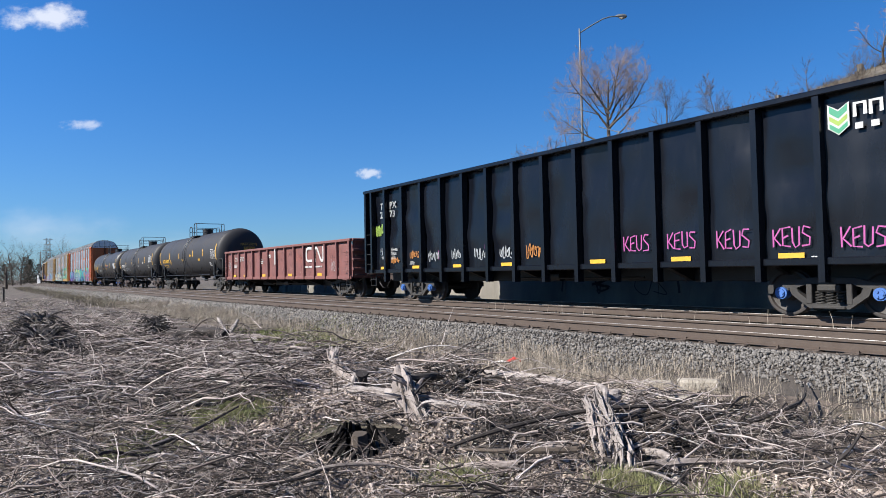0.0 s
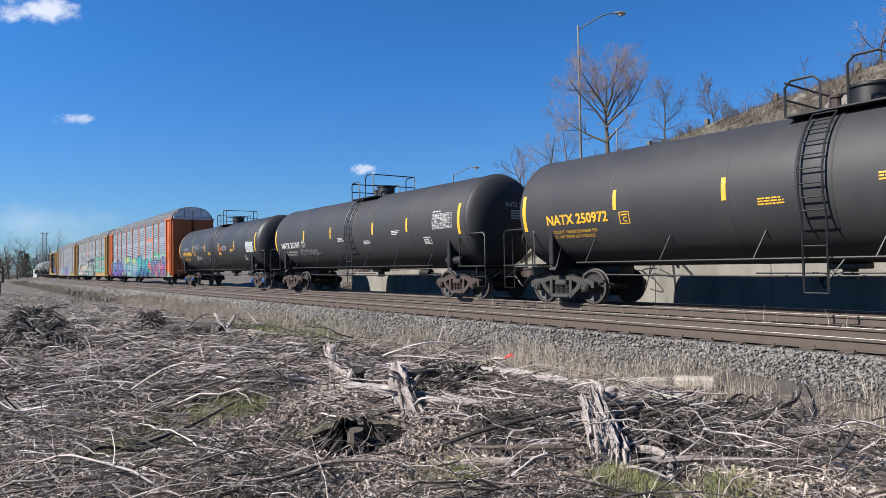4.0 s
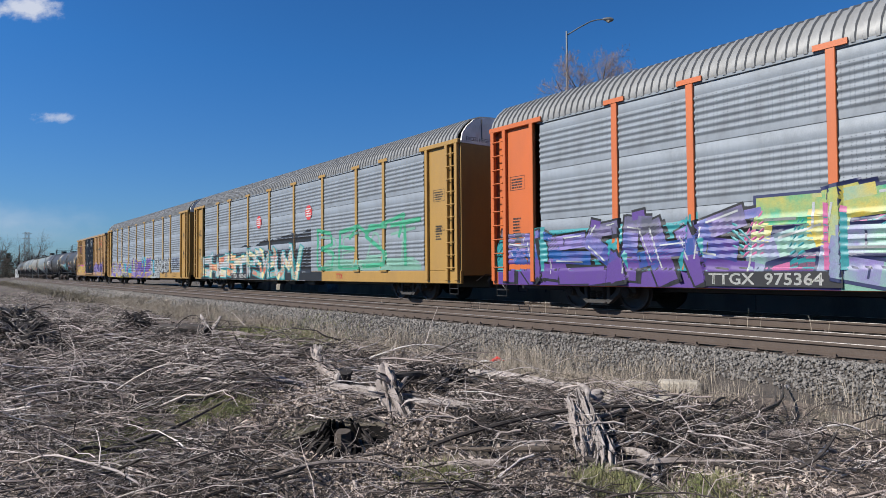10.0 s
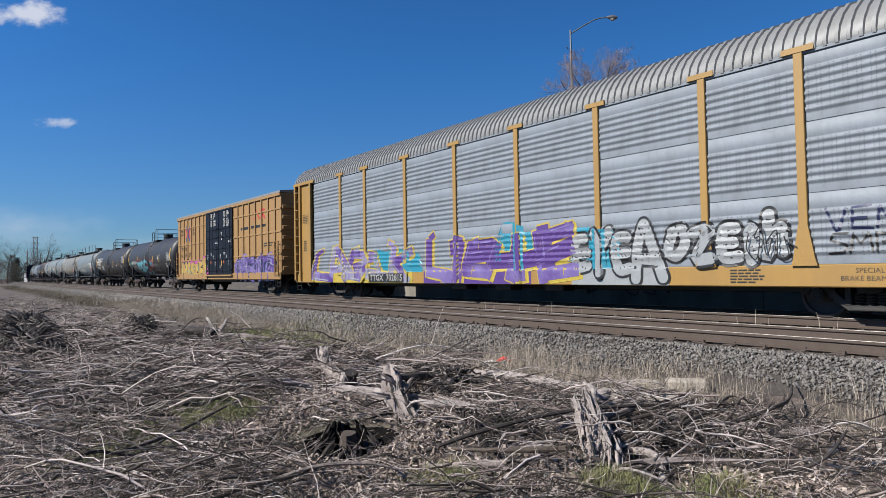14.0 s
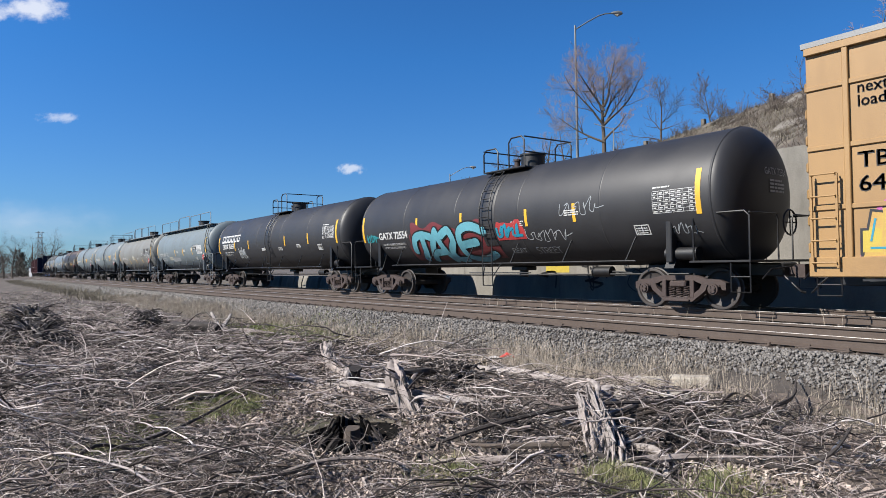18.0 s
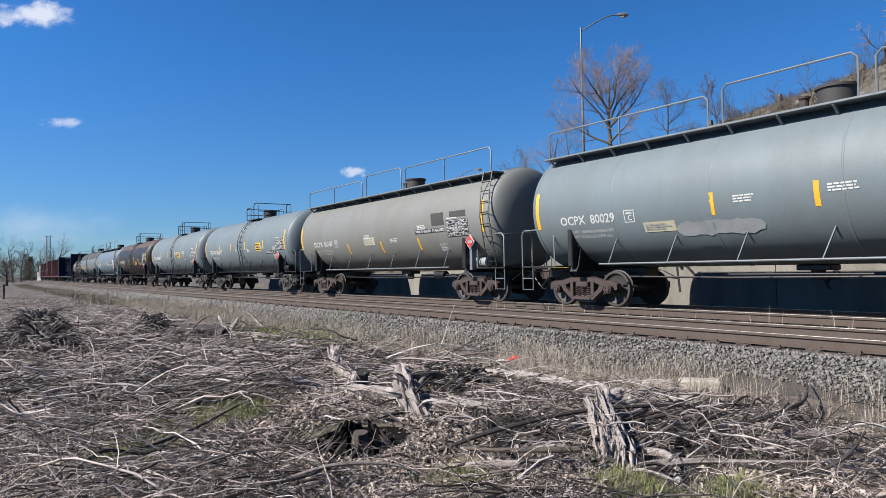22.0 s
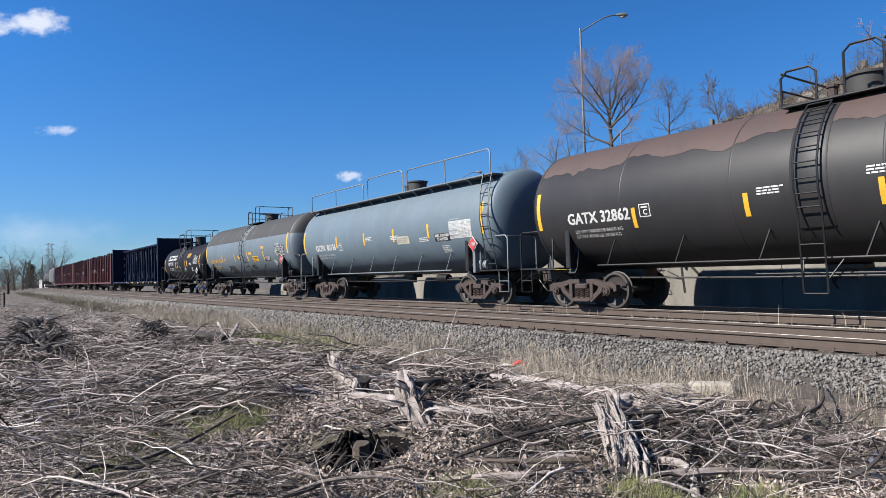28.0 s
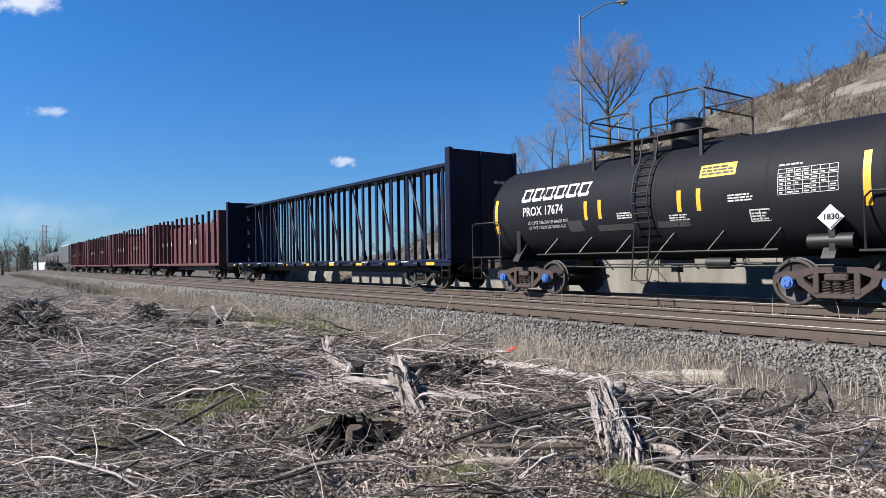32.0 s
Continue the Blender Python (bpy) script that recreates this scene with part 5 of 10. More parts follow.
    if logo:
        g = Geo()
        u, v, w6, h_ = logo
        pitch = w6 / 6
        # six slanted open blocks in a row
        for k in range(6):
            g = Geo()
            m_stroke(g, lay, [(u + k * pitch + pitch * 0.74 * p + 0.05 * q, v + h_ * q) for p, q in ((0.04, 0.0), (0.04, 1.0), (0.96, 1.0), (0.96, 0.0), (0.0, 0.0))], 0.10, 0.001)
            part("maker_mark", g, DECAL_WHITE, tank, "bold white block logo")
    if yellow_sheet:
        g = Geo()
        su, sv, sw, sh_ = sheet or (1.68, zc - 0.62, 0.82, 0.28)
        m_rect(g, lay, su, sv, sw, sh_)
        sh = part("notice_sheet", g, DECAL_YELLOW if not walkway else DECAL_CREAM, tank, "printed notice sheet")
        g = Geo()
        m_bars(g, on_tank(r, zc, 0.004), rnd, su + 0.05, sv + 0.04, sw - 0.1, sh_ - 0.08, 3)
        part("notice_line", g, DECAL_BLACK if not walkway else DECAL_GREY, sh)
    if vinyl:
        g = Geo()
        cu_, cv_, cw_, ch_ = commodity or (3.55, zc - 0.72, 0.9, 0.28)
        m_rect(g, lay, cu_, cv_, cw_, ch_)
        nb = part("commodity_panel", g, DECAL_BLACK, tank, "black commodity name panel")
        g = Geo()
        l2 = on_tank(r, zc, 0.004)
        for word, row in (("VINYL CHLORIDE", 0), ("STABILIZED", 1)):
            if ch_ > 0.2:
                hh, uu, vv, ww = ch_ * 0.36, cu_ + cw_ * (0.04 + 0.12 * row), cv_ + ch_ * (0.56 - 0.46 * row), cw_ * (0.92 - 0.24 * row)
            else:
                hh, uu, vv, ww = ch_ * 0.62, cu_ + cw_ * (0.02 + 0.58 * row), cv_ + ch_ * 0.2, cw_ * (0.54 - 0.14 * row)
            m_text(g, l2, word, uu, vv, hh, bold=0.006, squeeze=ww / (WORDS[word][2] * hh / 0.69))
        part("commodity_name", g, DECAL_WHITE, nb)
        g = Geo()
        m_rect(g, lay, x1 - 1.95, zc - 0.42, 0.42, 0.2)
        part("paint_patch", g, DECAL_GREY, tank, "pale grey paint patch")
    if placard:
        bx_, by_, bz_ = tc / 2 + (0.5 if walkway else 0.05), -r * 1.0, zc - r * 0.45
        holder = part("placard_holder", Geo().box(bx_ - 0.06, bx_ + 0.06, by_ + 0.03, by_ + 0.2, 1.0, bz_ + 0.1, 0.01), rmat, car)
        col = DECAL_RED if placard == "1086" else DECAL_WHITE
        part("placard_border", Geo().prism([(bx_, bz_ - 0.235), (bx_ + 0.235, bz_), (bx_, bz_ + 0.235), (bx_ - 0.235, bz_)], "y", by_ + 0.001, by_ + 0.02), DECAL_WHITE, holder, "white placard border")
        d = part("placard", Geo().prism([(bx_, bz_ - 0.2), (bx_ + 0.2, bz_), (bx_, bz_ + 0.2), (bx_ - 0.2, bz_)], "y", by_ - 0.02, by_), col, holder, "diamond hazard placard")
        g = Geo()
        m_text(g, on_plane(by_ - 0.024), placard, bx_ - 0.13, bz_ - 0.045, 0.10, bold=0.006)
        part("placard_number", g, DECAL_WHITE if placard == "1086" else DECAL_BLACK, holder)
    if plate:
        pu, pv = plate
        g = Geo()
        for a, b, w_, h_ in ((pu, pv, 0.30, 0.022), (pu, pv + 0.28, 0.30, 0.022), (pu, pv, 0.022, 0.30), (pu + 0.28, pv, 0.022, 0.30)):
            m_rect(g, lay, a, b, w_, h_)
        m_text(g, lay, "C", pu + 0.10, pv + 0.05, 0.12, bold=0.008)
        m_rect(g, lay, pu + 0.06, pv + 0.21, 0.18, 0.035)
        part("plate_box", g, mark_mat or DECAL_WHITE, tank, "stencilled clearance letter in a box")
    # slanted dark sheets that paint shadows onto the tank's side
    for pu, pv, w_, h_ in patches:
        g = Geo()
        k = max(1, int(h_ / 0.1))
        g.grid([[lay(pu + 0.25 * h_ * (1 - q / k) + w_ * e, pv + h_ * q / k, 0.001) for e in (0, 0.5, 1)] for q in range(k + 1)])
        part("paint_patch", g, SOOT_SHADOW, tank, "dark slanted patch, painted as a shadow")
    if art:
        art(car, tank, lay, x0, x1, zc)
    return car


# -- spray painted pieces --
FORMS = {
    "A": [[(0.0, 0.0), (0.38, 1.0), (0.64, 1.0), (1.0, 0.0)], [(0.2, 0.36), (0.82, 0.36)]],
    "B": [[(0.1, 0.0), (0.12, 1.0), (0.8, 0.96), (0.86, 0.70), (0.35, 0.54), (0.92, 0.36), (0.86, 0.04), (0.1, 0.0)]],
    "C": [[(0.95, 0.78), (0.72, 1.0), (0.2, 0.96), (0.05, 0.5), (0.2, 0.05), (0.75, 0.0), (0.98, 0.22)]],
    "E": [[(0.98, 1.02), (0.12, 0.94), (0.08, 0.06), (1.0, 0.0)], [(0.1, 0.5), (0.8, 0.54)]],
    "G": [[(0.95, 0.85), (0.6, 1.02), (0.1, 0.82), (0.06, 0.25), (0.4, 0.0), (0.94, 0.1), (0.92, 0.45), (0.55, 0.45)]],
    "H": [[(0.05, 1.04), (0.12, 0.0)], [(0.85, 1.0), (0.95, -0.04)], [(0.1, 0.48), (0.9, 0.52)]],
    "I": [[(0.2, 0.92), (0.5, 1.02), (0.5, 0.0)], [(0.1, 0.0), (0.9, 0.0)]],
    "K": [[(0.08, 1.0), (0.12, 0.0)], [(0.95, 1.02), (0.25, 0.48), (1.02, 0.0)]],
    "L": [[(0.1, 1.02), (0.1, 0.06), (0.98, 0.0)]],
    "M": [[(0.0, 0.0), (0.12, 1.0), (0.5, 0.4), (0.86, 1.0), (1.0, 0.0)]],
    "N": [[(0.06, 0.0), (0.06, 1.0), (0.92, 0.05), (0.94, 1.02)]],
    "O": [[(0.5, 1.0), (0.1, 0.85), (0.06, 0.2), (0.45, 0.0), (0.92, 0.15), (0.94, 0.8), (0.5, 1.0)]],
    "P": [[(0.12, -0.04), (0.1, 1.0), (0.85, 0.95), (0.92, 0.6), (0.3, 0.46)]],
    "R": [[(0.1, 0.0), (0.1, 1.0), (0.82, 0.96), (0.88, 0.62), (0.3, 0.5), (0.55, 0.46), (1.0, -0.02)]],
    "S": [[(0.95, 0.98), (0.25, 1.0), (0.06, 0.72), (0.88, 0.4), (0.85, 0.06), (0.02, 0.02)]],
    "T": [[(0.0, 0.92), (1.0, 1.02)], [(0.5, 0.95), (0.5, 0.0)]],
    "U": [[(0.08, 1.02), (0.08, 0.2), (0.4, 0.0), (0.85, 0.12), (0.92, 1.0)]],
    "V": [[(0.0, 1.02), (0.42, 0.0), (0.62, 0.0), (1.0, 1.0)]],
    "Y": [[(0.0, 1.02), (0.45, 0.48), (0.95, 1.0)], [(0.48, 0.5), (0.36, 0.0)]],
    "Z": [[(0.05, 0.98), (0.95, 1.0), (0.08, 0.05), (1.0, 0.0)]],
}


def backdrop(parent, lay, u, v, w, h, colour, seed, bumps=5, k=0.002):
    """A soft-edged cloud of spray paint."""
    nu, nv = max(8, int(w / 0.15)), max(3, int(h / (0.03 if lay in SURFACE_STEP else 0.1)))
    rows = []
    for i in range(nu + 1):
        q = i / nu
        hi = v + h * (0.88 + 0.26 * noise.noise(Vector((q * bumps, seed, 5))) + 0.05 * math.sin(q * bumps * 6)) * min(1, 0.5 + q * 8, 0.5 + (1 - q) * 8)
        rows.append([lay(u + w * q, v + (hi - v) * j / nv, k) for j in range(nv + 1)])
    part("spray_backdrop", Geo().grid(rows), SPRAY[colour], parent, "soft " + colour + " spray-paint backdrop")


def piece(parent, lay, u, v, w, h, word, fills, outline, back, seed, lean=0.10, shine="white", weight=0.27, thin=0.04, drop=0.12, grade=False):
    """A spray-painted piece: a soft backdrop, then chunky letters that lock into one another, each cut into
    facets of several colours, with spikes, a thrown shadow, an outline, glints and cracks."""
    rnd = random.Random(seed)
    if back:
        backdrop(parent, lay, u - 0.15, v - 0.02, w + 0.3, h * 1.08, back, seed, len(word) * 0.8)
    lw = w / len(word)
    floor_v = 0.63
    for i, ch in enumerate(word):
        a = u + lw * i
        y0, y1 = v + h * rnd.uniform(0.12, 0.22), v + h * rnd.uniform(0.72, 0.95)
        thick = min(lw * (weight + 0.06) * rnd.uniform(0.9, 1.1), h * 0.27)
        tilt, wide = lean + rnd.uniform(-0.3, 0.3), rnd.uniform(0.95, 1.3)
        strokes = [[(a + lw * (0.5 + 0.92 * wide * (p - 0.5 + rnd.uniform(-0.12, 0.12))) + tilt * lw * (q - 0.5), y0 + (y1 - y0) * (q + rnd.uniform(-0.12, 0.12))) for p, q in f] for f in FORMS[ch]]
        segs = []
        for pts in strokes:
            for p, q in zip(pts, pts[1:]):
                p, q = Vector(p), Vector(q)
                if (q - p).length < 0.05:
                    continue
                d = (q - p).normalized() * thick * 0.42
                segs.append((p - d, q + d, thick * rnd.uniform(0.8, 1.2)))
        tip = max(segs, key=lambda c: max(c[0].y, c[1].y))
        top = tip[0] if tip[0].y > tip[1].y else tip[1]
        spike = Vector((rnd.choice((-1, 1)) * lw * rnd.uniform(0.25, 0.45), h * rnd.uniform(0.02, 0.14)))
        go, gs, gi, tints = Geo(), Geo(), Geo(), {}
        z = 0.0010 * (i % 3)

        def ribbon(g, p, q, wd, k):
            p, q = Vector((p.x, max(floor_v, p.y))), Vector((q.x, max(floor_v, q.y)))
            if (q - p).length > 0.02:
                m_stroke(g, lay, [tuple(p), tuple(q)], wd, k)
        for k, (p, q, wd) in enumerate(segs):
            e = 0.0004 * k
            d = (q - p).normalized() * thin
            if drop:
                off = Vector((drop, -drop * 0.5))
                ribbon(go, p + off, q + off, wd + thin, 0.006 + z + e)
            ribbon(go, p - d, q + d, wd + 2 * thin, 0.012 + z + e)
            cut = p.lerp(q, rnd.uniform(0.3, 0.7))
            c1, c2 = fills[(i + k) % len(fills)], rnd.choice(fills)
            if grade:
                for m in range(4):
                    a_, b_ = p.lerp(q, m / 4), p.lerp(q, (m + 1) / 4)
                    low_ = min(0.99, max(0.0, 1 - ((a_.y + b_.y) / 2 - v) / h + rnd.uniform(-0.1, 0.1)))
                    tints.setdefault(fills[int(low_ * len(fills))], []).append((a_, b_, wd, 0.024 + z + e + 0.0001 * m))
            else:
                tints.setdefault(c1, []).append((p, cut, wd, 0.024 + z + e))
                tints.setdefault(c2, []).append((cut, q, wd * rnd.uniform(0.9, 1.0), 0.0245 + z + e))
            side = Vector((-(q - p).y, (q - p).x)).normalized() * wd * 0.30
            if side.x > 0:
                side = -side
            if shine and (not grade or (p.y + q.y) / 2 > v + 0.45 * h):
                ribbon(gs, p.lerp(q, 0.1) + side, p.lerp(q, rnd.uniform(0.35, 0.8)) + side, max(0.02, wd * 0.10), 0.034 + z + e)
            if rnd.random() < (0.25 if grade else 0.7):
                ribbon(gi, cut + side, cut - side * rnd.uniform(0.3, 1.0), max(0.02, thin * 0.6), 0.036 + z + e)
        ribbon(go, top, top + spike, thick * 0.55 + 2 * thin, 0.013 + z)
        tints.setdefault(fills[i % len(fills)], []).append((top, top + spike * 0.9, thick * 0.5, 0.0255 + z))
        part("spray_outline", go, SPRAY[outline], parent, outline + " spray-paint outline")
        for c, runs in tints.items():
            gf = Geo()
            for p, q, wd, k in runs:
                ribbon(gf, p, q, wd, k)
            if gf.f:
                c2 = fills[(fills.index(c) + 1) % len(fills)]
                part("spray_letter", gf, duo(c, c2) if c2 != c else SPRAY[c], parent, "faded " + c + " spray-paint letter shape")
        if gs.f:
            part("spray_glint", gs, SPRAY[shine], parent, "thin spray-paint glint")
        if gi.f:
            part("spray_line", gi, SPRAY[outline], parent)


def outline_piece(parent, lay, u, v, w, h, word, colour, seed, thick=0.10):
    """Letters in a single sprayed line."""
    rnd = random.Random(seed)
    lw = w / len(word)
    for i, ch in enumerate(word):
        g = Geo()
        for k, f in enumerate(FORMS[ch]):
            m_stroke(g, lay, [(u + lw * (i + 0.06 + 0.88 * (p + rnd.uniform(-0.05, 0.05))), v + h * (q + rnd.uniform(-0.06, 0.06))) for p, q in f], thick, 0.008 + 0.001 * k + 0.001 * i)
        part("spray_line", g, SPRAY[colour], parent, colour + " sprayed outline")


def bubble(parent, lay, u, v, w, h, strokes, fill, outline, wide, edge=0.06):
    """A throw-up: fat round letters of one colour with a dark line round each; strokes are in the unit square."""
    for i, line in enumerate(strokes):
        pts = curve_through([(u + w * p, v + h * q) for p, q in line], 7)
        for k, (width, colour, name) in enumerate(((wide + 2 * edge, outline, "spray_outline"), (wide, fill, "spray_letter"))):
            g = Geo()
            lift = 0.010 + 0.012 * k + 0.0012 * i
            m_stroke(g, lay, pts, width, lift)
            for c in (pts[0], pts[-1]):
                g.grid([[lay(c[0] + width / 2 * r * math.cos(a), max(0.63, c[1] + width / 2 * r * math.sin(a)), lift + 0.0004) for a in np.linspace(0, 2 * math.pi, 17)] for r in (0.02, 0.35, 0.7, 1.0)])
            part(name, g, SPRAY[colour], parent, colour + (" spray-paint outline" if k == 0 else " round spray-paint letter"))


def sill_band(car, y, u, w, colour):
    g = Geo()
    m_rect(g, on_plane(-y, 0.001), u, 0.615, w, 0.40)
    part("spray_band", g, SPRAY[colour], car, colour + " paint over the sill")


def tag(parent, lay, u, v, w, h, colour, seed, n=4, thick=0.035):
    """A quick one-line scrawl."""
    rnd = random.Random(seed)
    g = Geo()
    pts = []
    for i in range(n):
        a = u + w * i / n
        lw = w / n
        pts += [(a + lw * rnd.uniform(0, 0.35), v + h * rnd.uniform(0.65, 1)), (a + lw * rnd.uniform(0, 0.3), v + h * rnd.uniform(0, 0.35)), (a + lw * rnd.uniform(0.4, 0.8), v + h * rnd.uniform(0, 0.3)),
                (a + lw * rnd.uniform(0.5, 1.0), v + h * rnd.uniform(0.45, 1)), (a + lw * rnd.uniform(0.3, 0.7), v + h * rnd.uniform(0.25, 0.6))]
    pts.append((u + w * 1.1, v + h * rnd.uniform(0, 0.5)))
    m_stroke(g, lay, curve_through(pts, 5), thick)
    part("spray_tag", g, SPRAY[colour], parent, colour + " spray-paint scrawl")


# -- open wagons --
def ribbed_gondola(tl, tr, over, z0, z1, ribs, shell, label, name, tall, rib_w=0.16, rib_d=0.11, seed=1, rib_at=None):
    rnd = random.Random(seed)
    car, tc, half = start_car(name, label, "gondola car", tl, tr, over)
    hb = half - 0.55
    y = 1.43
    bays = ribs - 1
    rib_at = rib_at or [-hb + 0.12 + (2 * hb - 0.24) * i / bays for i in range(ribs)]
    # near wall dented between its ribs
    rows = []
    for i in range(bays * 6 + 1):
        xq = -hb + 2 * hb * i / (bays * 6)
        row = []
        for j in range(9):
            zq = z0 + (z1 - z0) * j / 8
            dent = (0.11 if tall else 0.045) * noise.noise(Vector((xq * 1.3, zq * 1.6, seed))) * (0 if i % 6 == 0 else 1) * min(1, j, 8 - j)
            row.append((xq, -y + dent, zq))
        rows.append(row)
    body = part("body", Geo().grid(rows), shell, car, "dented steel side sheet", sharp=180)
    part("far_wall", Geo().box(-hb, hb, y - 0.05, y, z0, z1), shell, car)
    part("end_wall", Geo().box(-hb, -hb + 0.05, -y + 0.05, y - 0.05, z0, z1), shell, car)
    part("end_wall", Geo().box(hb - 0.05, hb, -y + 0.05, y - 0.05, z0, z1), shell, car)
    part("floor", Geo().box(-hb, hb, -y + 0.05, y - 0.05, z0, z0 + 0.06), shell, car)
    for i, x in enumerate(rib_at):
        for s in (-1, 1):
            yy = sorted((s * y, s * (y + rib_d)))
            zb = z0 - (0.34 if tall and 1 < i < len(rib_at) - 2 else 0.0)
            g = Geo().prism([(x - rib_w / 2, yy[0]), (x + rib_w / 2, yy[0]), (x + rib_w / 2 * 0.8, yy[1]), (x - rib_w / 2 * 0.8, yy[1])] if s > 0 else [(x - rib_w / 2 * 0.8, yy[0]), (x + rib_w / 2 * 0.8, yy[0]), (x + rib_w / 2, yy[1]), (x - rib_w / 2, yy[1])], "z", zb, z1 - 0.02)
            part("rib", g, shell, body)
    for s in (-1, 1):
        yy = sorted((s * (y - 0.06), s * (y + rib_d + 0.02)))
        part("top_rail", Geo().box(-hb - 0.03, hb + 0.03, yy[0], yy[1], z1 - 0.02, z1 + 0.10, 0.02), shell, body)
        yy = sorted((s * (y - 0.02), s * (y + rib_d * 0.6)))
        part("side_sill", Geo().box(-hb, hb, yy[0], yy[1], z0 - 0.03, z0 + 0.12, 0.02), shell, body)
        xx = sorted((s * (hb - 0.02), s * (hb + 0.10)))
        part("end_rail", Geo().box(xx[0], xx[1], -y, y, z1 - 0.02, z1 + 0.10, 0.02), shell, body)
        for k in range(3):
            zz = z0 + (z1 - z0) * (k + 1) / 4
            part("end_rib", Geo().box(xx[0], xx[1], -y, y, zz - 0.06, zz + 0.06, 0.02), shell, body)
    part("centre_sill", Geo().box(-hb, hb, -0.35, 0.35, z0 - 0.35, z0 - 0.001, 0.02), STEEL_BLACK, car)
    for i in range(6):
        x = -hb * 0.62 + hb * 1.24 * i / 5
        part("crossbearer", Geo().prism([(-1.35, z0), (1.35, z0), (0.4, z0 - 0.34), (-0.4, z0 - 0.34)], "x", x - 0.06, x + 0.06), STEEL_BLACK, car)
    part("brake_cylinder", Geo().cyl((-0.9, -0.6, z0 - 0.2), (-0.3, -0.6, z0 - 0.2), 0.15, 12).tube([(-2.4, -0.7, z0 - 0.25), (2.6, -0.7, z0 - 0.25)], 0.03, 6), STEEL_BLACK, car)
    for s in (-1, 1):
        rungs(car, s * (hb - 0.34), -y - 0.10, z0 - 0.15, min(z1 - 0.15, z0 + 1.7), 0.42, 0.38, 0.014, shell if not tall else STEEL_BLACK, "grab_iron")
    g = Geo()
    for k in range(6 if tall else 3):
        for s in (-1, 1):
            zz = z0 + 0.15 + k * 0.4
            g.tube([(s * hb, -1.3, zz), (s * (hb + 0.12), -1.3, zz), (s * (hb + 0.12), -0.9, zz), (s * hb, -0.9, zz)], 0.014, 5)
    part("end_ladder", g, STEEL_BLACK, car)
    sill_step(car, -hb + 0.34, z0 - 0.5, z0 - 0.02)
    sill_step(car, hb - 0.34, z0 - 0.5, z0 - 0.02)
    coupler_parts(car, half)
    return car, tc, hb, body, y


# black bathtub-ribbed gondola
ribs_at = [-9.9, -9.44] + [-8.44 + 1.206 * i for i in range(15)] + [9.44, 9.9]
car, tc, hb, body, y = ribbed_gondola(-20.29, -6.09, 3.43, 1.02, 4.12, 17, BLACK_PAINT, "black high-sided steel gondola with spray tags and dented panels", "gondola_car", True, rib_w=0.15, rib_d=0.20, seed=4, rib_at=ribs_at)
bogies(car, tc, TRUCK_GREY, CAP_BLUE)
lay = on_plane(-y, 0.045)
g = Geo()
for word, u, v in (("TL", -8.97, 3.40), ("PX", -8.27, 3.40), ("22", -8.97, 3.08), ("73", -8.27, 3.08)):
    m_text(g, lay, word, u, v, 0.24, bold=0.012, squeeze=1.15)
for k, (word, num) in enumerate((("LD LMT", "214400"), ("LT WT", "71600"), ("CU FT", "6000"))):
    m_text(g, lay, word, -8.97, 1.82 - 0.15 * k, 0.11)
    m_text(g, lay, num, -8.22, 1.80 - 0.15 * k, 0.11)
for k in range(2):
    m_bars(g, lay, random.Random(15 + k), (-6.9, 7.0)[k], (1.28, 1.06)[k], 0.3, 0.12, 3)
part("stencil", g, DECAL_WHITE, body, "white stencilled markings")
for u in (-8.99, -6.76, -4.33, -1.92, 1.54, 3.94, 6.37):
    g = Geo()
    m_rect(g, on_plane(-y, 0.04), u, 1.11, 0.5, 0.13)
    part("reflector", g, DECAL_YELLOW, body, "yellow reflector")
tag(body, lay, -9.3, 2.42, 0.6, 0.45, "lime", 3, 4, 0.035)
for i, (c, n, u, v, w, h) in enumerate((("orange", 5, -6.9, 1.5, 0.72, 0.28), ("white", 4, -5.72, 1.36, 0.66, 0.4), ("magenta", 3, -5.12, 1.28, 0.26, 0.6), ("white", 3, -4.4, 1.4, 0.52, 0.34), ("magenta", 3, -3.86, 1.32, 0.26, 0.55), ("white", 4, -3.2, 1.36, 0.62, 0.4), ("magenta", 3, -2.66, 1.3, 0.24, 0.55), ("white", 4, -1.98, 1.36, 0.6, 0.4), ("orange", 4, -0.82, 1.34, 0.62, 0.46), ("orange", 4, -8.2, 1.36, 0.55, 0.22))):
    tag(body, lay, u, v, w, h, c, 30 + i, n, 0.028)
for i, (u, v) in enumerate(((2.62, 1.40), (3.84, 1.42), (5.06, 1.38), (6.26, 1.36), (7.52, 1.30))):
    outline_piece(body, lay, u, v, 0.76, 0.36, "KEUS", "magenta", 51 + i, 0.032)
g = Geo()
g.add([lay(7.38, 3.92), lay(7.38, 3.48), lay(7.565, 3.34), lay(7.75, 3.48), lay(7.75, 3.92), lay(7.565, 3.80)], [(0, 1, 2, 5), (5, 2, 3, 4)])
shield = part("owner_mark", g, DECAL_WHITE, body, "white-edged shield logo")
for k, (c, zz, dz) in enumerate((("green", 3.70, 0.16), ("lime", 3.56, 0.12), ("green", 3.42, 0.12))):
    g = Geo()
    g.add([lay(7.41, zz + dz + 0.03, 0.004), lay(7.41, zz + 0.06, 0.004), lay(7.565, zz - 0.06, 0.004), lay(7.72, zz + 0.06, 0.004), lay(7.72, zz + dz + 0.03, 0.004), lay(7.565, zz + dz - 0.09, 0.004)], [(0, 1, 2, 5), (5, 2, 3, 4)])
    part("chevron", g, SPRAY[c], shield)
g = Geo()
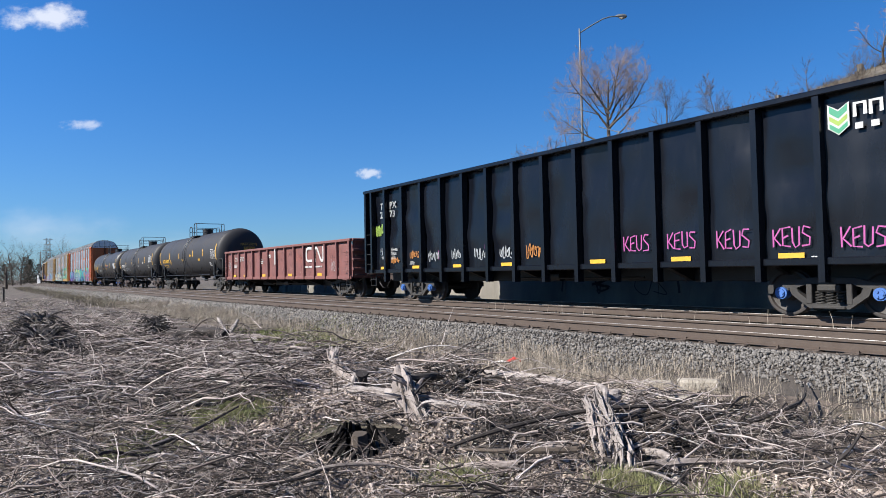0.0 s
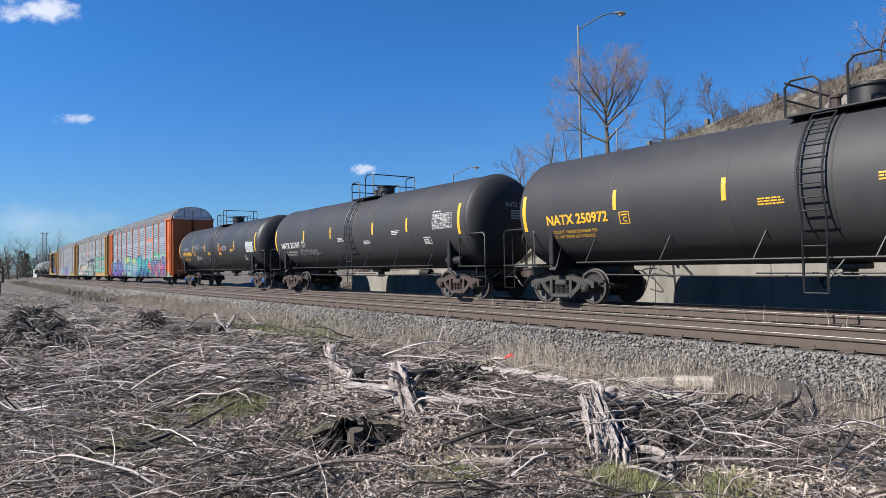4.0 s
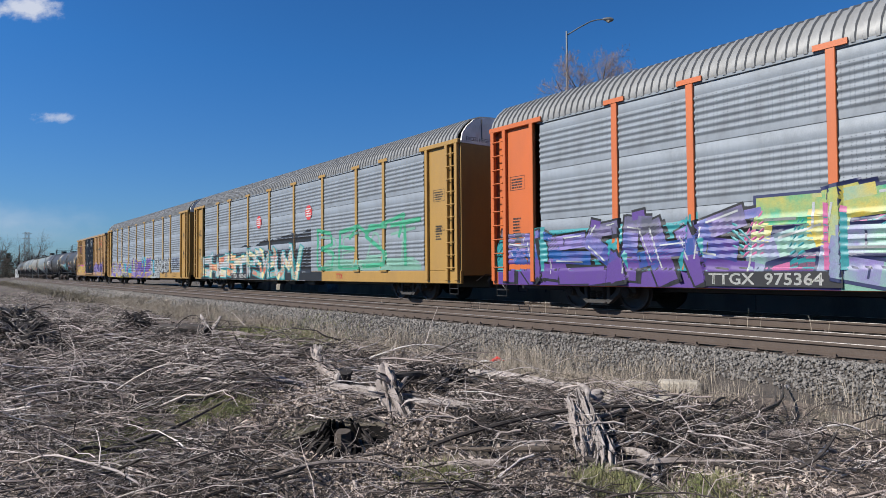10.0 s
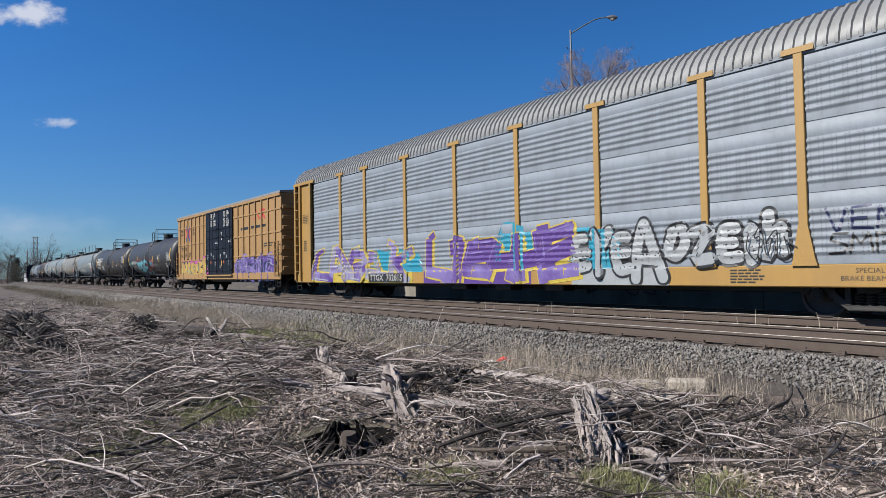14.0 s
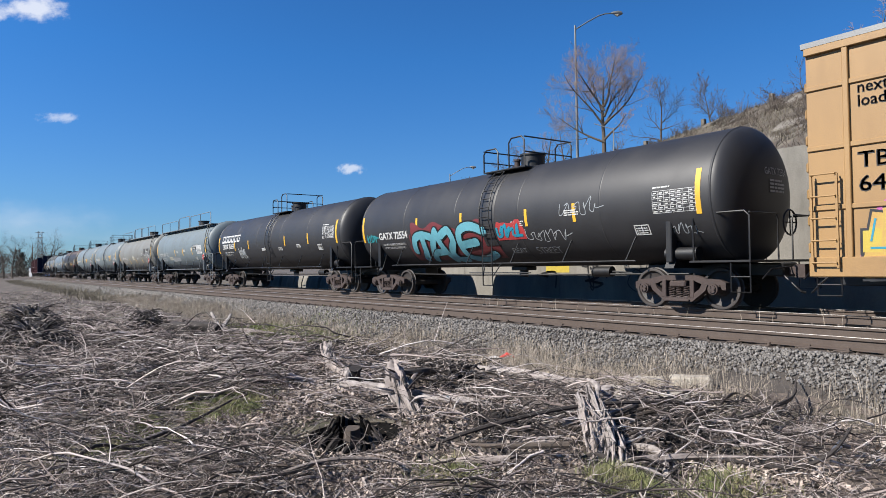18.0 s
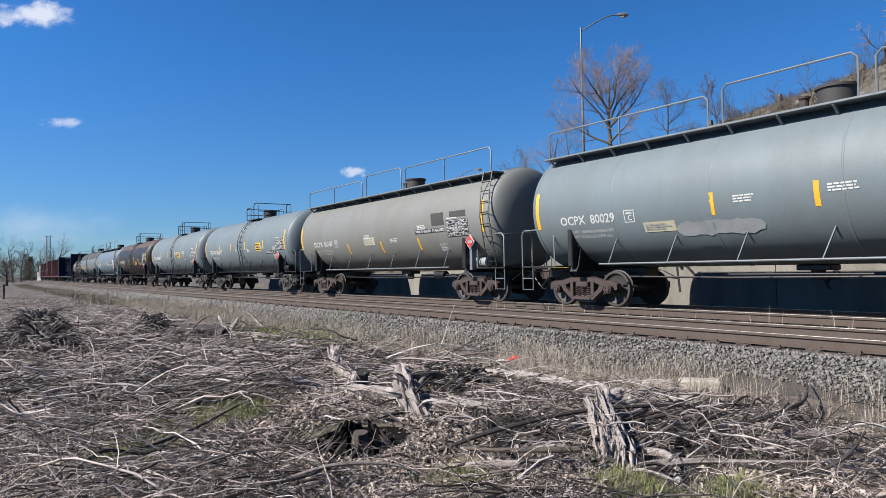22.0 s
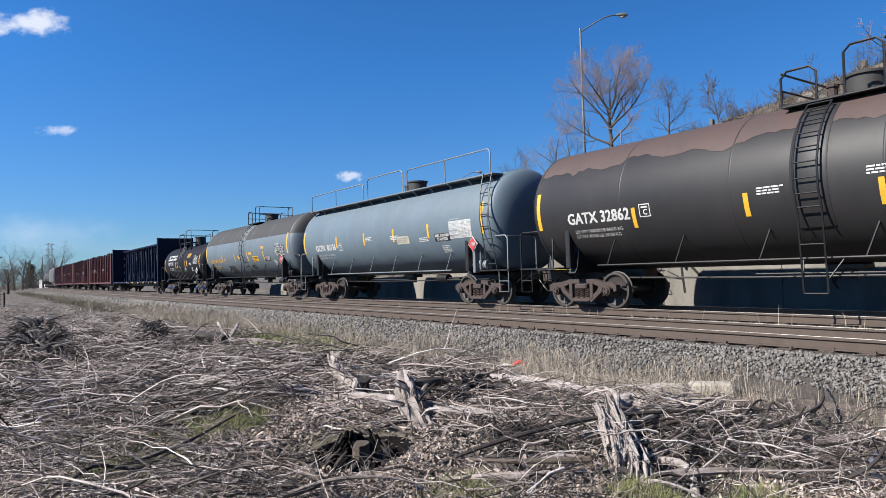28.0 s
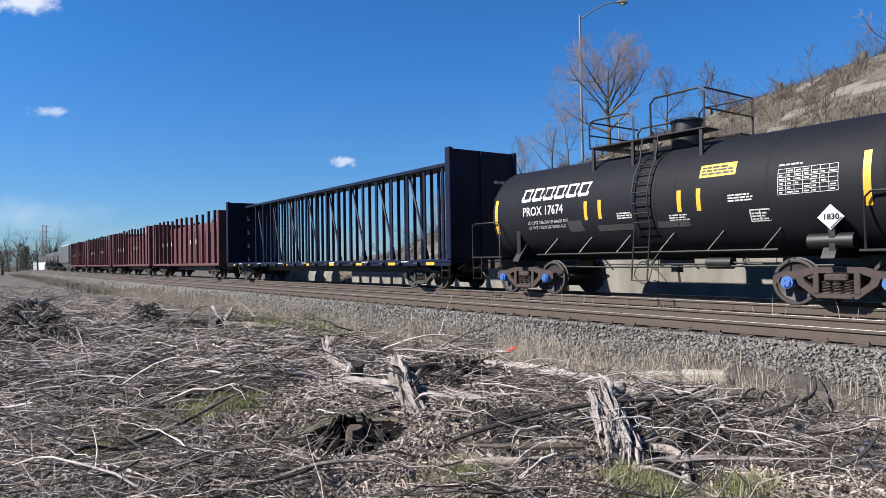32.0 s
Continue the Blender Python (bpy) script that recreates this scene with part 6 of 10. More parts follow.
for i in range(6):
    u = 7.84 + i * 0.26
    if abs(u + 0.1 - 8.444) < 0.16:
        continue
    m_stroke(g, lay, [(u, 3.62), (u, 3.86), (u + 0.17, 3.86), (u + 0.17, 3.64)], 0.065)
    m_rect(g, lay, u, 3.40, 0.13, 0.11)
part("owner_mark", g, DECAL_WHITE, body, "white block logo in two rows")

# oxide red low gondola
car, tc, hb, body, y = ribbed_gondola(-39.51, -26.11, 2.05, 0.80, 2.36, 15, CN_RED, "weathered oxide-red low gondola with dented ribs", "gondola_car", False, seed=6)
bogies(car, tc, TRUCK_GREY)
lay = on_plane(-y, 0.03)
bay = (2 * hb - 0.24) / 14
g = Geo()
m_text(g, lay, "CN 136730", -hb + 1.6, 1.82, 0.24, bold=0.012, squeeze=0.95)
rnd = random.Random(3)
m_bars(g, lay, rnd, -hb + 1.5, 1.45, 0.6, 0.22, 3)
m_bars(g, lay, rnd, -hb + 5.8, 1.6, 0.5, 0.3, 3)
m_bars(g, lay, rnd, -hb + 7.0, 1.9, 0.4, 0.2, 2)
part("stencil", g, DECAL_WHITE, body, "white stencilled markings")
g = Geo()
u = 3.68
m_stroke(g, on_plane(-y, 0.03), curve_through([(u + 0.62, 2.20), (u + 0.18, 2.20), (u + 0.03, 2.08), (u + 0.03, 1.76), (u + 0.18, 1.63), (u + 0.66, 1.63)], 5), 0.115)
m_stroke(g, on_plane(-y, 0.03), curve_through([(u + 0.98, 1.56), (u + 0.98, 2.1), (u + 1.10, 2.2), (u + 1.25, 2.12), (u + 1.58, 1.68), (u + 1.72, 1.60), (u + 1.83, 1.72), (u + 1.83, 2.24)], 5), 0.115)
m_bars(g, lay, rnd, u - 0.15, 1.29, 2.02, 0.12, 1)
part("owner_mark", g, DECAL_WHITE, body, "white looping logo")
for u in (-6.6, -4.83, -1.82, 1.74, 5.13):
    g = Geo()
    m_rect(g, lay, u - 0.23, 0.93, 0.45, 0.12)
    part("reflector", g, DECAL_YELLOW, body, "yellow reflector")
tag(body, lay, -hb + 0.5, 1.2, 0.7, 0.85, "white", 71, 3, 0.025)
tag(body, lay, 2.5, 1.55, 0.75, 0.5, "coral", 72, 3, 0.009)
rnd = random.Random(14)
scuff = on_plane(-y, 0.006)
for count, thick, paint_, label in ((210, 0.022, STEEL_BLACK, "dark scrapes in the red paint"), (120, 0.014, RUST_PALE, "pale rubbed scratches in the red paint")):
    g = Geo()
    for i in range(count):
        u = -hb + 0.3 + bay * (rnd.randrange(14) + 0.5 + rnd.gauss(0, 0.2))
        v = min(2.2, max(0.98, rnd.gauss(1.5, 0.35)))
        a = rnd.gauss(1.2, 0.7)
        l_ = rnd.uniform(0.05, 0.28)
        m_stroke(g, scuff, [(u, v), (u + 0.4 * math.cos(a) * l_, min(2.28, v + 0.6 * math.sin(a) * l_)), (u + math.cos(a) * l_, min(2.3, v + math.sin(a) * l_))], rnd.uniform(0.006, thick))
    tagged(part("scrape", g, paint_, body, label), kind="stuff")
tag(body, lay, hb - 1.9, 1.1, 0.7, 0.7, "white", 73, 3, 0.02)
part("white_stripe", Geo().box(-0.06, 0.06, -y - 0.125, -y - 0.118, 1.54, 2.33), DECAL_WHITE, body, "white painted rib")


def art_natx(car, tank, lay, x0, x1, zc):
    tag(tank, lay, -5.05, 1.66, 1.9, 0.36, "grey", 81, 6, 0.028)


def art_utlx(car, tank, lay, x0, x1, zc):
    tag(tank, lay, -6.85, 2.45, 1.2, 0.25, "grey", 82, 6, 0.018)
    tag(tank, lay, -4.2, 2.4, 1.2, 0.42, "grey", 84, 4, 0.022)
    tag(tank, lay, -2.3, 2.5, 0.5, 0.22, "grey", 85, 4, 0.015)
    tag(tank, lay, -3.85, 1.70, 1.15, 0.36, "white", 83, 4, 0.04)
    tag(tank, lay, -1.1, 1.55, 0.3, 0.35, "grey", 86, 2, 0.015)
    g = Geo()
    for k in range(4):
        m_stroke(g, lay, [(1.62 + 0.125 * k, 2.31), (1.66 + 0.125 * k, 2.46), (1.73 + 0.125 * k, 2.46), (1.69 + 0.125 * k, 2.32)], 0.035)
    m_rect(g, lay, 1.6, 2.275, 0.5, 0.02)
    part("maker_mark", g, DECAL_ORANGE, tank, "orange slanted part of the product logo")
    for w_, h_, lift, m in ((0.38, 0.12, 0.0, DECAL_YELLOW), (0.35, 0.095, 0.004, SPRAY["blue"])):
        g = Geo()
        g.add([lay(2.40 + w_ * math.copysign(abs(math.cos(6.283 * k / 24)) ** 0.6, math.cos(6.283 * k / 24)), 2.395 + h_ * math.sin(6.283 * k / 24), lift) for k in range(24)], [tuple(range(24))])
        part("maker_mark", g, m, tank, "oval part of the product logo")


def art_gatx(car, tank, lay, x0, x1, zc):
    backdrop(tank, lay, -4.35, 1.05, 4.75, 1.5, "maroon", 90, 4)
    bubble(tank, on_tank(1.53, zc, 0.006), -4.15, 0.93, 4.2, 1.45, (((0.02, 0.42), (0.07, 0.74), (0.18, 0.82), (0.29, 0.76)), ((0.18, 0.74), (0.16, 0.42), (0.10, 0.16)), ((0.22, 0.12), (0.29, 0.52), (0.37, 0.88)), ((0.38, 0.84), (0.42, 0.46), (0.47, 0.08)), ((0.29, 0.34), (0.42, 0.37)),
        ((0.44, 0.78), (0.54, 0.88), (0.58, 0.64), (0.51, 0.36), (0.53, 0.12), (0.62, 0.10)), ((0.97, 0.80), (0.82, 0.93), (0.69, 0.84), (0.66, 0.50), (0.69, 0.18), (0.84, 0.09), (1.0, 0.24)), ((0.69, 0.52), (0.86, 0.57))), "ice", "black", 0.27, 0.05)
    backdrop(tank, lay, 0.4, 1.75, 1.3, 0.62, "red", 99, 3)
    tag(tank, on_tank(1.53, zc, 0.012), 0.5, 1.8, 1.0, 0.42, "cyan", 92, 3, 0.085)
    outline_piece(tank, lay, 0.85, 1.28, 0.62, 0.17, "BEAT", "grey", 101, 0.022)
    outline_piece(tank, lay, 1.85, 1.22, 0.95, 0.22, "STREET", "grey", 102, 0.022)
    tag(tank, lay, x0 + 0.3, 1.95, 0.8, 0.4, "teal", 93, 4, 0.05)
    tag(tank, lay, 1.7, 1.65, 1.6, 0.42, "white", 97, 5, 0.022)
    tag(tank, lay, 3.1, 2.28, 1.4, 0.5, "grey", 94, 4, 0.02)
    tag(tank, lay, 6.3, 1.62, 0.8, 0.3, "grey", 95, 4, 0.02)


def art_prox(car, tank, lay, x0, x1, zc):
    tag(tank, lay, -4.55, 1.58, 1.0, 0.72, "white", 96, 4, 0.05)
    tag(tank, lay, -4.5, 1.62, 0.95, 0.6, "grey", 99, 5, 0.03)


def art_cloud(car, tank, lay, x0, x1, zc):
    g = Geo()
    rnd = random.Random(5)
    for i in range(7):
        cu, n = -1.95 + i * 0.24, 12
        g.add([lay(cu + 0.3 * math.cos(6.283 * k / n), 1.79 + 0.17 * math.sin(6.283 * k / n) * rnd.uniform(0.8, 1.2), 0.0005 * i) for k in range(n)], [tuple(range(n))])
    part("paint_patch", g, DECAL_GREY, tank, "pale overpainted patch")


tank_car(-57.35, -43.78, 1.53, 2.53, TANK_CHARCOAL, "charcoal grey pressure tank car with yellow stencils", "NATX 250972", DECAL_YELLOW, seed=11, trucks=TRUCK_GREY, mark_at=(-6.87, 2.10, 0.25, 2.1), plate=(-4.4, 2.0), stripes=((-4.51, 2.6), (-1.65, 2.57), (2.14, 2.6), (4.6, 2.6)), table=(6.38, 2.14))
tank_car(-75.79, -62.09, 1.53, 2.53, TANK_CHARCOAL, "charcoal grey tank car with white stencils and a scrawl", "NATX 251347", seed=12, trucks=TRUCK_BROWN, art=art_natx, data=True, mark_at=(-7.12, 2.05, 0.26, 2.18), plate=(-4.66, 2.06), stripes=((-4.39, 2.58), (-1.6, 2.56), (2.05, 2.56), (4.5, 2.56)))
tank_car(-94.49, -80.54, 1.53, 2.53, TANK_BLACK, "black tank car with yellow stencils and grey scrawls", "UTLX 670046", DECAL_YELLOW, seed=13, art=art_utlx, trucks=TRUCK_BROWN, caps=CAP_BLUE, mark_at=(-7.07, 2.07, 0.27, 2.18), plate=(-4.2, 2.05), stripes=((-4.58, 2.53), (-1.6, 2.52), (1.28, 2.52), (4.27, 2.5)), table=(6.25, 2.07), white_table=True)


# -- auto racks --
def autorack(tl, tr, accent, label, mark, art, seed):
    rnd = random.Random(seed)
    car, tc, half = start_car("autorack_car", label, "autorack car", tl, tr, 4.37)
    hb = 13.75
    y = 1.50
    z0, z1 = 1.02, 5.02
    # flat deck underneath
    part("deck_sill", Geo().box(-hb, hb, -y, -y + 0.12, 0.60, z0, 0.02).box(-hb, hb, y - 0.12, y, 0.60, z0, 0.02).box(-hb, hb, -y + 0.12, y - 0.12, 0.86, 1.0), accent, car)
    part("centre_sill", Geo().box(-hb, hb, -0.35, 0.35, 0.45, 0.855, 0.02), STEEL_BLACK, car)
    # inner shell keeps the daylight out
    part("inner_shell", Geo().box(-hb + 1.9, hb - 1.9, -y + 0.16, -y + 0.18, z0, z1).box(-hb + 1.9, hb - 1.9, y - 0.18, y - 0.16, z0, z1), GALV, car)
    # corrugated side panels, three high in each bay
    posts = list(RACK_POSTS)
    rows = 3
    ph = (z1 - z0) / rows
    prof = [(0.0, 0.0)]
    for i in range(49):
        q = 0.10 + 0.67 * i / 48
        prof.append((q * ph, RIB * (1 - math.cos(2 * math.pi * q * 9)) / 2))
    prof += [(0.78 * ph, 0.006), (ph - 0.02, 0.006), (ph - 0.012, -0.004)]
    kinds = {}
    sides = [part("side", Geo().box(-11.85, 11.85, s * y - 0.02, s * y + 0.02, z1 - 0.06, z1, 0.005), GALV, car) for s in (-1, 1)]
    for s, sd in zip((-1, 1), sides):
        for xa, xb in zip(posts, posts[1:]):
            bw = round(xb - xa, 2)
            if bw not in kinds:
                kinds[bw] = Geo().grid([[(x, -w_, z) for x in (0.07, bw - 0.07)] for z, w_ in prof]).mesh("side_panel", 60)
                kinds[bw].materials.append(GALV)
            for r_ in range(rows):
                zz = z0 + r_ * ph + 0.004 + rnd.uniform(-0.002, 0.002)
                part("panel", kinds[bw], None, sd, at=pose(xa, -(y - 0.02), zz) if s < 0 else pose(xb, y - 0.02, zz, 0, 0, 180))
            if s < 0:
                g = Geo()
                for r_ in range(rows):
                    for k in range(int(bw * 8)):
                        for zq in np.arange(0.12, 0.77, 0.041):
                            x = xa + 0.16 + (bw - 0.32) * (k + (0.3 if k % 2 else 0)) / int(bw * 8)
                            z_ = z0 + r_ * ph + zq * ph
                            yy = -(y - 0.02) - RIB * (1 - math.cos(2 * math.pi * zq * 9)) / 2 - 0.003
                            g.add([(x - 0.008, yy, z_), (x + 0.008, yy, z_), (x + 0.008, yy, z_ + 0.017), (x - 0.008, yy, z_ + 0.017)], [(0, 1, 2, 3)])
                tagged(part("perforation", g, DECAL_BLACK, sd, "rows of small round holes"), kind="stuff")
        for x in posts[1:-1]:
            yy = sorted((s * (y - 0.02), s * (y + 0.05)))
            part("post", Geo().box(x - 0.085, x + 0.085, yy[0], yy[1], z0, z1, 0.01), accent, sd)
            foot = [(x - 0.24, z0 - 0.02), (x + 0.24, z0 - 0.02), (x + 0.20, z0 + 0.12), (x + 0.086, z0 + 0.75), (x - 0.086, z0 + 0.75), (x - 0.20, z0 + 0.12)]
            if abs(x) > 7:
                part("post_foot", Geo().prism(foot, "y", yy[0] - 0.006 * (s < 0), yy[1] + 0.006 * (s > 0)), accent, sd)
            part("post_cap", Geo().prism([(x - 0.30, z1 - 0.02), (x + 0.30, z1 - 0.02), (x + 0.30, z1 + 0.09), (x - 0.30, z1 + 0.09)], "y", yy[0] - 0.012 * (s < 0), yy[1] + 0.012 * (s > 0)), accent, sd)
    rack_lay = on_rack(y, z0, ph, posts)
    # end bays of plain sheet, ladders
    for s in (-1, 1):
        xx = sorted((s * (hb - 1.75), s * (hb - 0.45)))
        for q in (-1, 1):
            yy = sorted((q * (y - 0.05), q * y))
            part("end_sheet", Geo().box(xx[0], xx[1], yy[0], yy[1], z0, z1, 0.01), accent, car)
            xe = sorted((s * (hb - 0.44), s * (hb - 0.07)))
            ye = sorted((q * (y - 0.14), q * (y - 0.10)))
            part("ladder_bay_sheet", Geo().box(xe[0], xe[1], ye[0], ye[1], z0, z1), accent, car)
            pp = sorted((q * (y - 0.02), q * (y + 0.10)))
            for xq in (s * (hb - 1.72), s * (hb - 0.62), s * (hb - 0.12)):
                part("end_post", Geo().box(xq - 0.07, xq + 0.07, pp[0], pp[1], 0.7, z1 + 0.02, 0.012), accent, car)
            xt = sorted((s * (hb - 2.1), s * hb))
            part("end_header", Geo().box(xt[0], xt[1], pp[0], pp[1] + 0.01, z1 - 0.02, z1 + 0.12, 0.015), accent, car)
        rungs(car, s * (hb - 0.37), -y - 0.05, 1.0, z1 - 0.1, 0.42, 0.40, 0.018, accent)
        # end doors, two leaves, white above
        for q in (-1, 1):
            yy = sorted((q * 0.02, q * (y - 0.04)))
            xd = sorted((s * (hb - 0.06), s * hb))
            part("end_door", Geo().box(xd[0], xd[1], yy[0], yy[1], 0.98, 5.02, 0.01), accent, car)
            zt = 6.02
            poly = [(0.02, 5.024), (1.44, 5.024), (1.38, 5.34), (1.18, 5.60), (0.90, 5.82), (0.50, 5.93), (0.02, 5.95)]
            part("door_top", Geo().prism([(q * a, b) for a, b in poly], "x", xd[0], xd[1]), WHITE_PAINT, car, "white upper door leaf")
            part("door_rod", Geo().cyl((s * (hb + 0.03), q * 0.62, 5.2), (s * (hb + 0.03), q * 0.62, 5.85), 0.015, 6).cyl((s * (hb + 0.03), q * 0.08, 1.3), (s * (hb + 0.03), q * 0.08, 5.0), 0.018, 6), STEEL_BLACK, car)
        g = Geo()
        if s > 0:
            m_text(g, on_end(hb), "EXCESS HEIGHT CAR", -1.25, 5.12, 0.12, squeeze=0.85)
            m_text(g, on_end(hb), "EXCESS HEIGHT CAR", 0.1, 5.12, 0.12, squeeze=0.85)
            part("stencil", g, DECAL_BLACK, car, "black stencil on the white door top")
    # ribbed roof
    half_sect = [(1.50, 5.0), (1.52, 5.07), (1.45, 5.30), (1.26, 5.56), (0.98, 5.80), (0.55, 5.94)]
    sect = [(-a, b) for a, b in half_sect] + [(0.0, 5.98)] + half_sect[::-1]
    n = 136
    rows_ = []
    for i in range(n):
        xq = -hb + 0.02 + (2 * hb - 0.04) * i / n
        w_ = (2 * hb - 0.04) / n
        for dx, o in ((0, 0.0), (0.03, 0.036), (0.13, 0.036), (0.16, 0.0)):
            k = 1 + o / 1.6
            rows_.append([(xq + dx * w_ / 0.326, yy * k, 5.0 + (zz - 5.0) * 1.0 + (o if zz > 5.05 else 0)) for yy, zz in sect])
    roof = part("roof", Geo().grid(rows_), ROOF_METAL, car, "pale ribbed metal roof", sharp=50)
    # stencils, number board
    lay = on_plane(-y)
    g = Geo()
    m_rect(g, on_plane(-y, 0.046), -6.95, 0.66, 2.7, 0.3)
    nb = part("number_board", g, DECAL_BLACK, car, "black number panel on the sill")
    g = Geo()
    m_text(g, on_plane(-y, 0.050), mark, -6.85, 0.70, 0.22, bold=0.01, squeeze=1.15)
    part("reporting_mark", g, DECAL_WHITE, nb)
    g = Geo()
    for s in (-1, 1):
        u = s * (hb - 1.1) - 0.25
        m_bars(g, lay, rnd, u, 3.3, 0.5, 0.3, 4)
        m_bars(g, lay, rnd, u + 0.05, 2.0, 0.35, 0.5, 6)
    for s in (-1, 1):
        u = s * (hb - 1.1) - 0.26
        for a, b, w_, h_ in ((u - 0.05, 3.26, 0.6, 0.012), (u - 0.05, 3.64, 0.6, 0.012), (u - 0.05, 3.26, 0.012, 0.39), (u + 0.54, 3.26, 0.012, 0.39)):
            m_rect(g, lay, a, b, w_, h_)
    m_text(g, lay, "DECK", hb - 1.22, 2.40, 0.08)
    m_text(g, lay, "CLEARANCE", hb - 1.35, 2.28, 0.08)
    part("stencil", g, DECAL_BLACK, car, "small black stencils")
    for i in range(3):
        part("brake_gear", Geo().box(-2.2 + i * 2.1, -1.5 + i * 2.1, -1.1, -0.6, 0.42, 0.7, 0.03), STEEL_BLACK, car)
    for x in (-hb + 0.37, hb - 0.37):
        sill_step(car, x, 0.28, 0.62, y=-1.48)
    bogies(car, tc, TRUCK_GREY)
    coupler_parts(car, half)
    art(car, hb, y, rack_lay)
    return car


def art_orange(car, hb, y, lay):
    for u, w, c in ((-13.5, 9.2, "purple"), (-4.3, 4.6, "mint"), (0.3, 5.6, "navy"), (5.9, 7.6, "mint")):
        sill_band(car, y, u, w, c)
    backdrop(car, lay, -13.6, 0.98, 7.7, 1.35, "teal", 300)
    piece(car, lay, -13.2, 0.68, 7.1, 1.4, "RUESAHE", ["slate", "violet", "blue", "purple", "purple"], "black", "", 301, weight=0.42, thin=0.05, lean=0.0, grade=True)
    backdrop(car, lay, -6.1, 0.98, 6.9, 1.45, "pink", 307)
    backdrop(car, on_rack(y, 1.02, 4.0 / 3, RACK_POSTS), -5.2, 0.98, 4.4, 1.2, "teal", 308)
    piece(car, lay, -5.9, 0.62, 6.3, 1.7, "PEHR", ["green", "yellow", "mint", "violet", "mint"], "navy", "", 302, weight=0.38, thin=0.06, grade=True)
    backdrop(car, lay, 0.3, 0.98, 6.2, 1.35, "green", 309)
    piece(car, lay, 0.55, 0.60, 4.5, 1.6, "BVG", ["cyan", "teal", "cyan", "blue", "navy"], "black", "", 303, weight=0.42, thin=0.08, drop=0.3, grade=True)
    backdrop(car, lay, 6.3, 0.98, 5.4, 1.7, "green", 310)
    piece(car, lay, 6.2, 0.62, 5.5, 1.55, "KHEHK", ["cyan", "blue", "red", "blue", "navy"], "maroon", "", 304, weight=0.42, thin=0.06, drop=0.2, grade=True)
    piece(car, lay, 5.3, 1.25, 0.7, 0.7, "S", ["coral"], "maroon", "", 311, weight=0.3, shine="", drop=0)
    tag(car, lay, hb - 3.4, 1.3, 0.9, 1.1, "white", 305, 3, 0.03)
    tag(car, on_plane(-y - 0.07), hb - 1.3, 1.4, 0.6, 1.0, "coral", 306, 3, 0.02)
    g = Geo()
    u = 4.55
    for i in range(4):
        s = u + i * 0.60
        m_stroke(g, lay, [(s + 0.02, 3.62), (s + 0.12, 3.84), (s + 0.52, 3.84)], 0.075, 0.01)
        m_stroke(g, lay, [(s + 0.08, 3.73), (s + 0.46, 3.73), (s + 0.42, 3.62), (s + 0.04, 3.62)], 0.065, 0.012)
    part("owner_mark", g, DECAL_ORANGE, car, "slanted orange block logo")
    g = Geo()
    m_rect(g, lay, 4.5, 3.49, 2.5, 0.05)
    part("owner_mark_line", g, SPRAY["navy"], car, "dark line under the logo")


def octagon(car, lay, u, v, r_):
    g = Geo()
    g.add([lay(u + r_ * math.cos(math.pi / 8 + k * math.pi / 4), v + r_ * math.sin(math.pi / 8 + k * math.pi / 4)) for k in range(8)], [tuple(range(8))])
    b = part("owner_mark", g, DECAL_RED, car, "red octagon logo")
    g = Geo()
    m_bars(g, lambda a, c, k=0.0: (lay(a, c, 0.004)), random.Random(8), u - r_ * 0.7, v - r_ * 0.6, r_ * 1.6, r_ * 1.25, 4)
    part("logo_line", g, DECAL_WHITE, b)


def art_kansas(car, hb, y, lay):
    rows = []
    for i in range(158):
        u = -hb + 1.2 + i * 0.1
        hi = 1.85 + 0.022 * i * 0.3 + 0.2 * noise.noise(Vector((u * 0.7, 3, 0))) + 0.1 * noise.noise(Vector((u * 3, 3, 0)))
        rows.append([lay(u, 0.62 + (hi - 0.62) * j / 48, 0.004) for j in range(49)])
    part("spray_backdrop", Geo().grid(rows), SPRAY["black"], car, "black sprayed backdrop")
    for u, w, c in ((-12.4, 7.6, "grey"), (-4.4, 7.0, "grey"), (2.6, 1.6, "black")):
        sill_band(car, y, u, w, c)
    piece(car, lay, -12.1, 0.64, 7.3, 1.45, "CHEST", ["white", "grey", "white", "coral", "cream"], "teal", "", 311, weight=0.24, shine="coral", drop=0.06, thin=0.06)
    piece(car, lay, -4.3, 0.60, 6.3, 1.5, "PSYEUMV", ["white", "grey", "cream", "white", "coral", "mint"], "teal", "", 312, weight=0.25, shine="coral", drop=0.06, thin=0.055)
    backdrop(car, lay, 4.3, 1.05, 7.3, 0.5, "mint", 315, 6)
    outline_piece(car, lay, 3.5, 1.12, 8.2, 1.6, "BEST", "green", 313, 0.16)
    outline_piece(car, lay, 4.0, 1.15, 7.4, 1.3, "BEAT", "mint", 314, 0.10)
    g = Geo()
    m_stroke(g, lay, [(6.6, 2.3), (7.4, 2.75), (7.9, 2.5), (10.6, 3.0), (10.2, 2.2)], 0.14, 0.012)
    part("spray_line", g, SPRAY["green"], car, "green sprayed flourish")
    octagon(car, on_plane(-y - 0.01), -2.87, 3.55, 0.34)
    octagon(car, on_plane(-y - 0.01), 2.95, 3.62, 0.34)
    g = Geo()
    m_text(g, on_plane(-y), "TTX", 5.5, 0.72, 0.2, bold=0.012)
    part("stencil", g, DECAL_RED, car)


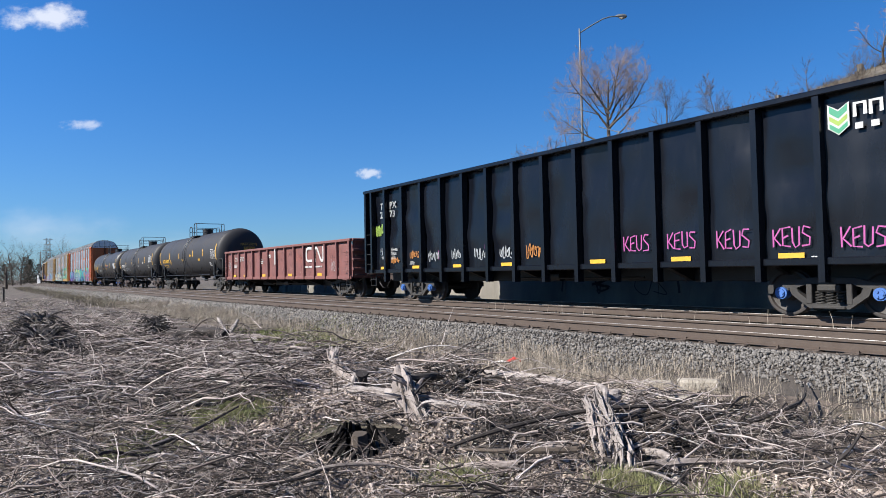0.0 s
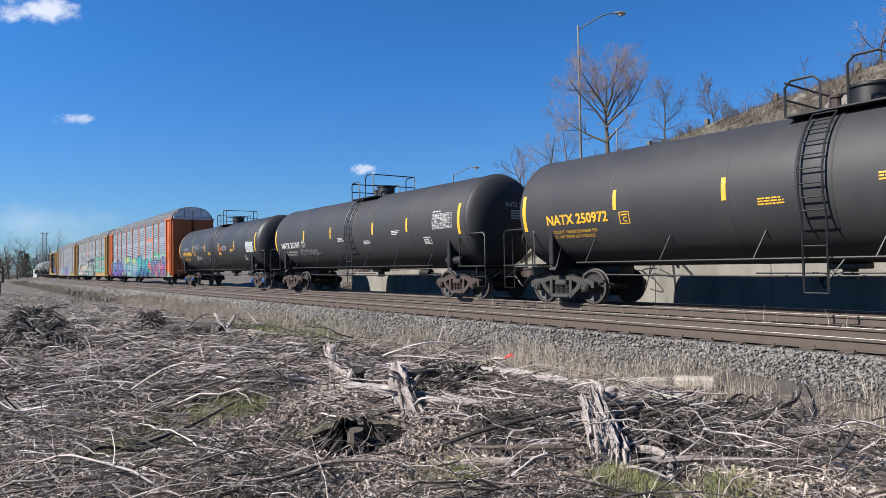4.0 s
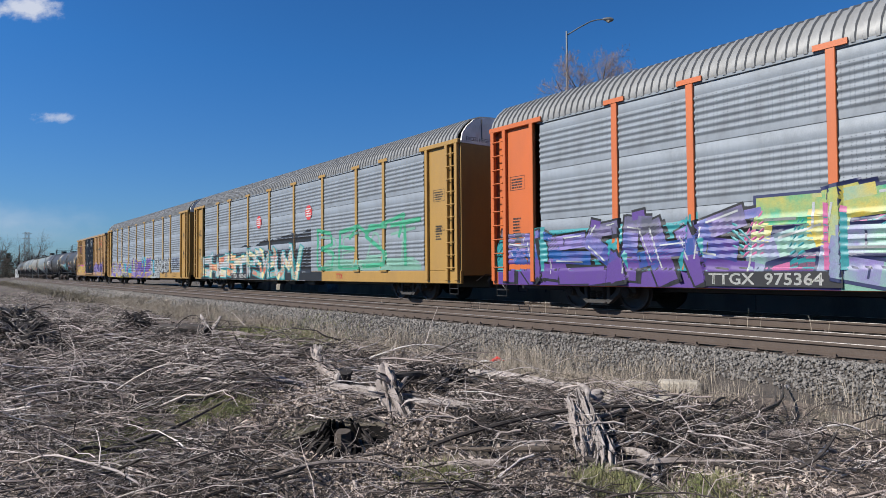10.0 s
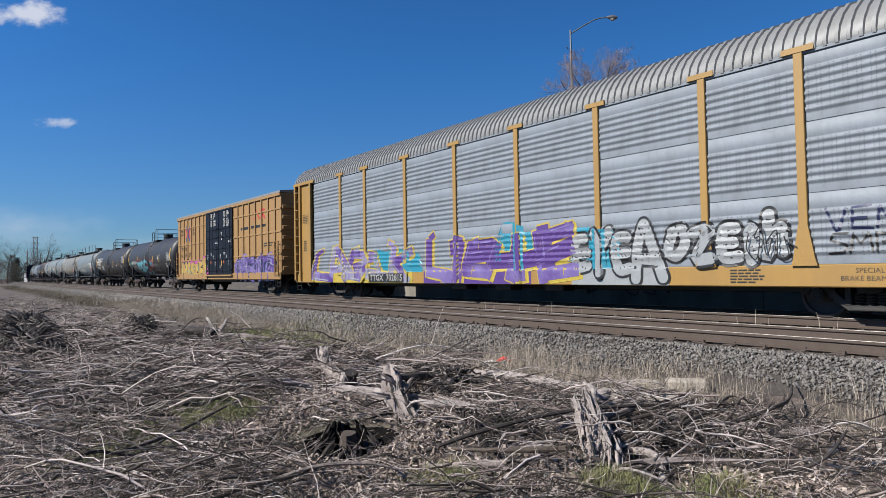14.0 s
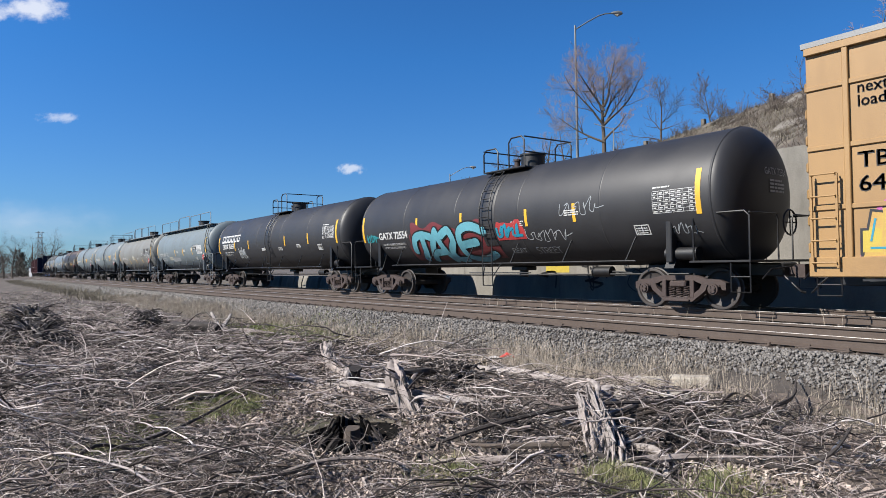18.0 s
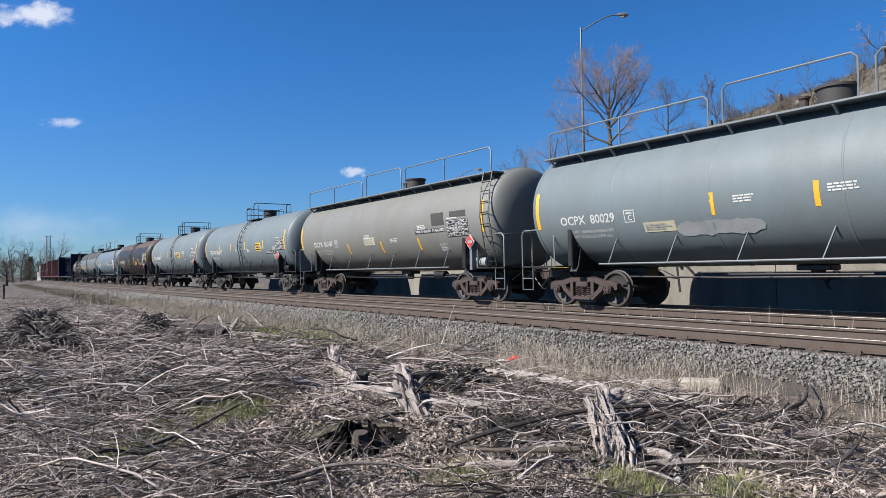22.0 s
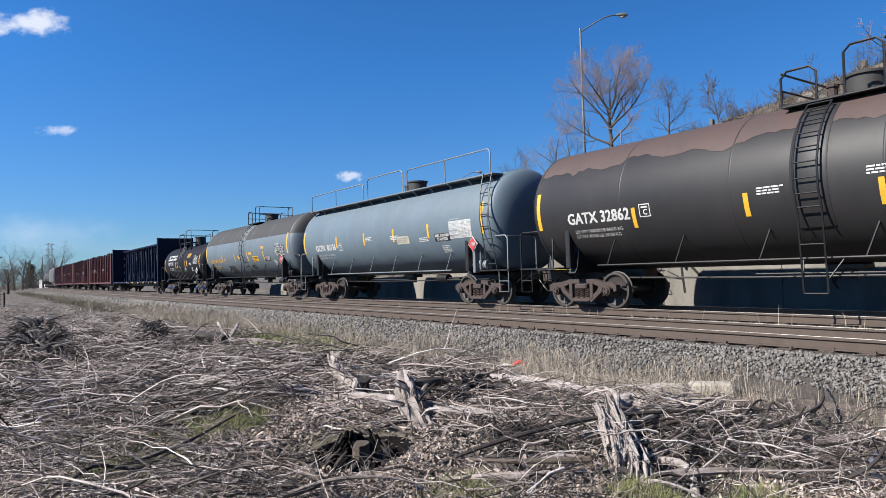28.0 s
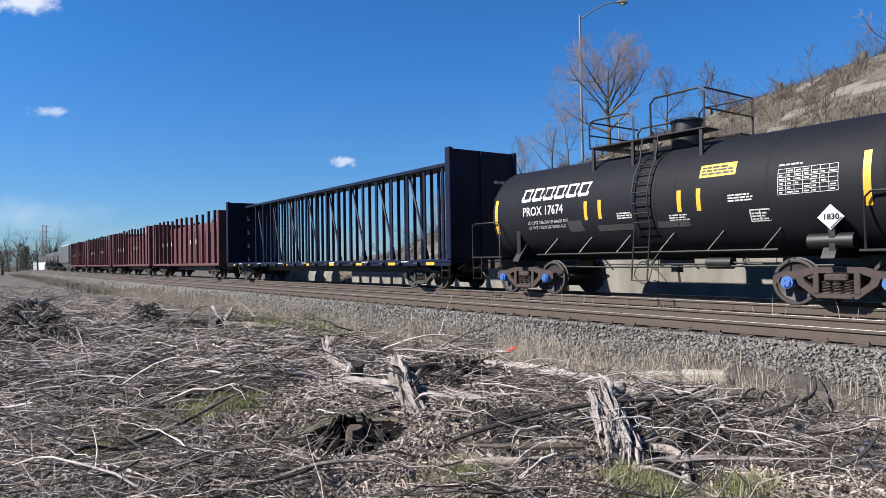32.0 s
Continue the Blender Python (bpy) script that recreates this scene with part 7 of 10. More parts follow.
def art_purple(car, hb, y, lay):
    for u, w, c in ((-11.9, 7.9, "yellow"), (-3.3, 5.2, "purple"), (3.4, 2.9, "grey")):
        sill_band(car, y, u, w, c)
    backdrop(car, lay, -6.6, 1.0, 3.2, 0.9, "cyan", 320, 3)
    piece(car, lay, -11.8, 0.62, 7.7, 1.3, "LABIK", ["purple", "violet", "grey"], "yellow", "", 321, weight=0.28)
    backdrop(car, lay, 0.4, 1.0, 4.6, 1.35, "cyan", 326, 3)
    piece(car, lay, -3.1, 0.62, 6.6, 1.5, "LIEHHE", ["purple", "purple", "violet"], "yellow", "", 322, shine="violet", weight=0.34, grade=True)
    bubble(car, lay, 3.35, 0.66, 2.95, 1.35, (((0.17, 0.82), (0.08, 0.78), (0.06, 0.5), (0.10, 0.30), (0.20, 0.32)), ((0.08, 0.55), (0.20, 0.56)), ((0.28, 0.9), (0.34, 0.62), (0.33, 0.2)), ((0.44, 0.92), (0.38, 0.72), (0.34, 0.60)),
        ((0.62, 0.80), (0.52, 0.78), (0.50, 0.5), (0.54, 0.24), (0.64, 0.26)), ((0.50, 0.52), (0.62, 0.54)), ((0.78, 1.0), (0.72, 0.6), (0.70, 0.08)), ((0.80, 0.95), (0.88, 0.5), (0.95, 0.1)), ((0.76, 0.42), (0.88, 0.40))), "grey", "black", 0.27)
    bubble(car, lay, 6.25, 1.0, 2.65, 0.95, (((0.06, 0.82), (0.16, 0.86), (0.18, 0.55), (0.10, 0.28), (0.02, 0.40), (0.06, 0.76)), ((0.26, 0.78), (0.40, 0.80), (0.28, 0.22), (0.42, 0.20)), ((0.62, 0.82), (0.52, 0.78), (0.51, 0.24), (0.64, 0.22)), ((0.52, 0.52), (0.60, 0.52)),
        ((0.74, 0.15), (0.74, 0.80), (0.86, 0.22), (0.88, 1.05)), ((0.97, 0.78), (0.98, 0.3))), "grey", "black", 0.25)
    tag(car, lay, 8.1, 1.55, 0.55, 0.25, "black", 329, 3, 0.03)
    outline_piece(car, lay, 9.6, 1.62, 2.1, 0.42, "VEMZL", "navy", 324, 0.045)
    outline_piece(car, lay, 9.65, 1.22, 1.9, 0.34, "SMPEU", "black", 327, 0.04)
    tag(car, lay, 2.35, 2.1, 1.05, 0.2, "navy", 328, 5, 0.022)
    tag(car, on_plane(-y - 0.08), hb - 5.6, 1.1, 0.9, 0.8, "black", 325, 3, 0.025)
    g = Geo()
    m_text(g, on_plane(-y), "SPECIAL NO.", 10.1, 0.86, 0.09)
    m_text(g, on_plane(-y), "BRAKE BEAM", 9.85, 0.72, 0.09)
    m_bars(g, on_plane(-y), random.Random(61), 7.75, 0.66, 0.75, 0.3, 5)
    part("stencil", g, DECAL_BLACK, car)


autorack(-121.61, -101.17, ORANGE, "galvanised autorack with orange posts and bright graffiti", "TTGX  975364", art_orange, 21)
autorack(-150.55, -130.25, YELLOW, "galvanised autorack with yellow posts and green scrawls", "TTGX  980540", art_kansas, 22)
autorack(-179.45, -159.15, YELLOW, "galvanised autorack with yellow posts and purple graffiti", "TTGX  702815", art_purple, 23)

# -- yellow box car --
car, tc, half = start_car("box_car", "faded yellow box car with black double doors and graffiti", "box car", -200.95, -187.15, 2.95)
hb, y, z0, z1 = 9.3, 1.50, 0.98, 4.98
body = part("body", Geo().box(-hb, hb, -y, y, z0, z1, 0.01), BOX_YELLOW, car)
part("roof", Geo().prism([(-1.58, z1), (1.58, z1), (1.58, z1 + 0.10), (0, z1 + 0.24), (-1.58, z1 + 0.10)], "x", -hb - 0.05, hb + 0.05), ROOF_METAL, car, "galvanised roof")
part("top_chord", Geo().box(-hb, hb, -y - 0.08, -y, z1 - 0.14, z1 + 0.0, 0.01).box(-hb, hb, y, y + 0.08, z1 - 0.14, z1, 0.01), BOX_YELLOW, body)
part("side_sill", Geo().box(-hb, hb, -y - 0.07, -y, 0.74, z0 + 0.12, 0.015).box(-hb, hb, y, y + 0.07, 0.74, z0 + 0.12, 0.015), BOX_YELLOW, body)
for sgn in (-1, 1):
    for i in range(8):
        x = sgn * (2.30 + 0.90 * i)
        if abs(x) < hb + 0.05:
            for q in (-1, 1):
                yy = sorted((q * y, q * (y + 0.065)))
                part("side_post", Geo().box(x - 0.05, x + 0.05, yy[0], yy[1], z0 + 0.1, z1 - 0.12, 0.012), BOX_YELLOW, body)
    for k, zz in enumerate((2.0, 3.1, 4.22)):
        xx = sorted((sgn * 2.45, sgn * hb))
        part("side_rib", Geo().box(xx[0], xx[1], -y - 0.035, -y, zz - 0.045, zz + 0.045, 0.01), BOX_YELLOW, body)
    for k in range(7):
        zz = z0 + 0.5 * (k + 0.6)
        part("end_rib", Geo().box(min(sgn * hb, sgn * (hb + 0.07)), max(sgn * hb, sgn * (hb + 0.07)), -y + 0.05, y - 0.05, zz - 0.1, zz + 0.1, 0.03), BOX_YELLOW, body)
    lx = sgn * (hb - 0.32)
    side_ladder = part("side_ladder", Geo().box(lx - 0.24, lx - 0.20, -y - 0.15, -y - 0.11, 0.9, 2.6).box(lx + 0.20, lx + 0.24, -y - 0.15, -y - 0.11, 0.9, 2.6), BOX_YELLOW, car)
    rungs(side_ladder, lx, -y - 0.12, 0.9, 2.6, 0.42, 0.4, 0.016, BOX_YELLOW)
    sill_step(car, sgn * (hb - 0.32), 0.4, 0.8, y=-1.5)
for q in (-1, 1):
    x0, x1 = (-2.4, -0.02) if q < 0 else (0.02, 2.4)
    door = part("door", Geo().box(x0, x1, -y - 0.10, -y - 0.01, z0 + 0.05, z1 - 0.12, 0.015), DOOR_BLACK, car, "black plug door")
    ribs_at = (1.28, 1.94, 2.6, 3.26, 3.76, 4.82)
    for zz in ribs_at:
        part("door_rib", Geo().box(x0 + 0.05, x1 - 0.05, -y - 0.14, -y - 0.10, zz - 0.05, zz + 0.05, 0.012), DOOR_BLACK, door)
    for k in range(4):
        x = x0 + 0.2 + (x1 - x0 - 0.4) * k / 3
        part("lock_rod", Geo().cyl((x, -y - 0.17, z0 + 0.1), (x, -y - 0.17, z1 - 0.18), 0.02, 6), DOOR_BLACK, door)

    def lay(u, v, k=0.0):
        over = min(abs(v - zz) for zz in ribs_at) < 0.052
        return (u, -y - (0.143 if over else 0.103) - k, v)

    g = Geo()
    lines = ("CLOSE THIS DOOR", "BEFORE CLOSING", "MAIN DOOR", "CIERRE ESTA PUERTA", "ANTES DE CERRAR", "LA PUERTA PRINCIPAL") if q < 0 else ("CLOSE AND LOCK", "BOTH DOORS BEFORE", "MOVING CAR", "CIERRE Y PONGA", "EL SEGURO EN AMBAS", "PUERTAS ANTES DE", "MOVER EL CARRO")
    for k, s in enumerate(lines):
        m_text(g, lay, s, x0 + 0.86, 4.64 - k * 0.125 - (0.05 if k > 2 else 0), 0.095, bold=0.009, squeeze=0.82)
    part("warning_text", g, DECAL_WHITE, door, "white door warning in two languages")
    g = Geo()
    rnd = random.Random(40 + q)
    m_bars(g, lay, rnd, x0 + 0.2, 1.98, 0.22, 0.26, 4, 0.5)
    m_bars(g, lay, rnd, x0 + 0.2, 1.42, 0.22, 0.2, 3, 0.5)
    m_bars(g, lay, rnd, x0 + 0.85, 2.2, 0.4, 0.14, 2, 0.5)
    m_bars(g, lay, rnd, x0 + 1.74, 2.88, 0.56, 0.15, 2, 0.5)
    if q > 0:
        m_bars(g, lay, rnd, x0 + 0.44, 3.34, 0.26, 0.2, 3, 0.5)
        m_rect(g, lay, x0 + 0.48, 3.06, 0.22, 0.1)
    m_rect(g, lay, x0 + 1.28, 2.02, 0.15, 0.17)
    tagged(part("stencil", g, DECAL_WHITE, door, "small white stencils on the door"), kind="stuff")
    g = Geo()
    m_rect(g, lay, x0 + 0.84, 1.70, 0.16, 0.16)
    part("seal_label", g, DECAL_ORANGE, door, "orange seal label")
    if q > 0:
        g = Geo()
        m_rect(g, lay, x0 + 0.52, 1.52, 0.11, 0.34)
        part("seal_label", g, DECAL_YELLOW, door, "yellow seal label")
    tag(door, lay, x0 + 1.72, 1.58, 0.3, 0.36, "white", 411 + q, 2, 0.018)
    if q < 0:
        backdrop(door, on_plane(-y - 0.105), x0 + 0.02, 1.06, 0.42, 0.42, "magenta", 404)
    part("door_track", Geo().box(x0 - 0.1 * (q < 0), x1 + 0.1 * (q > 0), -y - 0.2, -y - 0.08, z0 - 0.05, z0 + 0.03, 0.01), BOX_YELLOW, door)
lay = on_plane(-y, 0.002)
g = Geo()
for word, u, v in (("TB", -8.46, 2.66), ("OX", -7.54, 2.66), ("64", -8.46, 2.24), ("14", -7.54, 2.24), ("57", -6.64, 2.24)):
    g = Geo()
    m_text(g, lay, word, u, v, 0.27, bold=0.016, squeeze=1.15)
    part("stencil", g, DECAL_BLACK, body, "black stencilled letters")
for word, u, v in (("next", -8.44, 3.98), ("load", -8.44, 3.74), ("any", -5.72, 3.95), ("road", -5.72, 3.71)):
    g = Geo()
    m_text(g, lay, word, u, v, 0.20, bold=0.01, squeeze=0.95)
    part("stencil", g, DECAL_BLACK, body, "black stencilled word")
g = Geo()
m_bars(g, lay, random.Random(2), 3.6, 3.4, 5.2, 0.25, 1)
m_bars(g, lay, random.Random(4), 7.0, 2.4, 1.4, 0.25, 2)
tagged(part("small_stencil", g, DECAL_BLACK, body, "small black stencilled lines"), kind="stuff")
u, v = -6.82, 3.84
for sd, c, o in ((-1, SPRAY["blue"], 0.0), (-1, DECAL_RED, 0.19), (1, SPRAY["blue"], 0.0), (1, DECAL_RED, 0.19)):
    g = Geo()
    m_stroke(g, lay, [(u + sd * (0.42 + o * 0.6), v + 0.5 - o * 0.9), (u + sd * (0.03 + o), v + 0.03), (u + sd * (0.03 + o), v - 0.03), (u + sd * (0.42 + o * 0.6), v - 0.5 + o * 0.9)], 0.16, 0.002)
    part("owner_mark", g, c, body, "blue and red crossed logo")
g = Geo()
m_stroke(g, lay, [(5.6, 3.9), (6.0, 4.3), (6.4, 3.9)], 0.14)
m_stroke(g, lay, [(6.5, 3.9), (7.2, 4.35), (6.5, 4.35), (7.2, 3.9)], 0.14)
part("owner_mark", g, DECAL_RED, body, "faded red logo strokes")
lay = on_ribs(y, [q * (2.30 + 0.90 * i) for q in (-1, 1) for i in range(8)], 0.05, 0.075)
backdrop(body, lay, -8.45, 0.78, 6.05, 1.42, "magenta", 400)
backdrop(body, lay, -8.3, 0.78, 5.9, 1.22, "amber", 400, k=0.006)
piece(body, lay, -8.2, 0.72, 5.8, 1.2, "EHBZEN", ["amber", "yellow", "amber", "orange"], "black", "", 401, shine="cyan", weight=0.36, thin=0.045, drop=0.06, grade=True)
for k in range(16):
    g = Geo()
    a, b = -8.0 + 0.36 * k + rnd.uniform(-0.1, 0.1), rnd.uniform(0.95, 1.5)
    m_stroke(g, lay, [(a, b), (a + rnd.uniform(-0.12, 0.2), b + rnd.uniform(0.15, 0.35))], 0.035, 0.04)
    part("spray_line", g, SPRAY["cyan" if k % 3 else "white"], body, "thin spray-paint accent")
tag(body, lay, -3.15, 1.95, 0.6, 0.22, "black", 406, 3, 0.025)
backdrop(body, lay, 2.6, 0.98, 6.0, 1.1, "violet", 403)
piece(body, lay, 2.7, 0.72, 5.6, 1.15, "GRENTS", ["violet", "purple"], "navy", "", 402, weight=0.3)
part("centre_sill", Geo().box(-hb, hb, -0.35, 0.35, 0.55, 0.97, 0.02).box(-2.4, 2.4, -1.3, 1.3, 0.62, 0.8, 0.05), STEEL_BLACK, car)
bogies(car, tc, TRUCK_GREY)
coupler_parts(car, half)

# -- the second group of tank cars --
tank_car(-219.21, -206.49, 1.53, 2.53, TANK_BLACK, "black tank car with a turquoise and red spray piece", "GATX 72554", seed=31, art=art_gatx, trucks=TRUCK_BROWN, mark_at=(-6.27, 2.05, 0.25, 1.95), stripes=((-3.65, 2.47), (-1.14, 2.47), (1.83, 2.36), (3.63, 2.37)), table=(6.05, 2.16), tip=1.58)
tank_car(-237.28, -223.34, 1.53, 2.53, TANK_BLACK, "black tank car with a bold white logo", "PROX 76367", seed=32, art=art_prox, trucks=TRUCK_BROWN, logo=(-7.25, 2.64, 3.1, 0.33), mark_at=(-7.2, 2.23, 0.27, 1.97), stripes=((-5.1, 2.35), (-2.86, 2.37), (2.18, 2.38), (4.85, 2.39)), table=(6.4, 2.33))
tank_car(-252.64, -241.77, 1.60, 2.60, TANK_PALE, "pale grey pressure tank car with a roof walkway", "OCPX  80029", seed=33, walkway=True, vinyl=True, yellow_sheet=True, placard="1086", trucks=TRUCK_BROWN, rail_mat=STEEL_GREY, art=art_cloud, mark_at=(-5.7, 2.11, 0.22, 1.8), plate=(-3.6, 2.06), stripes=((-1.28, 2.31), (0.86, 2.31), (3.18, 2.33)), sheet=(-3.1, 1.78, 0.85, 0.25), commodity=(3.48, 2.4, 0.8, 0.31), table=(4.32, 2.14), white_table=True, tip=1.65)
tank_car(-268.34, -257.28, 1.60, 2.60, TANK_BEIGE, "beige-grey pressure tank car with a roof walkway", "OCPX  80147", seed=34, walkway=True, vinyl=True, yellow_sheet=True, placard="1086", trucks=TRUCK_BROWN, rail_mat=STEEL_GREY, tip=1.85, mark_at=(-5.55, 2.1, 0.22, 1.85), plate=(-3.5, 2.04), stripes=((-2.3, 1.9), (0.39, 1.9), (2.98, 1.9)), sheet=(-0.9, 2.02, 0.84, 0.3), commodity=(2.9, 2.27, 1.75, 0.14), table=(4.8, 2.1), patches=((3.85, 2.5, 0.72, 0.42), (4.92, 2.71, 0.86, 0.2)))
tank_car(-284.06, -272.71, 1.62, 2.61, TANK_PALE, "pale grey tank car with a rusty hatch and yellow notice", "TILX 401966", seed=35, vinyl=True, yellow_sheet=True, placard="1086", tip=1.7, mark_at=(-5.9, 2.19, 0.26, 2.0), plate=(-3.72, 2.14), stripes=((-3.8, 2.52), (-1.68, 2.56), (0.8, 2.55), (3.67, 2.53)), sheet=(2.53, 2.19, 0.72, 0.46), commodity=(3.97, 2.02, 1.3, 0.14), table=(5.43, 2.19))
tank_car(-300.23, -288.41, 1.62, 2.61, TANK_PALE, "pale grey tank car with a rusty hatch and yellow notice", "TILX 401808", seed=36, vinyl=True, yellow_sheet=True, placard="1086", tip=1.6, mark_at=(-6.12, 2.21, 0.26, 2.1), plate=(-3.7, 2.18), stripes=((-3.92, 2.56), (-1.46, 2.54), (0.89, 2.55), (3.33, 2.53)), sheet=(1.63, 2.21, 0.7, 0.44), commodity=(3.36, 2.03, 1.32, 0.14), table=(5.38, 2.22))
tank_car(-316.75, -304.65, 1.63, 2.62, TANK_SOOTY, "black tank car with rusty brown streaks along its top", "GATX 32862", seed=37, vinyl=True, yellow_sheet=True, placard="1086", trucks=TRUCK_BROWN, top=RUST_FILM, top_angle=34, ragged=0.22, mark_at=(-5.95, 2.15, 0.27, 1.97), plate=(-3.68, 2.17), stripes=((-3.85, 2.17), (-1.09, 2.2), (1.35, 2.2), (3.6, 2.2)), tip=1.5)
tank_car(-332.18, -321.16, 1.60, 2.60, TANK_BLUE, "blue-grey pressure tank car with a roof walkway", "OCPX  80136", seed=38, walkway=True, vinyl=True, yellow_sheet=True, placard="1086", trucks=TRUCK_BROWN, rail_mat=STEEL_GREY, mark_at=(-5.45, 2.11, 0.25, 1.93), plate=(-3.24, 2.06), stripes=((-3.36, 2.42), (-0.95, 2.42), (1.27, 2.43), (3.55, 2.45)), sheet=(1.5, 2.09, 0.8, 0.28), commodity=(3.9, 2.06, 0.86, 0.26), table=(4.8, 2.14), white_table=True, tip=1.7)
tank_car(-348.03, -336.16, 1.63, 2.66, TANK_GREY, "slate grey tank car with a sooty top and yellow stencils", "UTLX 903190", DECAL_YELLOW, seed=39, vinyl=True, yellow_sheet=True, placard="1086", top=SOOT_SHADOW, trucks=TRUCK_BROWN, mark_at=(-6.15, 2.0, 0.24, 2.1), plate=(-3.4, 1.96), stripes=((-3.8, 2.22), (-1.4, 2.25), (0.85, 2.22), (3.35, 2.2)), sheet=(1.6, 1.92, 0.85, 0.3), commodity=(3.4, 1.9, 0.84, 0.26), table=(5.15, 2.13), top_angle=18, patches=((-3.1, 1.2, 1.1, 0.55), (0.95, 1.42, 0.6, 0.31)), tip=1.55)
tank_car(-361.02, -352.55, 1.35, 2.28, TANK_JET, "short satin black tank car with a bold white logo", "PROX 17674", seed=40, yellow_sheet=True, placard="1830", caps=CAP_BLUE, trucks=TRUCK_BROWN, tip=1.35, platform=3.3, logo=(-4.0, 2.62, 2.55, 0.31), mark_at=(-3.95, 2.18, 0.24, 1.55), sheet=(1.6, 2.67, 0.83, 0.3), stripes=((-1.61, 2.19), (-1.15, 2.19), (1.12, 2.21), (1.6, 2.21)), table=(3.33, 2.15), patches=((-1.3, 1.63, 2.6, 0.16), (-2.3, 1.66, 0.5, 0.3)))


# -- centre-beam flat car --
car, tc, half = start_car("centerbeam_flat_car", "dark navy centre-beam lumber flat car running empty", "flat car", -384.4, -366.4, 2.75)
hb = 11.3
part("deck", Geo().box(-hb, hb, -1.42, 1.42, 0.90, 1.02, 0.02).box(-hb, hb, -1.44, -1.36, 0.80, 0.899, 0.01).box(-hb, hb, 1.36, 1.44, 0.80, 0.899, 0.01), NAVY, car)
part("centre_sill", Geo().box(-hb + 0.5, hb - 0.5, -0.4, 0.4, 0.55, 0.899, 0.02), STEEL_BLACK, car)
part("top_chord", Geo().box(-hb + 0.3, hb - 0.3, -0.42, 0.42, 4.28, 4.42, 0.02), NAVY, car)
n = 17
for i in range(n):
    x = -hb + 1.9 + (2 * hb - 3.8) * i / (n - 1)
    part("column", Geo().prism([(x - 0.07, 1.02), (x + 0.07, 1.02), (x + 0.07, 4.28), (x - 0.07, 4.28)], "y", -0.36, -0.30).prism([(x - 0.07, 1.02), (x + 0.07, 1.02), (x + 0.07, 4.28), (x - 0.07, 4.28)], "y", 0.30, 0.36).prism([(x - 0.03, 1.02), (x + 0.03, 1.02), (x + 0.03, 4.28), (x - 0.03, 4.28)], "y", -0.06, 0.06), NAVY, car)
    if i % 2 == 0 and i < n - 1:
        x2 = -hb + 1.9 + (2 * hb - 3.8) * (i + 1) / (n - 1)
        part("brace", Geo().tube([(x, -0.2, 4.2), (x2, -0.2, 1.05)], 0.05, 6), NAVY, car)
    part("winch", Geo().cyl((x - 0.12, -1.5, 0.87), (x + 0.12, -1.5, 0.87), 0.07, 8), STEEL_BLACK, car)
for sgn in (-1, 1):
    a, b = sorted((sgn * (hb - 0.16), sgn * hb))
    part("bulkhead", Geo().box(a, b, -1.42, 1.42, 1.02, 4.62, 0.02), NAVY, car)
    part("bulkhead_frame", Geo().box(a - 0.05, b + 0.05, -1.46, -1.3, 1.02, 4.66, 0.02).box(a - 0.05, b + 0.05, 1.3, 1.46, 1.02, 4.66, 0.02).box(a - 0.05, b + 0.05, -0.15, 0.15, 1.02, 4.6, 0.02), NAVY, car)
    for k in range(4):
        zz = 1.6 + k * 0.8
        part("gusset", Geo().prism([(sgn * (hb - 0.17), zz - 0.5), (sgn * (hb - 0.17), zz), (sgn * (hb - 0.9), zz - 0.5)], "y", -0.34, -0.3), NAVY, car)
    sill_step(car, sgn * (hb - 0.3), 0.4, 0.9)
g = Geo()
rnd = random.Random(6)
lay = on_plane(-1.44)
for i in range(9):
    g = Geo()
    m_rect(g, lay, -hb + 1.2 + i * 2.5, 0.83, 0.5, 0.1)
    part("reflector", g, DECAL_YELLOW, car, "yellow reflector")
g = Geo()
for i in range(7):
    m_bars(g, lay, rnd, -hb + 2.2 + i * 2.9, 0.92, 0.6, 0.07, 1)
m_bars(g, on_end(hb + 0.05), rnd, 0.4, 2.6, 0.8, 0.5, 5)
m_bars(g, on_end(hb + 0.05), rnd, 0.4, 3.5, 0.8, 0.2, 1)
part("stencil", g, DECAL_WHITE, car, "white stencilled markings")
bogies(car, tc, TRUCK_GREY)
coupler_parts(car, half)


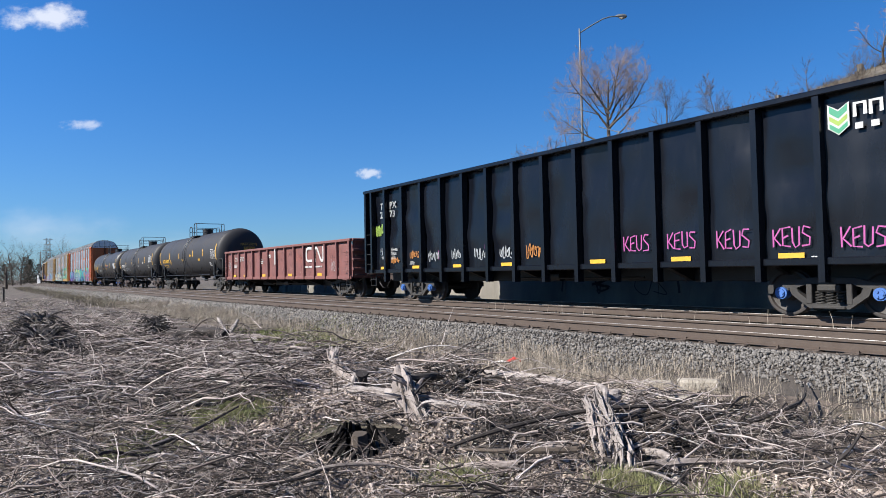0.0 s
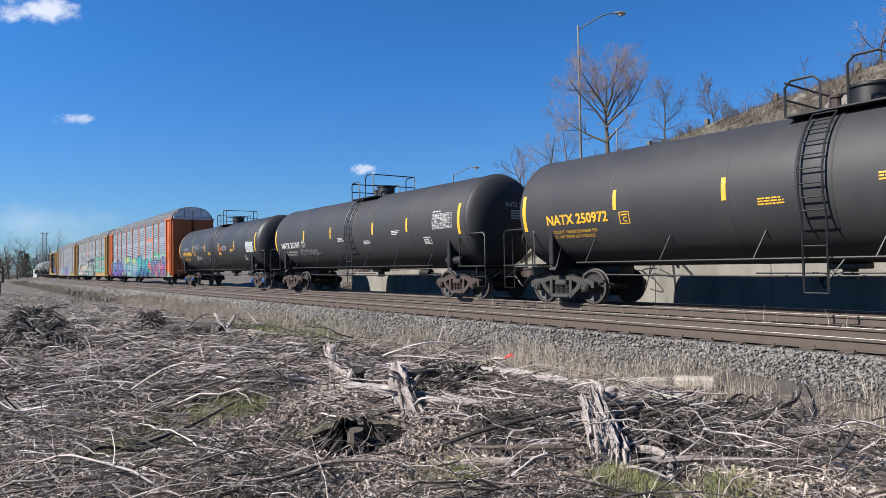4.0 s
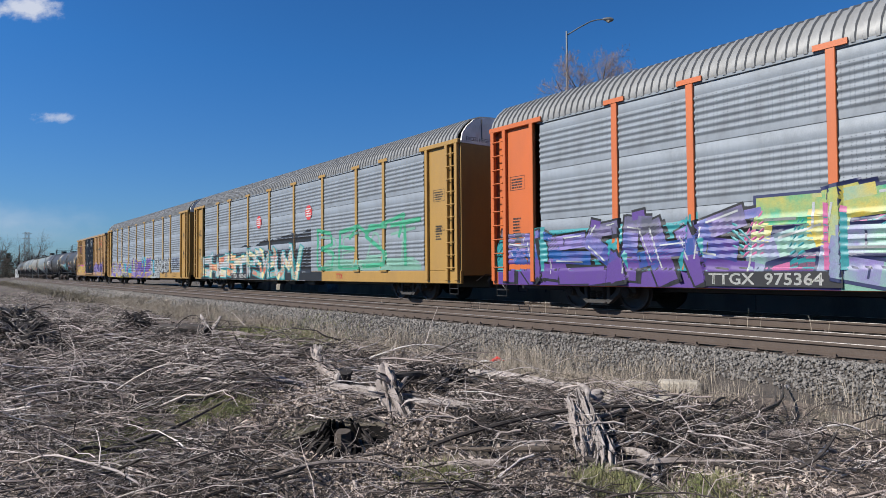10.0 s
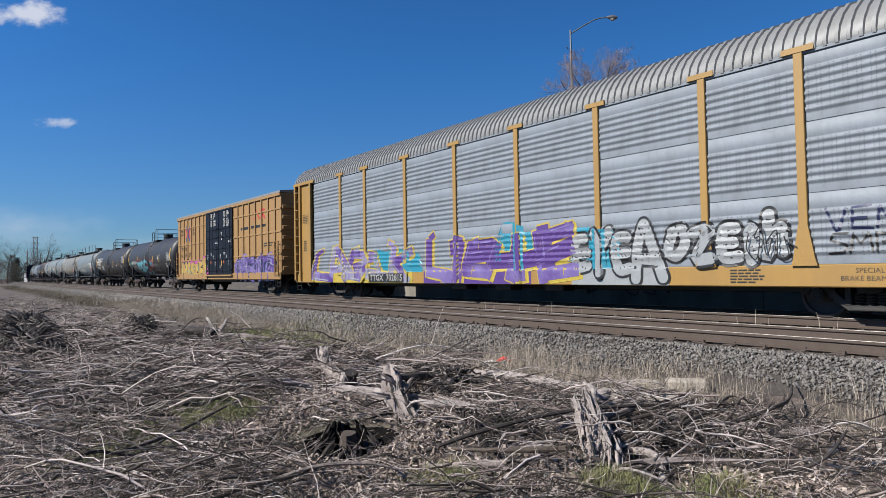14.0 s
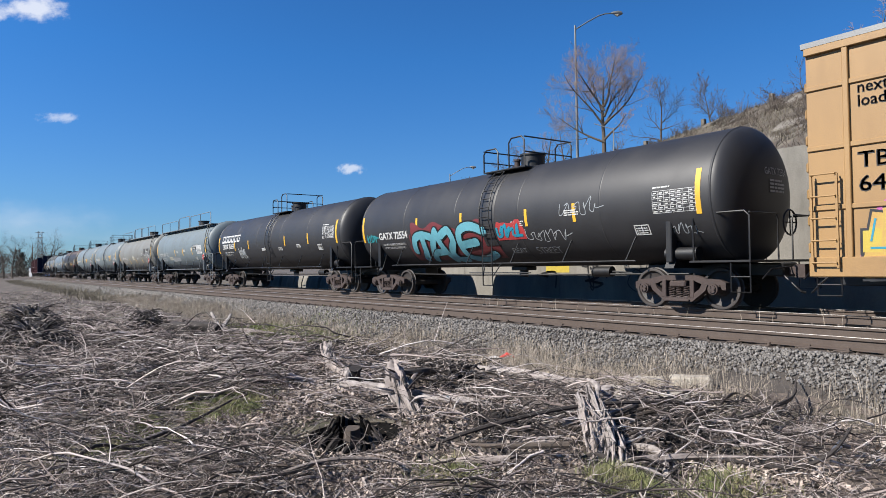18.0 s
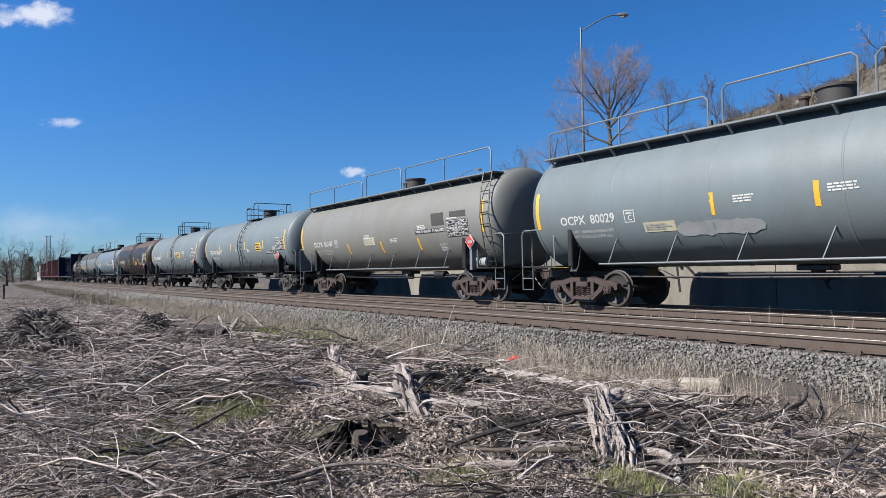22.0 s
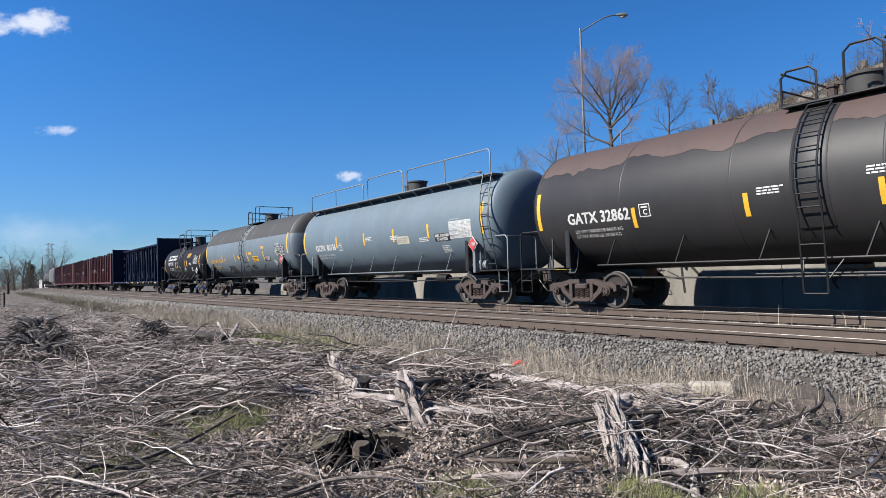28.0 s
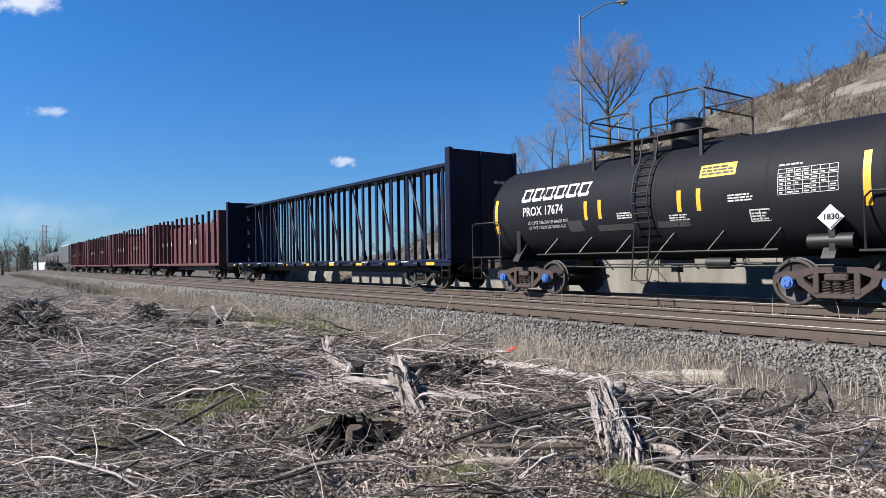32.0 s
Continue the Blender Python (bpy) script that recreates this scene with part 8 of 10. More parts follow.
# -- red stake flat cars --
def stake_car(right_joint, seed):
    rnd = random.Random(seed)
    length = 19.47
    c = right_joint - length / 2
    car, tc, half = start_car("bulkhead_flat_car", "oxide-red bulkhead flat car with tall steel stakes", "flat car", c - 6.9, c + 6.9, 2.835)
    hb = 9.0
    part("deck", Geo().box(-hb, hb, -1.42, 1.42, 0.85, 1.02, 0.02), STAKE_RED, car)
    part("centre_sill", Geo().box(-hb + 0.4, hb - 0.4, -0.4, 0.4, 0.5, 0.849, 0.02), STEEL_BLACK, car)
    for s in (-1, 1):
        a, b = sorted((s * (hb - 0.35), s * hb))
        part("bulkhead", Geo().box(a, b, -1.42, 1.42, 1.02, 4.32, 0.03), STAKE_RED, car)
    for i in range(13):
        x = -hb + 0.95 + (2 * hb - 1.9) * i / 12
        hgt = 4.28 + rnd.uniform(-0.08, 0.12)
        for s in (-1, 1):
            part("stake", Geo().prism([(x - 0.09, 1.02), (x + 0.09, 1.02), (x + 0.07 + rnd.uniform(-0.03, 0.03), hgt), (x - 0.07, hgt)], "y", min(s * 1.42, s * 1.26), max(s * 1.42, s * 1.26)), STAKE_RED, car)
    part("load_wall", Geo().box(-hb + 0.4, hb - 0.4, -0.12, 0.12, 1.02, 3.9, 0.02), STAKE_RED, car)
    g = Geo()
    lay = on_plane(-1.42)
    for i in (2, 3, 4, 8, 9):
        x = -hb + 0.95 + (2 * hb - 1.9) * i / 12
        m_rect(g, lay, x - 0.085, 2.35, 0.17, 0.28)
    part("stencil", g, DECAL_WHITE, car, "white stencilled blocks")
    bogies(car, tc, TRUCK_BROWN)
    coupler_parts(car, half)


for k in range(4):
    stake_car(-387.7 - 19.47 * k, 60 + k)

# -- pale covered hopper and two more dark tank cars at the end of what is seen --
c = -465.6 - 9.0
car, tc, half = start_car("covered_hopper_car", "off-white covered hopper car", "hopper car", c - 6.4, c + 6.4, 2.6)
body = part("body", Geo().prism([(-1.5, 1.5), (1.5, 1.5), (1.52, 4.2), (1.0, 4.5), (-1.0, 4.5), (-1.52, 4.2)], "x", -7.6, 7.6), HOPPER_WHITE, car)
for i in range(15):
    x = -7.3 + i * 14.6 / 14
    part("rib", Geo().box(x - 0.05, x + 0.05, -1.6, -1.5, 1.5, 4.2, 0.01), HOPPER_WHITE, body)
for i in range(3):
    x = -4.6 + 4.6 * i
    part("hopper_chute", Geo().add([(x - 2.0, -1.4, 1.5), (x + 2.0, -1.4, 1.5), (x + 2.0, 1.4, 1.5), (x - 2.0, 1.4, 1.5), (x - 0.4, -0.5, 0.4), (x + 0.4, -0.5, 0.4), (x + 0.4, 0.5, 0.4), (x - 0.4, 0.5, 0.4)], [(0, 1, 5, 4), (1, 2, 6, 5), (2, 3, 7, 6), (3, 0, 4, 7), (4, 5, 6, 7)]), HOPPER_WHITE, car)
part("roof_walk", Geo().box(-7.6, 7.6, -0.4, 0.4, 4.5, 4.58, 0.01), STEEL_GREY, car)
part("end_platform", Geo().box(-8.6, 8.6, -0.4, 0.4, 0.8, 1.0, 0.02), STEEL_BLACK, car)
bogies(car, tc, TRUCK_GREY)
coupler_parts(car, half)
tank_car(-500.5, -487.5, 1.5, 2.5, TANK_CHARCOAL, "dark grey tank car far down the line", "NATX 250972", seed=71)
tank_car(-518.5, -505.5, 1.5, 2.5, TANK_BLACK, "black tank car far down the line", "NATX 251347", seed=72)


# ---- the brush-strewn foreground ----
rs = np.random.RandomState(11)


def fan(n, d0, d1, a0=106.0, a1=184.0, power=1.0):
    """Spots on the land ahead of where one stands, thinning out with distance."""
    d = d0 * (d1 / d0) ** (rs.rand(n) ** power)
    a = np.radians(a0 + (a1 - a0) * rs.rand(n))
    return d * np.cos(a), d * np.sin(a)


def heights(x, y):
    return np.array([ground_z(float(a), float(b)) for a, b in zip(x, y)])


def patchy(x, y, scale, cut, seed):
    """True where a soft noise pattern is high."""
    return np.array([noise.noise(Vector((float(a) * scale, float(b) * scale, seed))) > cut for a, b in zip(x, y)])


def twig_stuff(name, x, y, lift, length, radius, material, label, pitch=12.0, bend=0.18, seg=4, sides=3, yaw=None):
    """Many thin crooked sticks as one mass."""
    n = len(x)
    z = heights(x, y) + lift
    yaw = rs.rand(n) * 2 * np.pi if yaw is None else yaw
    pit = np.radians(rs.randn(n) * pitch)
    d = np.stack([np.cos(yaw) * np.cos(pit), np.sin(yaw) * np.cos(pit), np.sin(pit)], 1)
    side = np.stack([-np.sin(yaw), np.cos(yaw), np.zeros(n)], 1)
    up = np.cross(d, side)
    start = np.stack([x, y, z], 1) - d * (length * 0.5)[:, None]
    b1, b2 = rs.randn(n) * bend, rs.randn(n) * bend * 0.5
    w1, w2 = rs.randn(n, seg + 1) * bend * 0.22, rs.randn(n, seg + 1) * bend * 0.18
    verts = np.empty((n, seg + 1, sides, 3), np.float32)
    for i in range(seg + 1):
        t = i / seg
        p = start + d * (length * t)[:, None] + side * ((b1 * math.sin(math.pi * t) + w1[:, i]) * length)[:, None] + up * ((b2 * math.sin(math.pi * t) + w2[:, i]) * length)[:, None]
        r = radius * (1 - 0.65 * t)
        for k in range(sides):
            a = 2 * math.pi * k / sides
            verts[:, i, k] = p + (side * math.cos(a) + up * math.sin(a)) * r[:, None]
    base = (np.arange(n) * (seg + 1) * sides)[:, None]
    quads = []
    for i in range(seg):
        for k in range(sides):
            k2 = (k + 1) % sides
            quads.append(np.concatenate([base + i * sides + k, base + i * sides + k2, base + (i + 1) * sides + k2, base + (i + 1) * sides + k], 1))
    faces = np.stack(quads, 1).reshape(-1, 4)
    return tagged(part(name, quick_mesh(name, verts.reshape(-1, 3), faces, material, True), None), label, "brush", kind="stuff")


def blade_stuff(name, x, y, height, width, material, label, lean=0.5, category="grass"):
    """Grass blades as one mass: bent tapering ribbons."""
    n = len(x)
    z = heights(x, y)
    yaw = rs.rand(n) * 2 * np.pi
    s = np.stack([np.cos(yaw), np.sin(yaw), np.zeros(n)], 1) * (width / 2)[:, None]
    l = rs.rand(n) * 2 * np.pi
    ln = np.stack([np.cos(l), np.sin(l), np.zeros(n)], 1) * (np.abs(rs.randn(n)) * lean)[:, None]
    p0 = np.stack([x, y, z - 0.02], 1)
    h = height[:, None]
    up = np.array([0, 0, 1.0])
    p1 = p0 + (up * 0.55 + ln * 0.28) * h
    p2 = p0 + (up * 0.95 - up * np.linalg.norm(ln, axis=1)[:, None] * 0.25 + ln * 0.9) * h
    v = np.stack([p0 - s, p0 + s, p1 + s * 0.8, p1 - s * 0.8, p2], 1)
    b = (np.arange(n) * 5)[:, None]
    f = np.stack([np.concatenate([b, b + 1, b + 2], 1), np.concatenate([b, b + 2, b + 3], 1), np.concatenate([b + 3, b + 2, b + 4], 1)], 1).reshape(-1, 3)
    return tagged(part(name, quick_mesh(name, v.reshape(-1, 3), f, material), None), label, category, kind="stuff")


def rock_stuff(name, x, y, z, size, material, label):
    """Broken stones as one mass."""
    cube = np.array([(x_, y_, z_) for x_ in (-1, 1) for y_ in (-1, 1) for z_ in (-1, 1)]) * 0.62
    quad = np.array([(0, 1, 3, 2), (4, 6, 7, 5), (0, 4, 5, 1), (2, 3, 7, 6), (0, 2, 6, 4), (1, 5, 7, 3)])
    n = len(x)
    v = cube[None] * (1 + rs.randn(n, 8, 3) * 0.25) * (0.6 + 0.8 * rs.rand(n, 1, 3))
    q = rs.randn(n, 4)
    q /= np.linalg.norm(q, axis=1)[:, None]
    w, a, b, c = q.T
    R = np.stack([1 - 2 * (b * b + c * c), 2 * (a * b - w * c), 2 * (a * c + w * b), 2 * (a * b + w * c), 1 - 2 * (a * a + c * c), 2 * (b * c - w * a), 2 * (a * c - w * b), 2 * (b * c + w * a), 1 - 2 * (a * a + b * b)], 1).reshape(n, 3, 3)
    v = np.einsum("nij,nkj->nki", R, v) * (size / 2)[:, None, None] + np.stack([x, y, z], 1)[:, None]
    f = (quad[None] + (np.arange(n) * 8)[:, None, None]).reshape(-1, 4)
    return tagged(part(name, quick_mesh(name, v.reshape(-1, 3), f, material), None), label, "stones", kind="stuff")


# ballast stones: shoulder of the near track, then a dusty scatter between the rails
n = 38000
x = 2.5 - 52 * rs.rand(n) ** 1.6
toe = 8.15 + 0.2 * np.sin(x * 0.9) - np.clip((x + 3.6) * 0.25, 0, 0.9)
y = toe + (9.25 - toe) * rs.rand(n) ** 0.8
rock_stuff("ballast", x, y, heights(x, y) + 0.008 + 0.018 * rs.rand(n), np.clip(0.030 + 0.012 * rs.randn(n), 0.012, 0.08) * (1 + 0.02 * np.abs(x)), BALLAST_ROCK, "crushed grey-brown ballast stones on the track shoulder")
n = 9000
x = -44 - 100 * rs.rand(n) ** 1.4
y = 7.9 + 1.4 * rs.rand(n) + 3.6e-7 * np.abs(x) ** 3
rock_stuff("far_ballast", x, y, heights(x, y) + 0.02 * rs.rand(n), np.clip(0.09 + 0.03 * rs.randn(n), 0.04, 0.17), BALLAST_ROCK, "grey-brown ballast stones farther along the line")
n = 9000
x = 2.5 - 34 * rs.rand(n) ** 1.4
y = 9.2 + 7.0 * rs.rand(n)
keep = (np.abs(y - (TRACK_Y - SPACING - 0.75)) > 0.11) & (np.abs(y - (TRACK_Y - SPACING + 0.75)) > 0.11) & (np.abs(y - (TRACK_Y - 0.75)) > 0.11) & (np.abs(y - (TRACK_Y + 0.75)) > 0.11)
x, y = x[keep], y[keep]
BALLAST_DUSTY = mat("dusty_ballast", (0.0706, 0.0565, 0.047), 0.9, second=(0.047, 0.0365, 0.0294), scale=9, bump=0.4, fine=50, island=0.35)
rock_stuff("track_ballast", x, y, heights(x, y) + 0.005, np.clip(0.05 + 0.015 * rs.randn(len(x)), 0.02, 0.09), BALLAST_DUSTY, "dusty brown ballast between the rails")

def clear(x, y):
    """False over the hollows, where no brush lies."""
    k = np.hypot(x + 5.5, y - 2.95) > 0.40
    k &= np.hypot(x + 6.7, y - 4.75) > 0.30
    k &= np.hypot(x + 5.2, y - 2.75) > 0.25
    return k & (np.hypot(x + 3.3, y - 4.05) > 0.30)


# bare tan ground and green patches where the brush lies thin: (x, y, radius)
BARE = ((-6.9, 3.15, 0.55), (-4.6, 2.3, 0.6), (-5.45, 4.05, 0.5), (-4.3, 2.75, 0.5), (-6.5, 2.4, 0.4), (-6.6, 5.6, 0.4), (-2.6, 4.7, 0.5), (-3.7, 3.6, 0.4), (-5.0, 3.2, 0.35))
GREEN = ((-6.8, 1.5, 0.5), (-7.3, 1.95, 0.55), (-7.4, 2.55, 0.35), (-17.6, 7.0, 1.7), (-15.0, 6.5, 1.5), (-14.2, 5.8, 0.7), (-7.9, 2.5, 0.5), (-3.2, 4.0, 0.35), (-2.75, 4.4, 0.35), (-4.1, 3.05, 0.3), (-6.2, 1.0, 0.3))
DENSE = ((-3.75, 5.5, 0.8), (-3.1, 5.9, 0.8), (-4.9, 4.5, 0.6), (-9.1, 3.3, 0.7), (-7.2, 0.9, 0.7), (-12.0, 3.0, 1.8), (-5.8, 2.2, 0.35), (-15.5, 0.9, 1.6), (-5.2, 1.4, 0.8), (-10.0, 1.6, 1.5))


def near(x, y, spots):
    """1 at the heart of the spots, falling to 0 outside them."""
    k = np.zeros(len(x))
    for a, b, r in spots:
        k = np.maximum(k, np.exp(-(((x - a) ** 2 + (y - b) ** 2) / (r * r)) ** 1.5))
    return k


def island_mat(name, stops, rough=0.85):
    """Many small pieces, each with a tone of its own between the given colours."""
    m = mat(name, stops[1][1], rough, bump=0.0, scale=12)
    nt = m.node_tree
    ramp = nt.nodes.new("ShaderNodeValToRGB")
    while len(ramp.color_ramp.elements) < len(stops):
        ramp.color_ramp.elements.new(0.5)
    for e, (at, c) in zip(ramp.color_ramp.elements, stops):
        e.position, e.color = at, (*c, 1)
    nt.links.new(nt.nodes.new("ShaderNodeNewGeometry").outputs["Random Per Island"], ramp.inputs[0])
    hs = next(n for n in nt.nodes if n.type == "HUE_SAT")
    nt.links.new(ramp.outputs[0], hs.inputs["Color"])
    return m


TWIG_MIX = island_mat("mixed_twigs", ((0.0, (0.008, 0.006, 0.0055)), (0.34, (0.034, 0.026, 0.0235)), (0.52, (0.16, 0.126, 0.115)), (0.74, (0.34, 0.29, 0.27)), (0.93, (0.43, 0.38, 0.36)), (1.0, (0.52, 0.475, 0.455))))
LITTER = island_mat("litter", ((0.0, (0.04, 0.030, 0.026)), (0.35, (0.15, 0.117, 0.098)), (0.75, (0.30, 0.243, 0.205)), (1.0, (0.42, 0.355, 0.31))))

# litter of bark chips and dead leaves
n = 70000
x, y = fan(n, 1.7, 19, power=0.85)
keep = (y < 7.6) & (y > -1.5) & clear(x, y)
keep &= rs.rand(n) < 0.25 + 0.75 * np.maximum(near(x, y, BARE), patchy(x, y, 1.1, 0.2, 71.0))
x, y = x[keep], y[keep]
chips = [(a + r * 0.6 * rs.randn(2400), b + r * 0.6 * rs.randn(2400)) for a, b, r in BARE]
x, y = np.concatenate([x] + [p[0] for p in chips]), np.concatenate([y] + [p[1] for p in chips])
keep = clear(x, y)
x, y = x[keep], y[keep]
n = len(x)
z = heights(x, y) + 0.008 + 0.04 * rs.rand(n) ** 2
yaw, tilt = rs.rand(n) * 6.283, rs.randn(n) * 0.55
l, w = 0.008 + 0.042 * rs.rand(n) ** 2.5, 0.003 + 0.009 * rs.rand(n) ** 1.5
far = np.clip(np.hypot(x, y) / 5, 1, 3)
d = np.stack([np.cos(yaw) * np.cos(tilt), np.sin(yaw) * np.cos(tilt), np.sin(tilt)], 1) * (l * far)[:, None]
s = np.stack([-np.sin(yaw), np.cos(yaw), rs.randn(n) * 0.4], 1) * (w * far)[:, None]
c = np.stack([x, y, z], 1)
v = np.stack([c - d - s, c + d - s * 0.6, c + d + s, c - d * 0.9 + s], 1).reshape(-1, 3)
tagged(part("litter", quick_mesh("litter", v, np.arange(4 * n).reshape(-1, 4), LITTER), None), "bark chips and dead leaves on the soil", "litter", kind="stuff")


def low(x, y):
    """Small where the stumps stand clear of the brush on their sunny side."""
    k = np.ones(len(x))
    for a, b in (((-5.5, 2.95), (-3.7, 2.0)), ((-3.4, 4.1), (-2.5, 3.0)), ((-5.9, 3.7), (-4.3, 2.7)), ((-8.6, 4.3), (-7.0, 3.5)), ((-17.6, 5.5), (-14.5, 4.6)), ((-6.8, 5.0), (-6.2, 4.5)), ((-7.9, 3.75), (-6.2, 3.9)), ((-8.9, 4.35), (-7.6, 4.0))):
        d = np.array(b) - np.array(a)
        t = np.clip(((x - a[0]) * d[0] + (y - a[1]) * d[1]) / (d @ d), 0, 1)
        k = np.minimum(k, np.clip((np.hypot(x - a[0] - t * d[0], y - a[1] - t * d[1]) - 0.3) / 0.3, 0.12, 1))
    return k


def clumps(x, y):
    """Where brush gathers in heaps, 0 to 1, with open ground between."""
    w = np.array([noise.noise(Vector((float(a) * 0.75, float(b) * 1.1, 57))) + 0.5 * noise.noise(Vector((float(a) * 2.4, float(b) * 2.8, 59))) for a, b in zip(x, y)])
    return np.clip(0.48 + 1.5 * w, 0.0, 1.0)


def heap(x, y):
    """How high the brush is piled."""
    return np.array([max(0.0, noise.noise(Vector((float(a) * 0.7, float(b) * 0.7, 21)))) + 0.5 * max(0.0, noise.noise(Vector((float(a) * 2.1, float(b) * 2.1, 27)))) for a, b in zip(x, y)]) + 0.25 * near(x, y, DENSE) + 0.35 * clumps(x, y) ** 2


def sticks(start, yaw, pit, length, radius, bend, seg, sides):
    """Crooked tapering sticks: points and faces of all, and the nodes along each."""
    n = len(yaw)
    d = np.stack([np.cos(yaw) * np.cos(pit), np.sin(yaw) * np.cos(pit), np.sin(pit)], 1)
    side = np.stack([-np.sin(yaw), np.cos(yaw), np.zeros(n)], 1)
    up = np.cross(d, side)
    b1, b2 = rs.randn(n) * bend, rs.randn(n) * bend * 0.4
    nodes = np.empty((n, seg + 1, 3))
    verts = np.empty((n, seg + 1, sides, 3), np.float32)
    for i in range(seg + 1):
        t = i / seg
        wob = rs.randn(n, 2) * bend * 0.085 * (i > 0)
        p = start + d * (length * t)[:, None] + side * ((b1 * t * t + wob[:, 0]) * length)[:, None] + up * ((b2 * math.sin(math.pi * t) + wob[:, 1] * 0.7) * length)[:, None]
        nodes[:, i] = p
        r = radius * (1 - 0.7 * t)
        for k in range(sides):
            a = 2 * math.pi * k / sides
            verts[:, i, k] = p + (side * math.cos(a) + up * math.sin(a)) * r[:, None]
    base = (np.arange(n) * (seg + 1) * sides)[:, None]
    quads = []
    for i in range(seg):
        for k in range(sides):
            k2 = (k + 1) % sides
            quads.append(np.concatenate([base + i * sides + k, base + i * sides + k2, base + (i + 1) * sides + k2, base + (i + 1) * sides + k], 1))
    return verts.reshape(-1, 3), np.stack(quads, 1).reshape(-1, 4), nodes


def branch_stuff(name, x, y, lift, length, radius, yaw, material, label, shoots=6, pitch=6.0, bend=0.22, fine=0.0014):
    """Fallen branches with their side twigs, and twigs on those, as one mass."""
    n, seg = len(x), 6
    start = np.stack([x, y, heights(x, y) + lift], 1)
    pit = np.radians(rs.randn(n) * pitch)
    v, f, nodes = sticks(start, yaw, pit, length, radius, bend, seg, 4)
    vs, fs, count = [v], [f], len(v)
    for level, k in ((0, shoots), (1, 2)):
        m = len(nodes) * k
        own = np.repeat(np.arange(len(nodes)), k)
        t = (0.15 + 0.8 * rs.rand(m)) * (nodes.shape[1] - 1)
        i = np.minimum(t.astype(int), nodes.shape[1] - 2)
        u = (t - i)[:, None]
        p = nodes[own, i] * (1 - u) + nodes[own, i + 1] * u
        ahead = nodes[own, i + 1] - nodes[own, i]
        yw = np.arctan2(ahead[:, 1], ahead[:, 0]) + np.where(rs.rand(m) < 0.5, -1, 1) * np.radians(28 + 38 * rs.rand(m))
        pt = np.radians(6 + rs.randn(m) * 22)
        length = length[own] * (0.22 + 0.42 * rs.rand(m)) * (1.15 - 0.5 * t / (nodes.shape[1] - 1))
        radius = np.maximum(fine, radius[own] * (0.38 + 0.25 * rs.rand(m)))
        v, f, nodes = sticks(p, yw, pt, length, radius, bend * 1.2, 3, 3)
        vs.append(v)
        fs.append(f + count)
        count += len(v)
    return tagged(part(name, quick_mesh(name, np.concatenate(vs), np.concatenate(fs), material, True), None), label, "brush", kind="stuff")


def flow(x, y, spread):
    """The way that neighbouring branches share, with a spread about it."""
    w = np.array([noise.noise(Vector((float(a) * 0.45, float(b) * 0.45, 91))) for a, b in zip(x, y)])
    return np.radians(56) + w * 1.5 + rs.randn(len(x)) * spread + np.where(rs.rand(len(x)) < 0.5, np.pi, 0)


def thin(x, y, amount):
    """Keeps less of the brush on the bare and the green spots, and all of it in the heaps."""
    p = amount * (0.14 + 1.25 * clumps(x, y)) * (1 - np.maximum(0.93 * near(x, y, BARE), 0.95 * near(x, y, GREEN))) + near(x, y, DENSE)
    return (rs.rand(len(x)) < p) & (y > -1.5) & clear(x, y)


# fine loose twigs over everything
n = 26000
x, y = fan(n, 1.8, 20, power=0.9)
keep = (y < 7.1) & thin(x, y, 0.5)
x, y = x[keep], y[keep]
m = len(x)
far = np.clip(np.hypot(x, y) / 6, 1, 2.2)
twig_stuff("brush_twigs", x, y, 0.006 + (0.03 * rs.rand(m) + (0.03 + 0.26 * heap(x, y)) * rs.rand(m)) * low(x, y), np.clip(0.17 * np.exp(rs.randn(m) * 0.6), 0.04, 0.8) * far ** 0.5, (0.0013 + 0.0045 * rs.rand(m) ** 2.4) * far, TWIG_MIX, "tangled dry grey and brown twigs covering the ground", pitch=20, bend=0.32, seg=3)
# fallen branches with their twigs, near and farther off
n = 2900
x, y = fan(n, 2.2, 9, power=0.95)
keep = (y < 6.2) & thin(x, y, 0.75)
x, y = x[keep], y[keep]
m = len(x)
branch_stuff("fallen_branches", x, y, 0.015 + (0.08 + 0.40 * heap(x, y)) * rs.rand(m) * low(x, y), np.clip(0.55 * np.exp(rs.randn(m) * 0.45), 0.2, 1.5), 0.0036 + 0.0095 * rs.rand(m) ** 2.0, flow(x, y, 0.5), TWIG_MIX, "fallen branches with their twigs, grey and brown", shoots=4)
n = 2500
x, y = fan(n, 8, 24, a0=138, a1=184, power=0.9)
keep = (y < 5.9 + 0.4 * np.sin(x)) & thin(x, y, 0.8)
x, y = x[keep], y[keep]
m = len(x)
branch_stuff("field_branches", x, y, 0.02 + (0.09 + 0.42 * heap(x, y)) * rs.rand(m) * low(x, y), np.clip(0.85 * np.exp(rs.randn(m) * 0.45), 0.3, 2.0), 0.007 + 0.013 * rs.rand(m) ** 2.0, flow(x, y, 0.3), TWIG_MIX, "fallen branches lying across the field", shoots=4, fine=0.0035)
# dark branches, many of them strokes that stand for shaded gaps
n = 6500
x, y = fan(n, 1.9, 20, power=0.85)
keep = (y < 6.8) & thin(x, y, 0.6)
x, y = x[keep], y[keep]
m = len(x)
